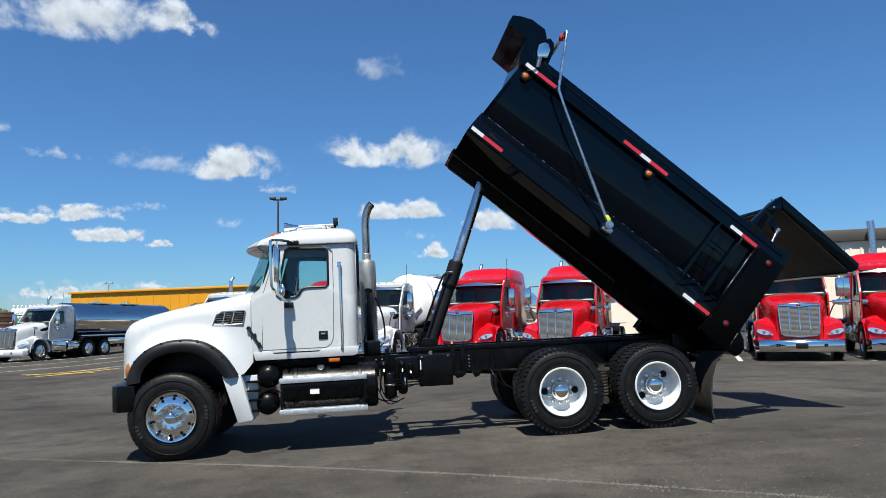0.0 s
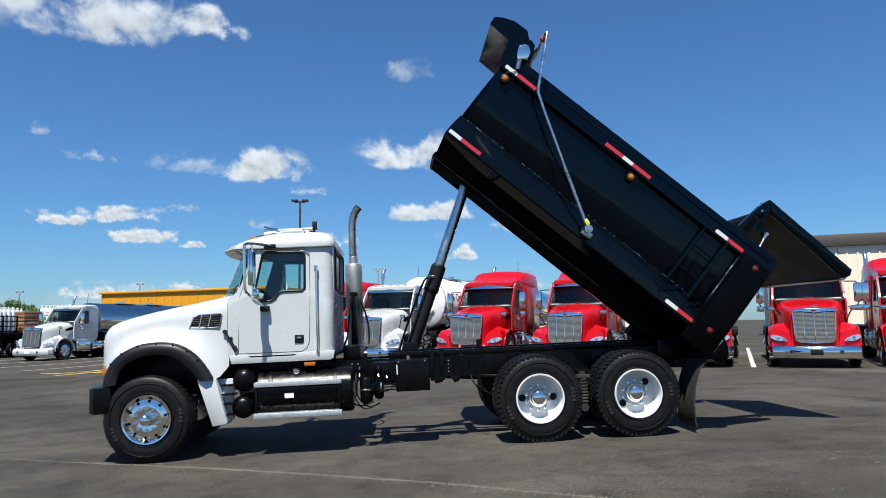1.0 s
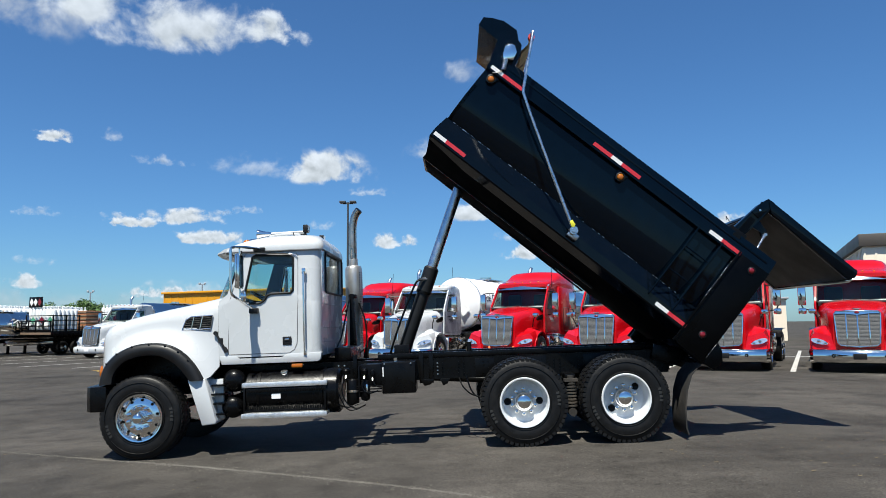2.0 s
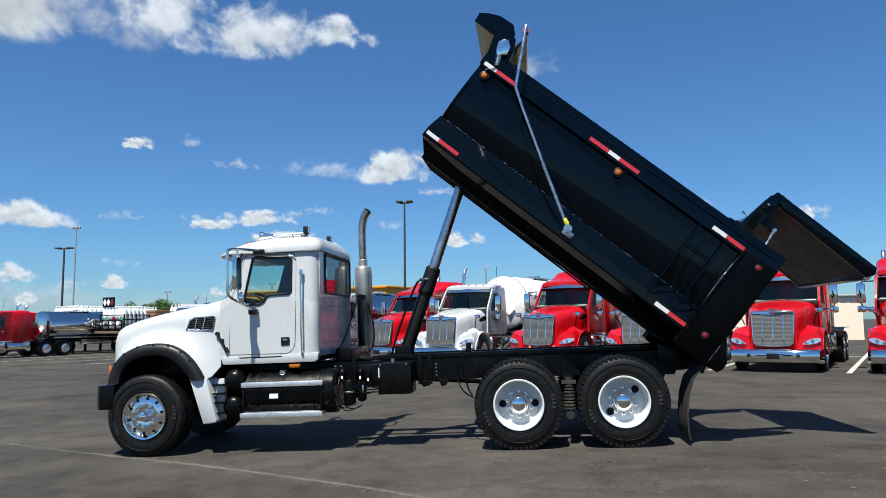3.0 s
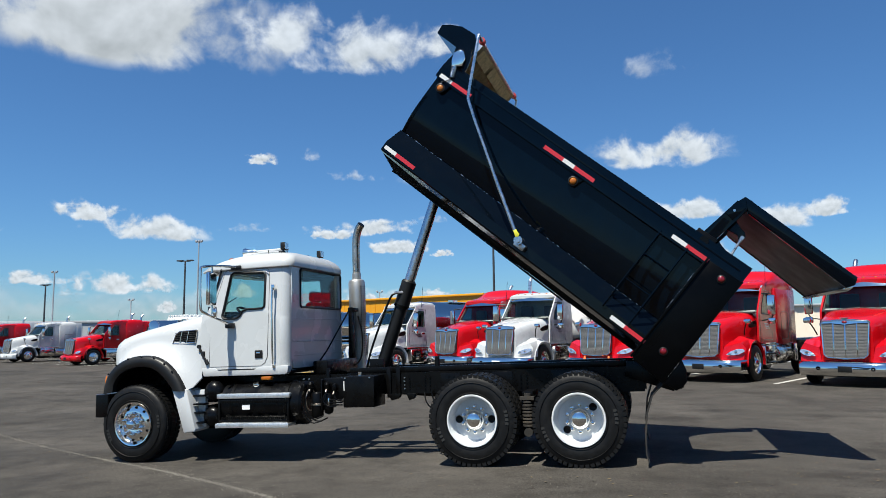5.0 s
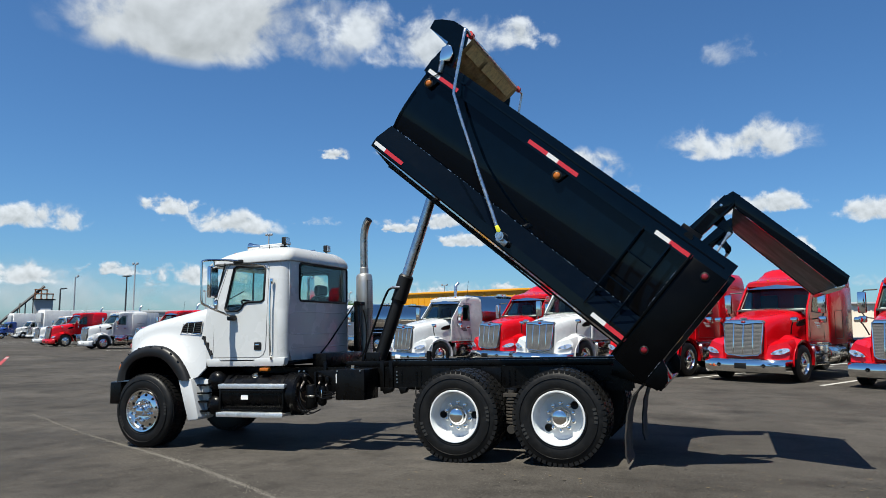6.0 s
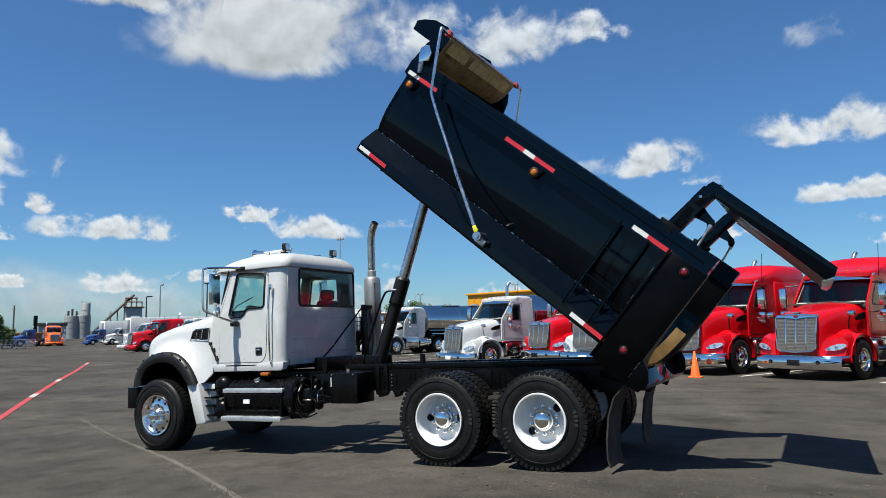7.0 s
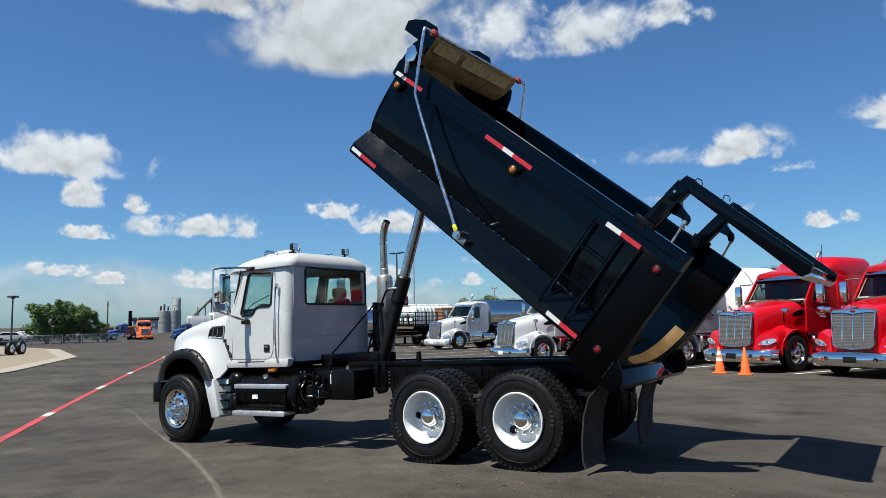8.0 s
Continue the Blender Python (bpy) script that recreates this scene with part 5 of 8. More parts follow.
for i in range(5):
    w = 1.55 + 0.025 * i
    lathe(coil, [(0.03, -0.010), (0.042, 0), (0.03, 0.010)], bed(4.42 + 0.6 * (w - 1.50), -1.255, w), (SU, 0, CU), 16)
rod(coil, bed(4.445, -1.255, 1.53), bed(4.51, -1.255, 1.67), 0.032)
part("motor_coil", coil, STEEL, motor_ob)
part("motor_wire", tube(B(), [bed(4.445, -1.255, 1.55), bed(4.45, -1.27, 1.47), bed(4.53, -1.26, 1.40)], 0.007, 6, 1), CHASSIS, body)
# the raised tail gate
gate = new("tail_gate")
gate.parent = truck
tagged(gate, "black steel high-lift tail gate, swung up")
gpan = B()
bprism(gpan, [(0.46, 2.215), (-0.90, 2.12), (-0.905, 2.15), (0.455, 2.245)], -1.10, 1.10)
part("gate_panel", gpan, GATE_INNER, gate, "black gate panel with a dusty inner face")
for s in (-1, 1):
    beam = B()
    bprism(beam, [(0.56, 2.345), (-0.93, 2.275), (-0.96, 2.19), (-0.91, 2.11), (0.42, 2.205)], s * 1.15, s * 1.07, 0.006)
    part("gate_beam", beam, BLACK, gate)
for u in (0.44, -0.24, -0.90):
    part("gate_rib", bprism(B(), [(u + 0.03, 2.215 + 0.06 * u), (u - 0.03, 2.21 + 0.06 * u), (u - 0.03, 2.275 + 0.045 * u), (u + 0.03, 2.28 + 0.045 * u)], -1.08, 1.08, 0.004), BLACK, gate)
part("gate_lip", bprism(B(), [(-0.89, 2.085), (-0.955, 2.105), (-0.972, 2.17), (-0.93, 2.19)], -1.08, 1.12, 0.006), ALLOY, gate, "bright worn gate edge")
wire = B()
for y in (-0.9, 0.4):
    tube(wire, [bed(0.52, y, 2.31), bed(0.55, y + 0.05, 2.37), bed(0.50, y + 0.12, 2.38), bed(0.45, y + 0.05, 2.33)], 0.006, 6, 2)
part("tarp_hook", wire, CHASSIS, gate)

# ---- the parked tractor units: built facing -y, from the ground below the bumper's middle ----
HEAD_YAW = -21.0


def row_place(idx, back=0.0, yaw=0.0, size=1.06):
    """A place in the row of parked trucks, counted from the one beside the building."""
    p = Vector((15.90 - 3.45 * idx, 10.28 + 1.40 * idx, 0))
    q = p + Matrix.Rotation(radians(HEAD_YAW + yaw), 3, "Z") @ Vector((0, back * 1.06 - 0.5, 0))
    return pose(q.x, q.y, ground_z(q.x, q.y), 0, 0, HEAD_YAW + yaw) @ Matrix.Scale(size, 4)


def arch(hw, zt, zb, y, crown=0.03):
    prof = [(1.0, 0.0), (1.0, 0.45), (0.985, 0.68), (0.94, 0.84), (0.85, 0.93), (0.65, 0.975), (0.33, 0.993), (0, 1.0)]
    prof = prof + [(-p, q) for p, q in prof[-2::-1]]
    return [(p * hw, y, zb + q * (zt - zb)) for p, q in prof]


def truck_wheel(parent, x, y, holes=0):
    s = 1 if x < 0 else -1
    w = new("wheel")
    w.parent, w.matrix_local = parent, pose(x, y, 0.51, 0, 0, -90 if x < 0 else 90)
    # turned so that its outer face looks away from the truck
    bm = B()
    lathe(bm, [(0.30, 0.02), (0.33, -0.004), (0.42, -0.006), (0.48, 0.012), (0.505, 0.04), (0.51, 0.09), (0.51, 0.19), (0.505, 0.24), (0.46, 0.28), (0.30, 0.27)], (0, 0, 0), (0, 1, 0), 40)
    part("tyre", bm, RUBBER, w)
    rim = part("rim", lathe(B(), [(0.30, 0.0), (0.285, -0.005), (0.265, 0.045), (0.20, 0.03), (0.13, 0.02), (0.09, -0.03), (0.03, -0.05), (0.004, -0.052)], (0, 0, 0), (0, 1, 0), 32), ALLOY, w, "polished wheel")
    for i in range(holes):
        a = 0.628 * i
        part("hand_hole", lathe(B(), [(0.030, 0.008), (0.026, -0.002), (0.004, 0.002)], (0.225 * math.cos(a), 0.034, 0.225 * math.sin(a)), (0, 1, 0), 8), CHASSIS, rim)
    return w


def tractor(paint, sleeper, label, low_roof=False):
    """A conventional tractor unit with a tall chrome grille."""
    t = thing("tractor_unit", Matrix(), label, "truck", "row of parked tractor units")
    colour = label.split()[0]
    # hood
    hood = B()
    st = [(0.345, 0.60, 1.66, 0.62), (0.40, 0.63, 1.69, 0.62), (0.6, 0.68, 1.74, 0.8), (1.0, 0.76, 1.82, 1.0), (1.5, 0.86, 1.91, 1.0), (1.95, 0.95, 1.995, 1.0), (2.1, 0.97, 2.02, 1.0)]
    rings = [arch(hw, zt, zb, y) for y, hw, zt, zb in st]
    loft(hood, rings, False, False)
    hood.faces.new([hood.verts.new(p) for p in rings[0]])
    part("hood", hood, paint, t, colour + " hood", 45)
    # fenders and arches
    for s in (-1, 1):
        fen = B()
        n = 13
        rows = []
        for i in range(n):
            a = radians(-8 + 196 * i / (n - 1))
            r, ri = 0.66, 0.585
            y, z = 1.27 - r * math.cos(a), 0.53 + 0.95 * r * math.sin(a)
            yi, zi = 1.27 - ri * math.cos(a), 0.53 + 0.95 * ri * math.sin(a)
            yo, zo = 1.27 - 1.12 * r * math.cos(a), 0.53 + 1.12 * r * math.sin(a) * (1 if a < 1.57 else 1.0)
            rows.append([(s * 1.16, yi, zi), (s * 1.19, y, z), (s * 1.13, y * 0.97 + yo * 0.03, z + 0.03 * math.sin(a)), (s * 1.0, y * 0.5 + yo * 0.5, z + 0.08 * max(math.sin(a), 0)), (s * 0.68, yo, z + 0.16 * max(math.sin(a), 0)), (s * 0.68, yi, zi)])
        loft(fen, rows, True)
        part("fender", fen, paint, t, colour + " front fender", 50)
        # headlamp pod
        pod = B()
        loft(pod, [[(s * 0.58, 0.24, 0.62), (s * 1.12, 0.42, 0.62), (s * 1.16, 0.55, 0.94), (s * 1.05, 0.50, 1.10), (s * 0.64, 0.32, 0.98)], [(s * 0.60, 0.75, 0.62), (s * 1.18, 0.80, 0.64), (s * 1.19, 0.85, 0.96), (s * 1.10, 0.9, 1.18), (s * 0.66, 0.75, 1.15)]])
        part("headlamp_pod", pod, paint, t)
        lamp = B()
        slab(lamp, soften([(s * 0.70, 0.265, 0.745), (s * 1.0, 0.365, 0.76), (s * 1.16, 0.46, 0.85), (s * 1.13, 0.465, 0.925), (s * 0.98, 0.40, 0.92), (s * 0.80, 0.315, 0.85)], 1), (0, -0.03, 0.006))
        lamp_ob = part("headlamp", lamp, LAMP_GLASS, t, "clear headlamp")
        for cx in (0.80, 0.96):
            dome(bm := B(), (s * cx, 0.262 + (cx - 0.8) * 0.33, 0.80 + (cx - 0.8) * 0.35), (0, -1, 0), 0.042, 0.015, 14, 3)
            part("bulb", bm, CHROME, lamp_ob)
        scoop = B()
        slab(scoop, soften([(s * 0.90, 1.50, 1.58), (s * 0.905, 1.58, 1.50), (s * 0.97, 1.95, 1.55), (s * 0.965, 1.98, 1.74), (s * 0.93, 1.7, 1.68)], 1), (s * 0.02, 0, 0))
        part("side_vent", scoop, CHASSIS, t, "black side vent")
        # hood mirror, door mirror
        mir = B()
        tube(mir, [(s * 0.90, 1.18, 1.30), (s * 0.98, 1.05, 1.55), (s * 1.06, 1.0, 1.66)], 0.018, 6, 1)
        mir_ob = part("mirror_stalk", mir, PLASTIC, t)
        part("hood_mirror", box(B(), s * 1.08 - 0.10, s * 1.08 + 0.10, 0.92, 1.06, 1.62, 1.76, 0.045), CHROME, mir_ob, "chrome hood mirror")
        dm = B()
        tube(dm, [(s * 1.03, 2.32, 1.72), (s * 1.42, 2.22, 1.78), (s * 1.42, 2.22, 2.5), (s * 1.03, 2.40, 2.52)], 0.02, 6, 1)
        dm_ob = part("mirror_bracket", dm, PLASTIC, t)
        part("mirror_head", box(B(), s * 1.36 - 0.11, s * 1.36 + 0.11, 2.13, 2.24, 1.88, 2.46, 0.04), CHROME, dm_ob, "chrome door mirror")
        part("spot_mirror", box(B(), s * 1.36 - 0.11, s * 1.36 + 0.11, 2.13, 2.23, 1.62, 1.80, 0.04), CHROME, dm_ob)
    # grille and crown
    gr = B()
    gpts = [(-0.42, 0.73), (0.0, 0.70), (0.42, 0.73), (0.50, 0.80), (0.55, 1.60), (0.50, 1.655), (0.0, 1.665), (-0.50, 1.655), (-0.55, 1.60), (-0.50, 0.80)]
    lean_y = lambda z: 0.19 + 0.13 * (z - 0.8)
    slab(gr, [(x, lean_y(z), z) for x, z in gpts], (0, 0.14, 0.02))
    part("grille_screen", gr, GRILLE, t, "fine steel grille mesh")
    sur = B()
    tube(sur, [(x, lean_y(z) - 0.005, z) for x, z in gpts + gpts[:1]], 0.020, 8)
    sur_ob = part("grille_surround", sur, CHROME, t, "chrome grille surround")
    crown = slab(B(), [(x, lean_y(z) - 0.018, z) for x, z in ((-0.55, 1.595), (-0.3, 1.60), (0, 1.56), (0.3, 1.60), (0.55, 1.595), (0.52, 1.655), (0.2, 1.69), (-0.2, 1.69), (-0.52, 1.655))], (0, 0.05, 0.01))
    part("grille_crown", crown, CHROME, sur_ob)
    for x in (-0.27, 0.0, 0.27):
        part("grille_bar", box(B(), x - 0.016, x + 0.016, -0.012, 0.02, 0.74, 1.60, 0.006, lambda a, b, c: Vector((a, lean_y(c) + b, c))), CHROME, sur_ob)
    for i in range(22):
        z = 0.775 + 0.036 * i
        wide = 0.485 + 0.055 * i / 21
        part("grille_slat", box(B(), -wide, wide, -0.006, 0.006, z - 0.004, z + 0.004, 0, lambda a, b, c: Vector((a, lean_y(c) + b, c))), GRILLE_SLAT, sur_ob)
    emb = B()
    dome(emb, (0, lean_y(1.61) - 0.03, 1.625), (0, -1, 0.1), 0.062, 0.03, 18, 3)
    for v in emb.verts:
        v.co.z = 1.625 + (v.co.z - 1.625) * 0.5
    emb_ob = part("badge", emb, RED_LENS, t, "red oval badge")
    part("hood_ornament", prism(B(), [(-0.12, 1.74), (0.12, 1.74), (0.05, 1.70), (-0.05, 1.70)], 0.28, 0.42, lambda p, q, s: (p, s, q), 0.006), CHROME, t)
    # bumper
    bum = B()
    pts = [(-1.20, 0.42), (-1.12, 0.20), (-0.80, 0.06), (-0.4, 0.0), (0.4, 0.0), (0.80, 0.06), (1.12, 0.20), (1.20, 0.42), (1.16, 0.46), (-1.16, 0.46)]
    loft(bum, [[(x, y + dy, z) for x, y in pts] for z, dy in ((0.25, 0.12), (0.28, 0.05), (0.36, 0.01), (0.45, 0.0), (0.54, 0.012), (0.60, 0.045), (0.63, 0.11))])
    bum_ob = part("bumper", bum, CHROME if not low_roof else paint, t, "curved chrome bumper" if not low_roof else "painted bumper", 40)
    part("plate_holder", box(B(), -0.16, 0.16, -0.015, 0.02, 0.37, 0.52, 0.006), LABEL_WHITE if paint is WHITE else PLASTIC, bum_ob)
    for x in (-0.62, 0.62):
        part("tow_eye", lathe(B(), [(0.05, 0.0), (0.05, -0.012), (0.03, -0.012), (0.004, 0.01)], (x, 0.03, 0.46), (0, 1, 0), 14), CHASSIS, bum_ob)
    # cab walls and windows
    roof_z = 2.78
    end = (4.75 if low_roof else 5.35) if sleeper else 3.75
    for s in (-1, 1):
        sx = lambda z: s * (1.03 - 0.06 * max(z - 1.9, 0))
        wall = [(1.98, 1.02), (end if not sleeper else 3.55, 1.02), (end if not sleeper else 3.55, 2.80), (2.62, 2.76), (2.02, 1.96)]
        hole = [(2.30, 1.93), (3.02, 1.90), (3.02, 2.56), (2.70, 2.56), (2.40, 2.2)]
        bm = B()
        kk = 40
        rs = [resample([(p, q, 0) for p, q in pts], 400) for pts in (wall, hole)]
        c = Vector((2.75, 2.15))
        rr = []
        for r in rs:
            rr.append([max(r, key=lambda v: (Vector((v.x, v.y)) - c).normalized().dot(Vector((math.cos(6.28319 * j / kk), math.sin(6.28319 * j / kk))))) for j in range(kk)])
        o, i = [[Vector((sx(v.y), v.x, v.y)) for v in r] for r in rr]
        d = Vector((-s * 0.05, 0, 0))
        rings = [[bm.verts.new(p) for p in r] for r in (o, i, [p + d for p in i], [p + d for p in o])]
        for a, b in zip(rings, rings[1:] + rings[:1]):
            for j in range(kk):
                bm.faces.new((a[j], a[(j + 1) % kk], b[(j + 1) % kk], b[j]))
        wall_ob = part("cab_side", bm, paint, t, colour + " cab side")
        pane = part("side_window", slab(B(), [(sx(q) - s * 0.02, p, q) for p, q in hole], (-s * 0.005, 0, 0)), DARK_GLASS, t, "tinted side window")
        part("window_seal", tube(B(), [(sx(q) + s * 0.002, p, q) for p, q in hole + hole[:1]], 0.016, 5), PLASTIC, pane)
        part("door_seam", tube(B(), [(sx(q) + s * 0.001, p, q) for p, q in ((2.12, 1.9), (2.14, 1.15), (3.14, 1.15), (3.14, 2.62), (2.68, 2.64))], 0.007, 5), PLASTIC, wall_ob)
        part("door_handle", box(B(), *sorted((sx(1.5), sx(1.5) + s * 0.025)), 2.86, 3.04, 1.60, 1.66, 0.008), CHROME, wall_ob)
        deco = B()
        for k in range(4):
            x0 = sx(1.5) + s * 0.002
            box(deco, *sorted((x0, x0 + s * 0.003)), 2.45 + 0.06 * k, 2.80 + 0.03 * k, 1.62 - 0.045 * k, 1.64 - 0.045 * k)
        if not low_roof:
            part("door_lettering", deco, LABEL_WHITE if paint is RED else CHASSIS, wall_ob, "unreadable small lettering")
        # tank, steps, battery box
        tk = B()
        lathe(tk, [(0.01, 0), (0.29, 0.0), (0.31, 0.02), (0.31, 1.25 if sleeper else 0.9), (0.29, 1.28 if sleeper else 0.93), (0.01, 1.28 if sleeper else 0.93)], (s * 0.86, 3.25, 0.70), (0, 1, 0), 28)
        tk_ob = part("fuel_tank", tk, ALLOY, t, "polished fuel tank")
        for y in (3.5, 3.95):
            part("tank_strap", lathe(B(), [(0.313, -0.025), (0.318, 0), (0.313, 0.025)], (s * 0.86, y, 0.70), (0, 1, 0), 28), CHROME, tk_ob)
        bx = B()
        box(bx, *sorted((s * 0.62, s * 1.14)), 2.15, 3.12, 0.42, 0.98, 0.03)
        bx_ob = part("step_box", bx, ALLOY, t, "polished step box")
        for z in (0.46, 0.72):
            part("tread", box(B(), *sorted((s * 1.13, s * 1.19)), 2.25, 3.0, z, z + 0.04, 0.008), CHASSIS, bx_ob)
        part("sill_trim", box(B(), *sorted((sx(1.0) - s * 0.02, sx(1.0) + s * 0.015)), 2.0, 3.6, 0.98, 1.06, 0.008), CHROME, t)
    ws = B()
    cols = [[(y_ := x * 0.96, 1.98 - 0.0 * f + 0.60 * f + 0.16 * (abs(x)) ** 2, 1.97 + 0.76 * f) for f in (0, 0.5, 1)] for x in (-1, -0.7, -0.35, 0, 0.35, 0.7, 1)]
    cols = [[(p[0] * (1 - 0.04 * i / 2), p[1], p[2]) for i, p in enumerate(c)] for c in cols]
    loft(ws, cols, False, False)
    pane = part("windscreen", ws, DARK_GLASS, t, "dark tinted windscreen")
    part("windscreen_frame", tube(B(), [c[0] for c in cols] + [cols[-1][1], cols[-1][2]] + [c[2] for c in cols[::-1]] + [cols[0][1], cols[0][0]], 0.020, 6), PLASTIC, t)
    wip = B()
    for x in (-0.55, 0.25):
        tube(wip, [(x, 1.95, 2.0), (x + 0.35, 1.985, 2.02), (x + 0.66, 2.03, 2.03)], 0.008, 5)
    part("wiper", wip, PLASTIC, pane)
    part("cowl", box(B(), -0.94, 0.94, 1.88, 2.06, 1.93, 1.99, 0.015), INTERIOR, t)
    part("dashboard", box(B(), -0.92, 0.92, 2.06, 2.45, 1.80, 2.02, 0.04), DASH, t)
    for x in (-0.5, 0.5):
        seat = B()
        box(seat, x - 0.25, x + 0.25, 3.0, 3.15, 1.6, 2.45, 0.05), box(seat, x - 0.25, x + 0.25, 2.65, 3.1, 1.45, 1.62, 0.04)
        part("seat", seat, SEAT, t)
    visor = B()
    loft(visor, [[(x * 0.98, 2.42 + 0.12 * x * x - (0.0 if z < 2.7 else -0.10), z) for x in (-1, -0.6, 0, 0.6, 1)] for z in (2.62, 2.78)], False, False)
    loft(visor, [[(x * 0.98, 2.50 + 0.12 * x * x - (0.0 if z < 2.7 else -0.10), z) for x in (-1, -0.6, 0, 0.6, 1)] for z in (2.62, 2.78)], False, False)
    part("sun_visor", visor, CHROME, t, "chrome sun visor")
    rf = B()
    if sleeper:
        top = 3.34 if not low_roof else 3.0
        st = [(2.50, 0.90, 2.82), (2.62, 0.94, 2.88), (2.9, 0.96, 2.93), (3.3, 0.98, 2.90 + 0.25 * (top - 2.9)), (3.56, 1.0, 2.9 + 0.55 * (top - 2.9)), (3.68, 1.03, top - 0.08), (3.85, 1.05, top - 0.02), (end - 0.6, 1.05, top), (end - 0.12, 1.05, top - 0.01), (end - 0.03, 1.03, top - 0.04), (end, 0.98, top - 0.12)]
        rings = [arch(hw, zt, 2.70 if y < 3.6 else 2.2, y) for y, hw, zt in st]
    else:
        st = [(2.50, 0.92, 2.82), (2.62, 0.95, 2.88), (2.9, 0.97, 2.94), (3.4, 0.97, 2.95), (3.7, 0.95, 2.92), (3.76, 0.9, 2.84)]
        rings = [arch(hw, zt, 2.72, y) for y, hw, zt in st]
    loft(rf, rings)
    part("roof", rf, paint, t, colour + " roof fairing", 45)
    for x in (-0.6, -0.3, 0, 0.3, 0.6):
        bm = B()
        dome(bm, (x, 2.60, 2.87), (0, -0.6, 0.8), 0.032, 0.03, 10, 3)
        part("clearance_lamp", bm, AMBER, t)
    if sleeper:
        sl = B()
        box(sl, -1.06, 1.06, 3.5, end + 0.01, 0.98, 2.75, 0.07)
        part("sleeper_box", sl, paint, t, colour + " sleeper box")
        for s in (-1, 1):
            seam = B()
            pts = [(3.95, 1.15), (4.45, 1.15), (4.50, 1.20), (4.50, 1.95), (4.45, 2.0), (3.95, 2.0), (3.90, 1.95), (3.90, 1.2)]
            tube(seam, [(s * 1.062, p, q) for p, q in pts + pts[:1]], 0.008, 5)
            part("locker_door", seam, PLASTIC, t)
            part("side_fairing", box(B(), *sorted((s * 0.98, s * 1.10)), end - 0.35, end - 0.05, 0.45, 1.0, 0.02), ALLOY, t)
    else:
        back = box(B(), -0.98, 0.98, end - 0.05, end, 1.02, 2.82, 0.02)
        part("cab_rear", back, paint, t)
    part("cab_floor", box(B(), -0.98, 0.98, 1.9, end, 0.98, 1.05), CHASSIS, t)
    # chassis, wheels and stacks
    length = end + 2.9
    for s in (-1, 1):
        part("frame_rail", box(B(), s * 0.43 - 0.04, s * 0.43 + 0.04, 0.5, length, 0.72, 0.98, 0.01), CHASSIS, t)
        truck_wheel(t, s * 1.19, 1.27, 10)
        for dy in (1.0, 2.3):
            truck_wheel(t, s * 1.22, end + dy), truck_wheel(t, s * 0.92, end + dy)
        if s < 0:
            tall = 3.45 if low_roof else 3.62
            st = tube(B(), [(s * 0.85, end + 0.18, 1.0), (s * 0.85, end + 0.18, tall - 0.28), (s * 0.85, end + 0.22, tall - 0.12), (s * 0.85, end + 0.36, tall)], 0.07, 12, 1)
            part("exhaust_pipe", st, STEEL, t, "dull steel exhaust stack")
        part("rear_fender", strap(B(), [(s * 0.78, end + 0.35, 0.85), (s * 0.78, end + 0.45, 1.08), (s * 0.78, end + 0.7, 1.14), (s * 0.78, end + 2.7, 1.14)], (s * 0.5, 0, 0), (0, 0, 0.02)), CHASSIS, t)
    for y in (1.27, end + 1.0, end + 2.3):
        part("axle", rod(B(), (-1.0, y, 0.51), (1.0, y, 0.51), 0.07), CHASSIS, t)
    part("engine", box(B(), -0.45, 0.45, 0.45, 2.0, 0.5, 1.3, 0.05), CHASSIS, t)
    part("fifth_wheel", box(B(), -0.45, 0.45, end + 1.2, end + 2.1, 1.0, 1.12, 0.03), CHASSIS, t)
    part("antenna", rod(B(), (0.98, 2.9, 2.7), (0.98, 3.0, 3.6), 0.008, seg=5), CHASSIS, t)
    return t


GRILLE = material("dark_grille_mesh", (0.09, 0.09, 0.09), 0.6, metal=0.3, var=0.3, scale=80, fine=200, bump=0.003)
GRILLE_SLAT = material("grey_grille_slat", (0.19, 0.19, 0.185), 0.6, metal=0.2, var=0.15)
DASH = material("pale_grey_dash", (0.40, 0.44, 0.40), 0.8, var=0.1)
ORANGE = material("orange_truck_paint", (0.75, 0.13, 0.01), 0.3, coat=0.6, var=0.04)
BLUE = material("blue_truck_paint", (0.015, 0.05, 0.22), 0.3, coat=0.6, var=0.05)
TANK = material("polished_tank_steel", (0.72, 0.70, 0.67), 0.10, metal=1.0, var=0.05, scale=0.8, fine=4, rough_var=0.05, bump=0.004)
TANK_WHITE = material("white_tank_paint", (0.74, 0.75, 0.77), 0.22, coat=0.6, var=0.03, scale=1)
TRAILER_WHITE = material("white_trailer_panel", (0.62, 0.63, 0.64), 0.5, var=0.06, scale=0.6, dirt=(0.4, 0.39, 0.37), dirt_amount=0.4, dirt_scale=0.8)
YELLOW_WALL = material("yellow_metal_cladding", (0.62, 0.27, 0.006), 0.5, var=0.05, scale=0.3, dirt=(0.6, 0.28, 0.02), dirt_amount=0.4, dirt_scale=0.15)
BEIGE_WALL = material("beige_metal_cladding", (0.74, 0.65, 0.53), 0.55, var=0.05, scale=0.3)
DARK_ROOF = material("dark_metal_roof", (0.055, 0.047, 0.040), 0.5, var=0.1, scale=0.4)
GREY_WALL = material("grey_metal_cladding", (0.32, 0.34, 0.36), 0.5, var=0.08, scale=0.2)
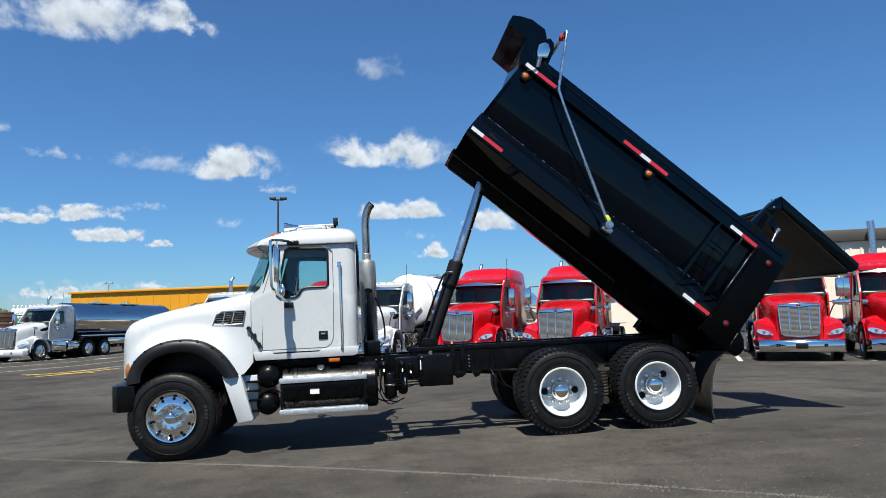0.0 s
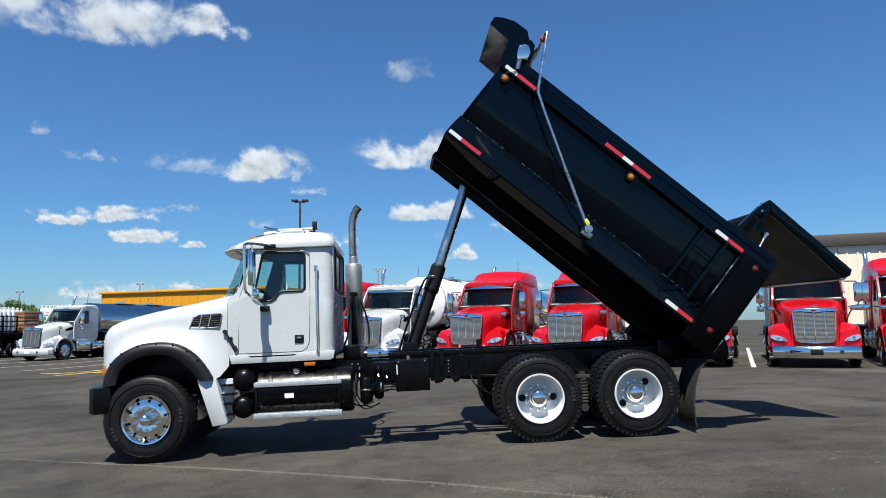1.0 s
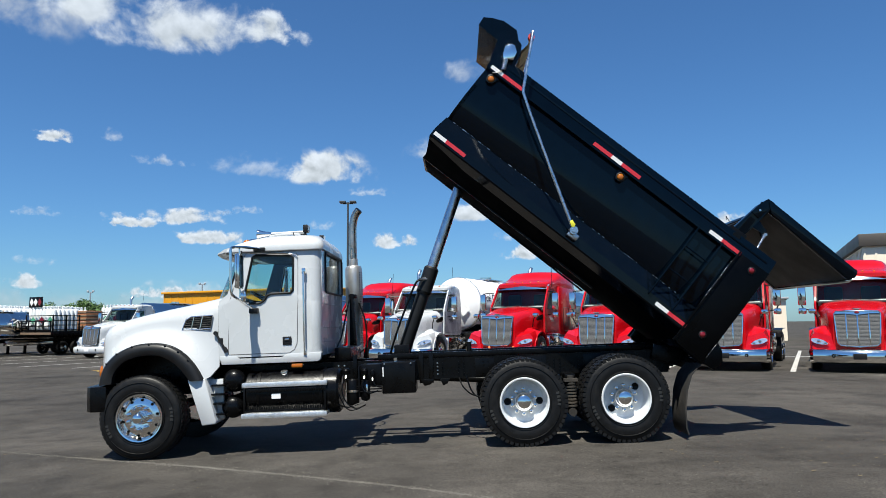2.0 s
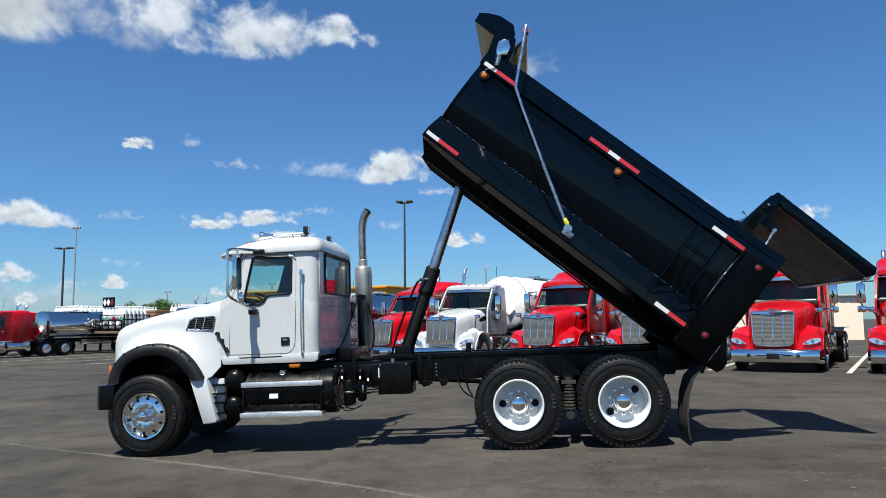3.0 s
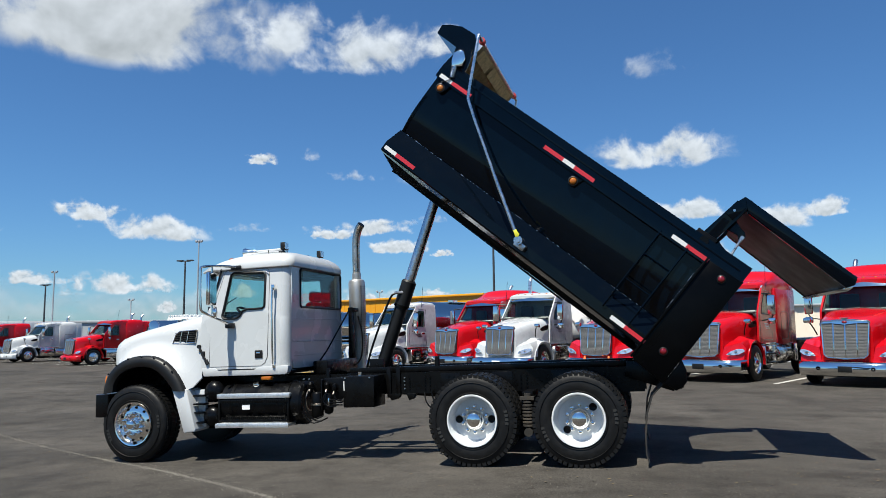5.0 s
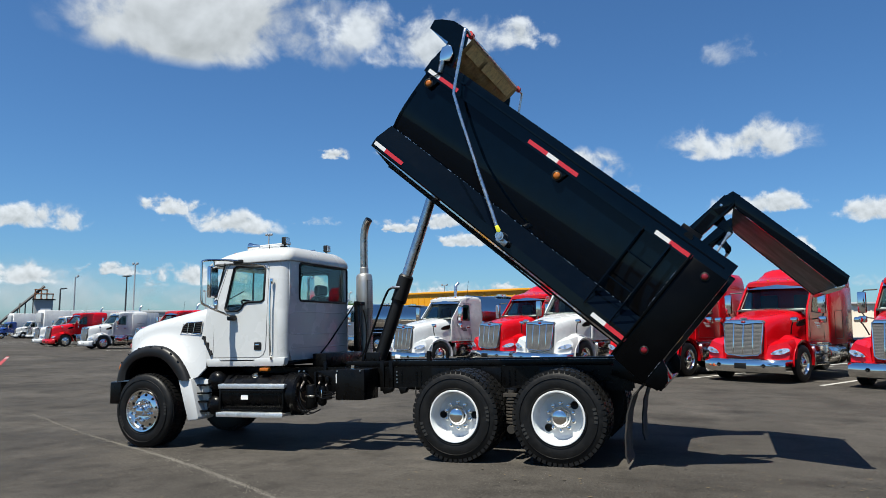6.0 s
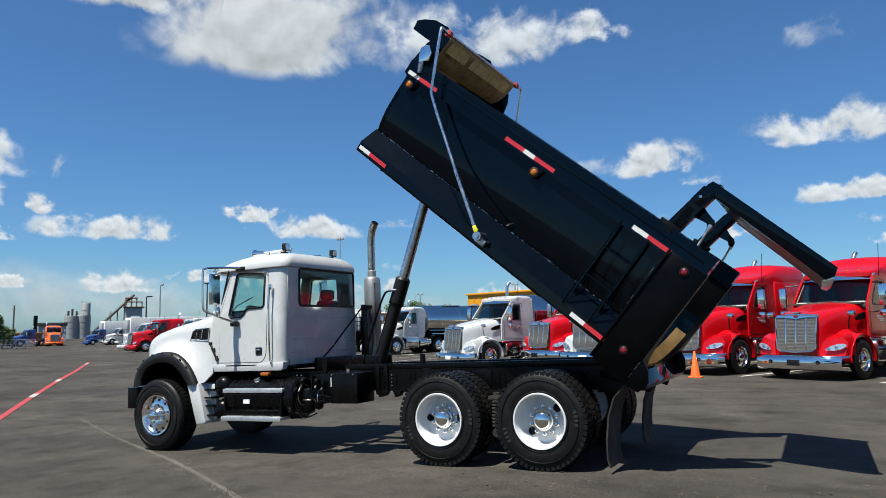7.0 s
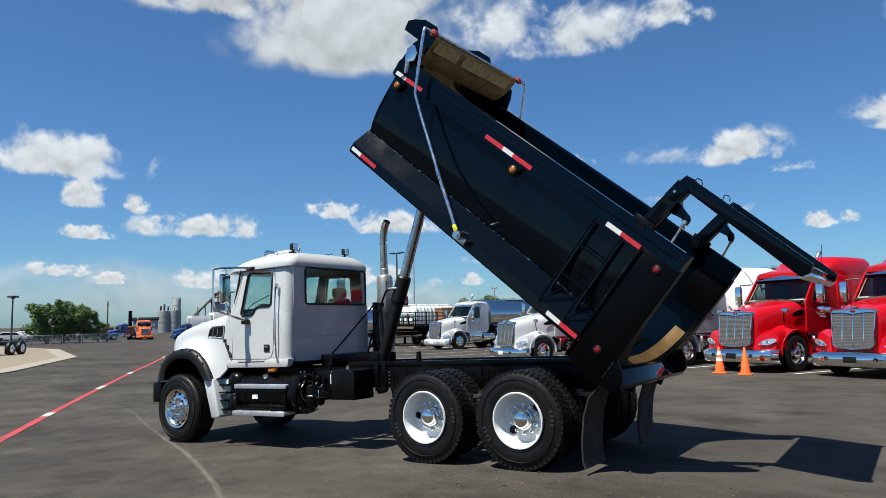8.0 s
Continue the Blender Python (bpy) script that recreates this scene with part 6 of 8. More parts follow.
PALE_CONCRETE = material("clean_concrete", (0.25, 0.225, 0.185), 0.85, var=0.12, scale=1.5, fine=30, bump=0.003, dirt=(0.20, 0.18, 0.15), dirt_amount=0.6, dirt_scale=0.8)
CONCRETE = material("tan_concrete", (0.19, 0.155, 0.115), 0.85, var=0.12, scale=0.8, fine=30, bump=0.003, dirt=(0.2, 0.18, 0.15), dirt_amount=0.5, dirt_scale=0.5)
LINE_WHITE = material("worn_white_line", (0.42, 0.41, 0.39), 0.8, var=0.15, scale=3, dirt=(0.1, 0.1, 0.1), dirt_amount=0.8, dirt_scale=2.5)
LINE_YELLOW = material("worn_yellow_line", (0.50, 0.33, 0.05), 0.8, var=0.15, scale=3, dirt=(0.1, 0.09, 0.07), dirt_amount=0.9, dirt_scale=2.0)
LINE_RED = material("worn_red_line", (0.33, 0.03, 0.04), 0.8, var=0.2, scale=3, dirt=(0.08, 0.045, 0.04), dirt_amount=1.0, dirt_scale=2.4)
POLE = material("dark_pole_paint", (0.035, 0.037, 0.04), 0.5, var=0.1)
POLE_GREY = material("galvanised_pole", (0.36, 0.37, 0.38), 0.5, metal=0.5, var=0.1)
CONE = material("orange_cone_plastic", (0.80, 0.13, 0.02), 0.5, var=0.06)
CYLINDER = material("white_gas_bottle", (0.66, 0.68, 0.68), 0.4, var=0.05, random=0.12)
GREEN = material("green_placard", (0.03, 0.22, 0.12), 0.5)
WOOD = material("weathered_deck_wood", (0.16, 0.11, 0.07), 0.8, var=0.3, scale=5, stretch=(1, 6, 1))
BARK = material("tree_bark", (0.11, 0.085, 0.06), 0.9, var=0.3, scale=4, bump=0.02)
LEAF = material("green_leaves", (0.062, 0.118, 0.024), 0.6, var=0.45, scale=0.7, fine=5)
SILO = material("grey_silo_steel", (0.30, 0.31, 0.31), 0.6, metal=0.3, var=0.12, scale=0.3)
BROWN = material("rust_brown_cladding", (0.30, 0.12, 0.05), 0.7, var=0.15)

red_unit = tractor(RED, True, "red tractor unit with sleeper and chrome grille")
for idx, shift in ((-1, 0.19), (0, 0.03), (2, 0.04), (3, -0.035), (5, 0.05)):
    copy_thing(red_unit, row_place(idx + shift, 1.6 if idx == 5 else 0.0, -6.0))
red_unit.matrix_world = row_place(1, 0.0, -6.0)
red_far = tractor(RED, True, "red tractor unit with sleeper and red bumper", True)
red_far.matrix_world = row_place(13.0, size=1.0)
copy_thing(red_far, row_place(17.85, size=1.0))
white_unit = tractor(WHITE, False, "white day-cab tractor unit with chrome grille")
copy_thing(white_unit, row_place(5.93, 0.0, -6.0))
white_unit.matrix_world = row_place(4)
white_day = tractor(WHITE, False, "white day-cab tractor unit with painted bumper", True)
DAY_CAB = pose(-18.2, 32.2, ground_z(-18.2, 32.2), 0, 0, -19)
white_day.matrix_world = DAY_CAB @ Matrix.Scale(1.13, 4)
white_far = tractor(WHITE, True, "white tractor unit with sleeper and painted bumper", True)
white_far.matrix_world = row_place(15.65, size=1.0)
copy_thing(white_far, row_place(19.35, 0.8, size=0.92))
red_day = tractor(RED, False, "red day-cab tractor unit standing further back", True)
red_day.matrix_world = row_place(14.0, 3.6, size=1.0)
orange_unit = tractor(ORANGE, True, "orange tractor unit with sleeper at the far end", True)
orange_unit.matrix_world = pose(-81.5, 51.9, ground_z(-81, 52), 0, 0, 60) @ Matrix.Scale(0.93, 4)
blue_unit = tractor(BLUE, False, "dark blue day-cab tractor unit at the far end", True)
copy_thing(blue_unit, pose(-80.0, 55.0, ground_z(-80, 55), 0, 0, -12) @ Matrix.Scale(0.74, 4))
blue_unit.matrix_world = pose(-86.3, 48.7, ground_z(-86, 49), 0, 0, -12) @ Matrix.Scale(0.78, 4)
white_work = tractor(WHITE, False, "white day-cab truck at the far end of the yard", True)
copy_thing(white_work, pose(-76.3, 57.4, ground_z(-76, 57), 0, 0, -8) @ Matrix.Scale(0.80, 4))
white_work.matrix_world = pose(-79.0, 57.2, ground_z(-79, 57), 0, 0, -16) @ Matrix.Scale(0.80, 4)



def legs_and_axles(t, y_legs, y_axles, wide=0.92):
    for s in (-1, 1):
        part("landing_leg", box(B(), s * 0.7 - 0.06, s * 0.7 + 0.06, y_legs - 0.06, y_legs + 0.06, 0.0, 1.1, 0.01), CHASSIS, t)
        part("leg_foot", box(B(), s * 0.7 - 0.14, s * 0.7 + 0.14, y_legs - 0.12, y_legs + 0.12, 0.0, 0.03), CHASSIS, t)
        part("chassis_rail", box(B(), s * 0.5 - 0.06, s * 0.5 + 0.06, y_legs - 0.6, y_axles[-1] + 0.8, 0.95, 1.2, 0.01), CHASSIS, t)
        for y in y_axles:
            truck_wheel(t, s * 1.22, y)
    for y in y_axles:
        part("axle", rod(B(), (-1.0, y, 0.51), (1.0, y, 0.51), 0.07), CHASSIS, t)
        part("axle_hanger", box(B(), -0.55, 0.55, y - 0.1, y + 0.1, 0.5, 1.0), CHASSIS, t)


def tank_trailer(mat, label, words=False, length=9.5, r=1.08, zc=2.22):
    t = thing("tank_trailer", Matrix(), label, "trailer", "tank trailers")
    bm = B()
    lathe(bm, [(0.02, -0.22), (r * 0.5, -0.19), (r * 0.85, -0.10), (r * 0.98, -0.02), (r, 0.03), (r, length), (r * 0.9, length + 0.12), (0.02, length + 0.2)], (0, 0, zc), (0, 1, 0), 48)
    tank = part("tank", bm, mat, t, "long rounded tank")
    for y in (0.06, length * 0.33, length * 0.66, length - 0.06):
        part("tank_band", lathe(B(), [(r + 0.002, -0.03), (r + 0.014, 0.0), (r + 0.002, 0.03)], (0, y, zc), (0, 1, 0), 48), ALLOY, tank)
    for y in (length * 0.3, length * 0.6):
        hat = B()
        rod(hat, (0, y, zc + r - 0.05), (0, y, zc + r + 0.14), 0.25, seg=20), box(hat, -0.45, 0.45, y - 0.9, y + 0.9, zc + r - 0.02, zc + r + 0.03, 0.01)
        part("hatch", hat, ALLOY, tank)
    part("side_rail", box(B(), r * 0.80, r * 0.92, 0.4, length - 0.3, zc - 0.95, zc - 0.86, 0.01), ALLOY, tank)
    legs_and_axles(t, 2.2, (length - 2.0, length - 0.75))
    part("cradle", box(B(), -0.7, 0.7, 0.3, length - 0.2, 1.15, 1.42, 0.02), CHASSIS, t)
    part("side_guard", box(B(), 0.9, 1.15, 2.6, length - 2.9, 0.75, 1.15, 0.02), ALLOY, t)
    # hazard diamond on the head
    dm = B()
    slab(dm, [(0.42, -0.24, zc - 0.50), (0.70, -0.22, zc - 0.22), (0.42, -0.24, zc + 0.06), (0.14, -0.25, zc - 0.22)], (0, -0.01, 0))
    part("placard", dm, LABEL_WHITE, tank, "white diamond placard")
    if words:
        cu = bpy.data.curves.new("lettering", "FONT")
        cu.body, cu.size, cu.extrude = "Fuel Only", 0.42, 0.004
        ob = new("lettering", cu)
        me = bpy.data.meshes.new_from_object(ob)
        bpy.data.objects.remove(ob)
        for v in me.vertices:
            a = 0.12 + v.co.y / (r + 0.006)
            v.co = Vector(((r + 0.006 + v.co.z) * math.cos(a), 0.35 + v.co.x, zc + (r + 0.006 + v.co.z) * math.sin(a)))
        me.materials.append(CHASSIS)
        word = new("lettering", me)
        word.parent = tank
        word["label"] = "black words Fuel Only"
        bars = B()
        for k in range(6):
            a = 0.30 - 0.13 * k
            box(bars, r + 0.004, r + 0.012, 2.75, 2.85, zc + r * math.sin(a) - 0.05, zc + r * math.sin(a) + 0.05)
            for v in bars.verts[-8:]:
                v.co.x -= r * (1 - math.cos(a))
        part("label_bar", bars, RED_LENS, tank)
    return t


tk = tank_trailer(TANK_WHITE, "white tank trailer with black lettering on its side", True)
tk.matrix_world = row_place(4, 4.8, -6.0)
tk = tank_trailer(TANK, "polished steel tank trailer behind a white tractor")
for idx, back, size in ((6, 4.5, 0.95), (5, 7.8, 0.95), (3, 6.4, 0.95), (13.3, 6.4, 0.90)):
    copy_thing(tk, row_place(idx, back, size=size))
copy_thing(tk, pose(-23.0, 53.0, ground_z(-23, 53), 0, 0, -20) @ Matrix.Scale(0.95, 4))
tk.matrix_world = DAY_CAB @ pose(0, 4.6, 0) @ Matrix.Scale(1.05, 4)


def flatbed(label):
    t = thing("flatbed_trailer", Matrix(), label, "trailer", "flatbed trailers")
    part("deck", box(B(), -1.25, 1.25, 0, 11.5, 1.22, 1.38, 0.01), WOOD, t, "dark wooden deck")
    for s in (-1, 1):
        part("side_rail", box(B(), s * 1.27 - 0.03, s * 1.27 + 0.03, 0, 11.5, 1.18, 1.42, 0.008), CHASSIS, t)
    legs_and_axles(t, 2.2, (9.4, 10.7))
    head = B()
    for x in (-1.2, -0.6, 0, 0.6, 1.2):
        box(head, x - 0.03, x + 0.03, -0.02, 0.04, 1.38, 2.05)
    for z in (1.45, 1.72, 2.0):
        box(head, -1.22, 1.22, -0.03, 0.01, z - 0.03, z + 0.03)
    part("headboard", head, CHASSIS, t, "black slatted headboard")
    return t


def bottle_rack(label):
    t = thing("bottle_rack", Matrix(), label, "gas rack", "racks of gas bottles")
    fr = B()
    for x in (-1.1, 1.1):
        for y in (0, 0.9, 1.8):
            box(fr, x - 0.03, x + 0.03, y - 0.03, y + 0.03, 0, 1.0)
        for z in (0.12, 0.4, 0.68, 0.95):
            box(fr, x - 0.02, x + 0.02, 0, 1.8, z - 0.025, z + 0.025)
    for y in (0, 1.8):
        for z in (0.12, 0.4, 0.68, 0.95):
            box(fr, -1.1, 1.1, y - 0.02, y + 0.02, z - 0.025, z + 0.025)
    box(fr, -1.12, 1.12, -0.02, 1.82, 0.0, 0.05)
    part("rack_frame", fr, CHASSIS, t, "black steel rack")
    bottle = None
    for i in range(8):
        for j in range(6):
            x, y = -0.94 + 0.27 * i, 0.18 + 0.29 * j
            if bottle is None:
                bottle = lathe(B(), [(0.02, 0.0), (0.11, 0.01), (0.115, 0.05), (0.115, 1.18), (0.09, 1.27), (0.045, 1.31), (0.05, 1.33), (0.05, 1.44), (0.02, 1.46)], (0, 0, 0.05), (0, 0, 1), 12)
                ob = part("gas_bottle", bottle, CYLINDER, t, "white gas bottle")
                mesh = ob.data
                ob.location = (x, y, 0)
            else:
                ob = new("gas_bottle", mesh)
                ob.parent, ob.location = t, (x, y, 0)
    rnd = random.Random(2)
    for k, x in enumerate((-0.85, -0.5, -0.15, 0.2, 0.55, 0.9)):
        z = 0.42 + 0.28 * (k % 2)
        bm = slab(B(), [(x - 0.2, -0.04, z), (x, -0.04, z - 0.2), (x + 0.2, -0.04, z), (x, -0.04, z + 0.2)], (0, -0.008, 0))
        part("placard", bm, (LABEL_WHITE, GREEN, LABEL_WHITE, RED_LENS, LABEL_WHITE, GREEN)[k], t)
    return t


fb = flatbed("black flatbed trailer with wooden deck")
BED_A = pose(-24.1, 36.8, ground_z(-24.1, 36.8), 0, 0, -21) @ Matrix.Scale(1.15, 4)
BED_B = pose(-29.6, 39.4, ground_z(-29.6, 39.4), 0, 0, -21) @ Matrix.Scale(1.12, 4)
fb.matrix_world = BED_A
copy_thing(fb, BED_B)
rack = bottle_rack("black steel rack full of white gas bottles on a flatbed")
m1 = BED_A @ pose(0, 0.25, 1.385)
rack.matrix_world = m1
for base, back in ((BED_A, 5.6), (BED_A, 7.9), (BED_B, 0.25), (BED_B, 2.6), (BED_B, 5.0)):
    copy_thing(rack, base @ pose(0, back, 1.385))
sign = thing("placard_sign", m1 @ pose(-0.5, 0.1, 1.45), "black-framed sign with four hazard diamonds on a gas rack", "sign")
part("sign_frame", box(B(), -0.55, 0.55, -0.02, 0.02, 0.0, 0.62, 0.01), CHASSIS, sign)
for k, x in enumerate((-0.33, 0.0, 0.33)):
    part("placard", slab(B(), [(x - 0.16, -0.025, 0.31), (x, -0.025, 0.08), (x + 0.16, -0.025, 0.31), (x, -0.025, 0.54)], (0, -0.006, 0)), LABEL_WHITE if k < 2 else RED_LENS, sign)
crate = thing("stacked_crates", m1 @ pose(0, 2.2, 0), "brown wooden crates stacked on a flatbed", "crate")
for k in range(6):
    x, z = -0.8 + 0.8 * (k % 3), 0.65 * (k // 3)
    ob = part("crate", box(B(), x - 0.38, x + 0.38, 0, 1.2, z, z + 0.62, 0.01), BROWN, crate)
    for q in (0.10, 0.31, 0.52):
        part("batten", box(B(), x - 0.40, x + 0.40, -0.02, 1.22, z + q - 0.05, z + q + 0.05, 0.005), WOOD, ob)


def box_trailer(label, length=13.0):
    t = thing("box_trailer", Matrix(), label, "trailer", "box trailers")
    part("body", box(B(), -1.28, 1.28, 0, length, 1.15, 4.0, 0.04), TRAILER_WHITE, t, "white box body")
    ribs = B()
    for i in range(int(length / 0.6)):
        for s in (-1, 1):
            box(ribs, s * 1.285 - 0.012, s * 1.285 + 0.012, 0.3 + 0.6 * i, 0.34 + 0.6 * i, 1.3, 3.9)
    part("panel_rib", ribs, TRAILER_WHITE, t)
    part("bottom_rail", box(B(), -1.30, 1.30, 0, length, 1.05, 1.2, 0.01), CHASSIS, t)
    part("fridge_unit", box(B(), -0.9, 0.9, -0.35, 0.0, 2.3, 3.7, 0.08), GREY_WALL, t)
    legs_and_axles(t, 2.5, (length - 2.6, length - 1.3))
    return t


bx = box_trailer("white box trailer with ribbed sides")
far_place = lambda az, dist, yaw, size: pose(9.0 + dist * math.sin(radians(az)), -9.2 + dist * math.cos(radians(az)), -0.25, 0, 0, yaw) @ Matrix.Scale(size, 4)
copy_thing(bx, far_place(-49.6, 110, -21, 0.93)), copy_thing(bx, far_place(-53.0, 126, -21, 0.9))
bx.matrix_world = far_place(-51.3, 106, -21, 0.95)


# ---- buildings and the distance ----
def metal_building(name, p0, p1, depth, height, wall, roof, label, kind_label, rib=0.9, band=0.5):
    """A long metal shed whose front runs from p0 to p1 on the ground."""
    a, b = Vector((*p0, 0)), Vector((*p1, 0))
    d = b - a
    t = thing(name, Matrix.Translation((a.x, a.y, ground_z(a.x, a.y) - 0.3)) @ Matrix.Rotation(math.atan2(d.y, d.x), 4, "Z"), label, "building")
    n = d.length
    part("wall", box(B(), 0, n, 0, depth, 0, height), wall, t, kind_label)
    ribs = B()
    for i in range(int(n / rib)):
        box(ribs, i * rib, i * rib + 0.12, -0.04, 0.0, 0, height - 0.1)
    for i in range(int(depth / rib)):
        box(ribs, n, n + 0.04, i * rib, i * rib + 0.12, 0, height - 0.1), box(ribs, -0.04, 0, i * rib, i * rib + 0.12, 0, height - 0.1)
    part("cladding_rib", ribs, wall, t)
    part("roof_edge", box(B(), -0.25, n + 0.25, -0.25, depth + 0.25, height, height + band, 0.03), roof, t, "metal roof edge")
    return t


metal_building("warehouse", (-33.4, 80.0), (-10.8, 69.9), 30, 6.3, YELLOW_WALL, YELLOW_WALL, "long yellow metal warehouse behind the parked trucks", "yellow ribbed wall", 1.2, 0.25)
metal_building("workshop_building", (28.9, 32.83), (75, 14), 25, 6.25, BEIGE_WALL, DARK_ROOF, "beige metal workshop with a dark roof edge", "beige ribbed wall", 0.6, 0.75)
metal_building("storage_shed", (12.5, 51.7), (29.5, 44.9), 8, 3.5, BEIGE_WALL, GREY_WALL, "low beige metal storage shed behind the parked trucks", "beige ribbed wall", 0.6, 0.15)
gb = metal_building("storage_building", (-103.5, 90), (-45, 108), 20, 4.4, GREY_WALL, GREY_WALL, "long low grey metal building in the distance", "grey ribbed wall", 1.5, 0.4)
pipe = thing("roof_flue", pose(33.5, 30.5, 0), "galvanised flue pipe on the workshop", "pipe")
part("flue", tube(B(), [(0, -0.4, 5.0), (0, -0.4, 6.9), (0, -0.35, 7.3)], 0.22, 12), STEEL, pipe)


def light_pole(x, y, top, label, mat, heads, wide=1.0):
    z0 = ground_z(x, y)
    t = thing("light_pole", pose(x, y, z0), label, "street lamp", "yard light poles")
    h = top - z0
    part("pole", rod(B(), (0, 0, 0), (0, 0, h - 0.15), 0.17 * wide ** 0.8, 0.11 * wide ** 0.8, 10), mat, t)
    part("base", rod(B(), (0, 0, 0), (0, 0, 0.6), 0.35, 0.35, 12), CONCRETE, t)
    part("arm", box(B(), min(*heads, 0.0) * wide, max(*heads, 0.0) * wide, -0.06, 0.06, h - 0.30, h - 0.18), mat, t)
    for k in heads:
        bm, k = B(), k * wide
        if mat is POLE:
            box(bm, k - 0.42 * wide, k + 0.42 * wide, -0.3, 0.3, h - 0.22, h - 0.05, 0.03)
        else:
            box(bm, k - 0.20 * wide, k + 0.20 * wide, -0.15 * wide, 0.18 * wide, h - 0.22 * wide, h + 0.14 * wide, 0.06 * wide)
        part("lamp_head", bm, mat, t)
    return t


def at_az(cam_xy, az, dist):
    return cam_xy[0] + dist * math.sin(radians(az)), cam_xy[1] + dist * math.cos(radians(az))


E3 = (5.7, -10.4)
light_pole(-4.7, 47.1, 11.95, "dark twin-head yard light pole", POLE, (-0.7, 0.7), 0.6)
MASTS = (
    (5.7, -35.2, 104, 12.1, POLE, (-0.8, 0.8)), (5.7, -34.4, 135, 18.6, POLE_GREY, (-0.55, 0.0, 0.55)), (6.7, -44.45, 150, 13.6, POLE_GREY, (-0.5, 0.5)), (6.7, -44.95, 140, 10.6, POLE, (-0.5, 0.5)),
    (8.8, -48.9, 150, 10.7, POLE_GREY, (0.6,)), (8.8, -49.8, 140, 8.0, POLE, (0.8,)), (5.7, -28.1, 150, 8.6, POLE_GREY, (-0.5, 0.5)), (5.7, -39.1, 150, 8.6, POLE_GREY, (-0.5, 0.5)),
    (2.5, -19.3, 150, 10.4, POLE_GREY, (-0.55, 0.55)), (10.4, -64.1, 70, 4.6, POLE, (-0.45, 0.45)), (2.5, 11.0, 75, 7.2, POLE_GREY, (-0.8, 0.8)), (10.4, -7.5, 70, 7.2, POLE_GREY, (-0.5, 0.5)))
for ex, az, dist, top, mat, heads in MASTS:
    x, y = at_az((ex, -10.0), az, dist)
    light_pole(x, y, top, "dark yard light pole" if mat is POLE else "tall grey floodlight mast", mat, heads, 0.45 if dist <= 75 else 1.0)
for az, dist, h in ((-59.2, 105, 5.3), (-43.0, 150, 4.9), (-40.5, 150, 4.8), (-37.0, 160, 4.6), (-53.0, 150, 5.6)):
    x, y = at_az((10.4, -8.6) if az < -50 else E3, az, dist)
    t = thing("utility_pole", pose(x, y, ground_z(x, y)), "brown wooden utility pole", "pole", "utility poles")
    part("pole", rod(B(), (0, 0, 0), (0, 0, h), 0.12, 0.08, 8), BARK, t)
    part("crossarm", box(B(), -0.35, 0.35, -0.05, 0.05, h - 0.5, h - 0.42), BARK, t)


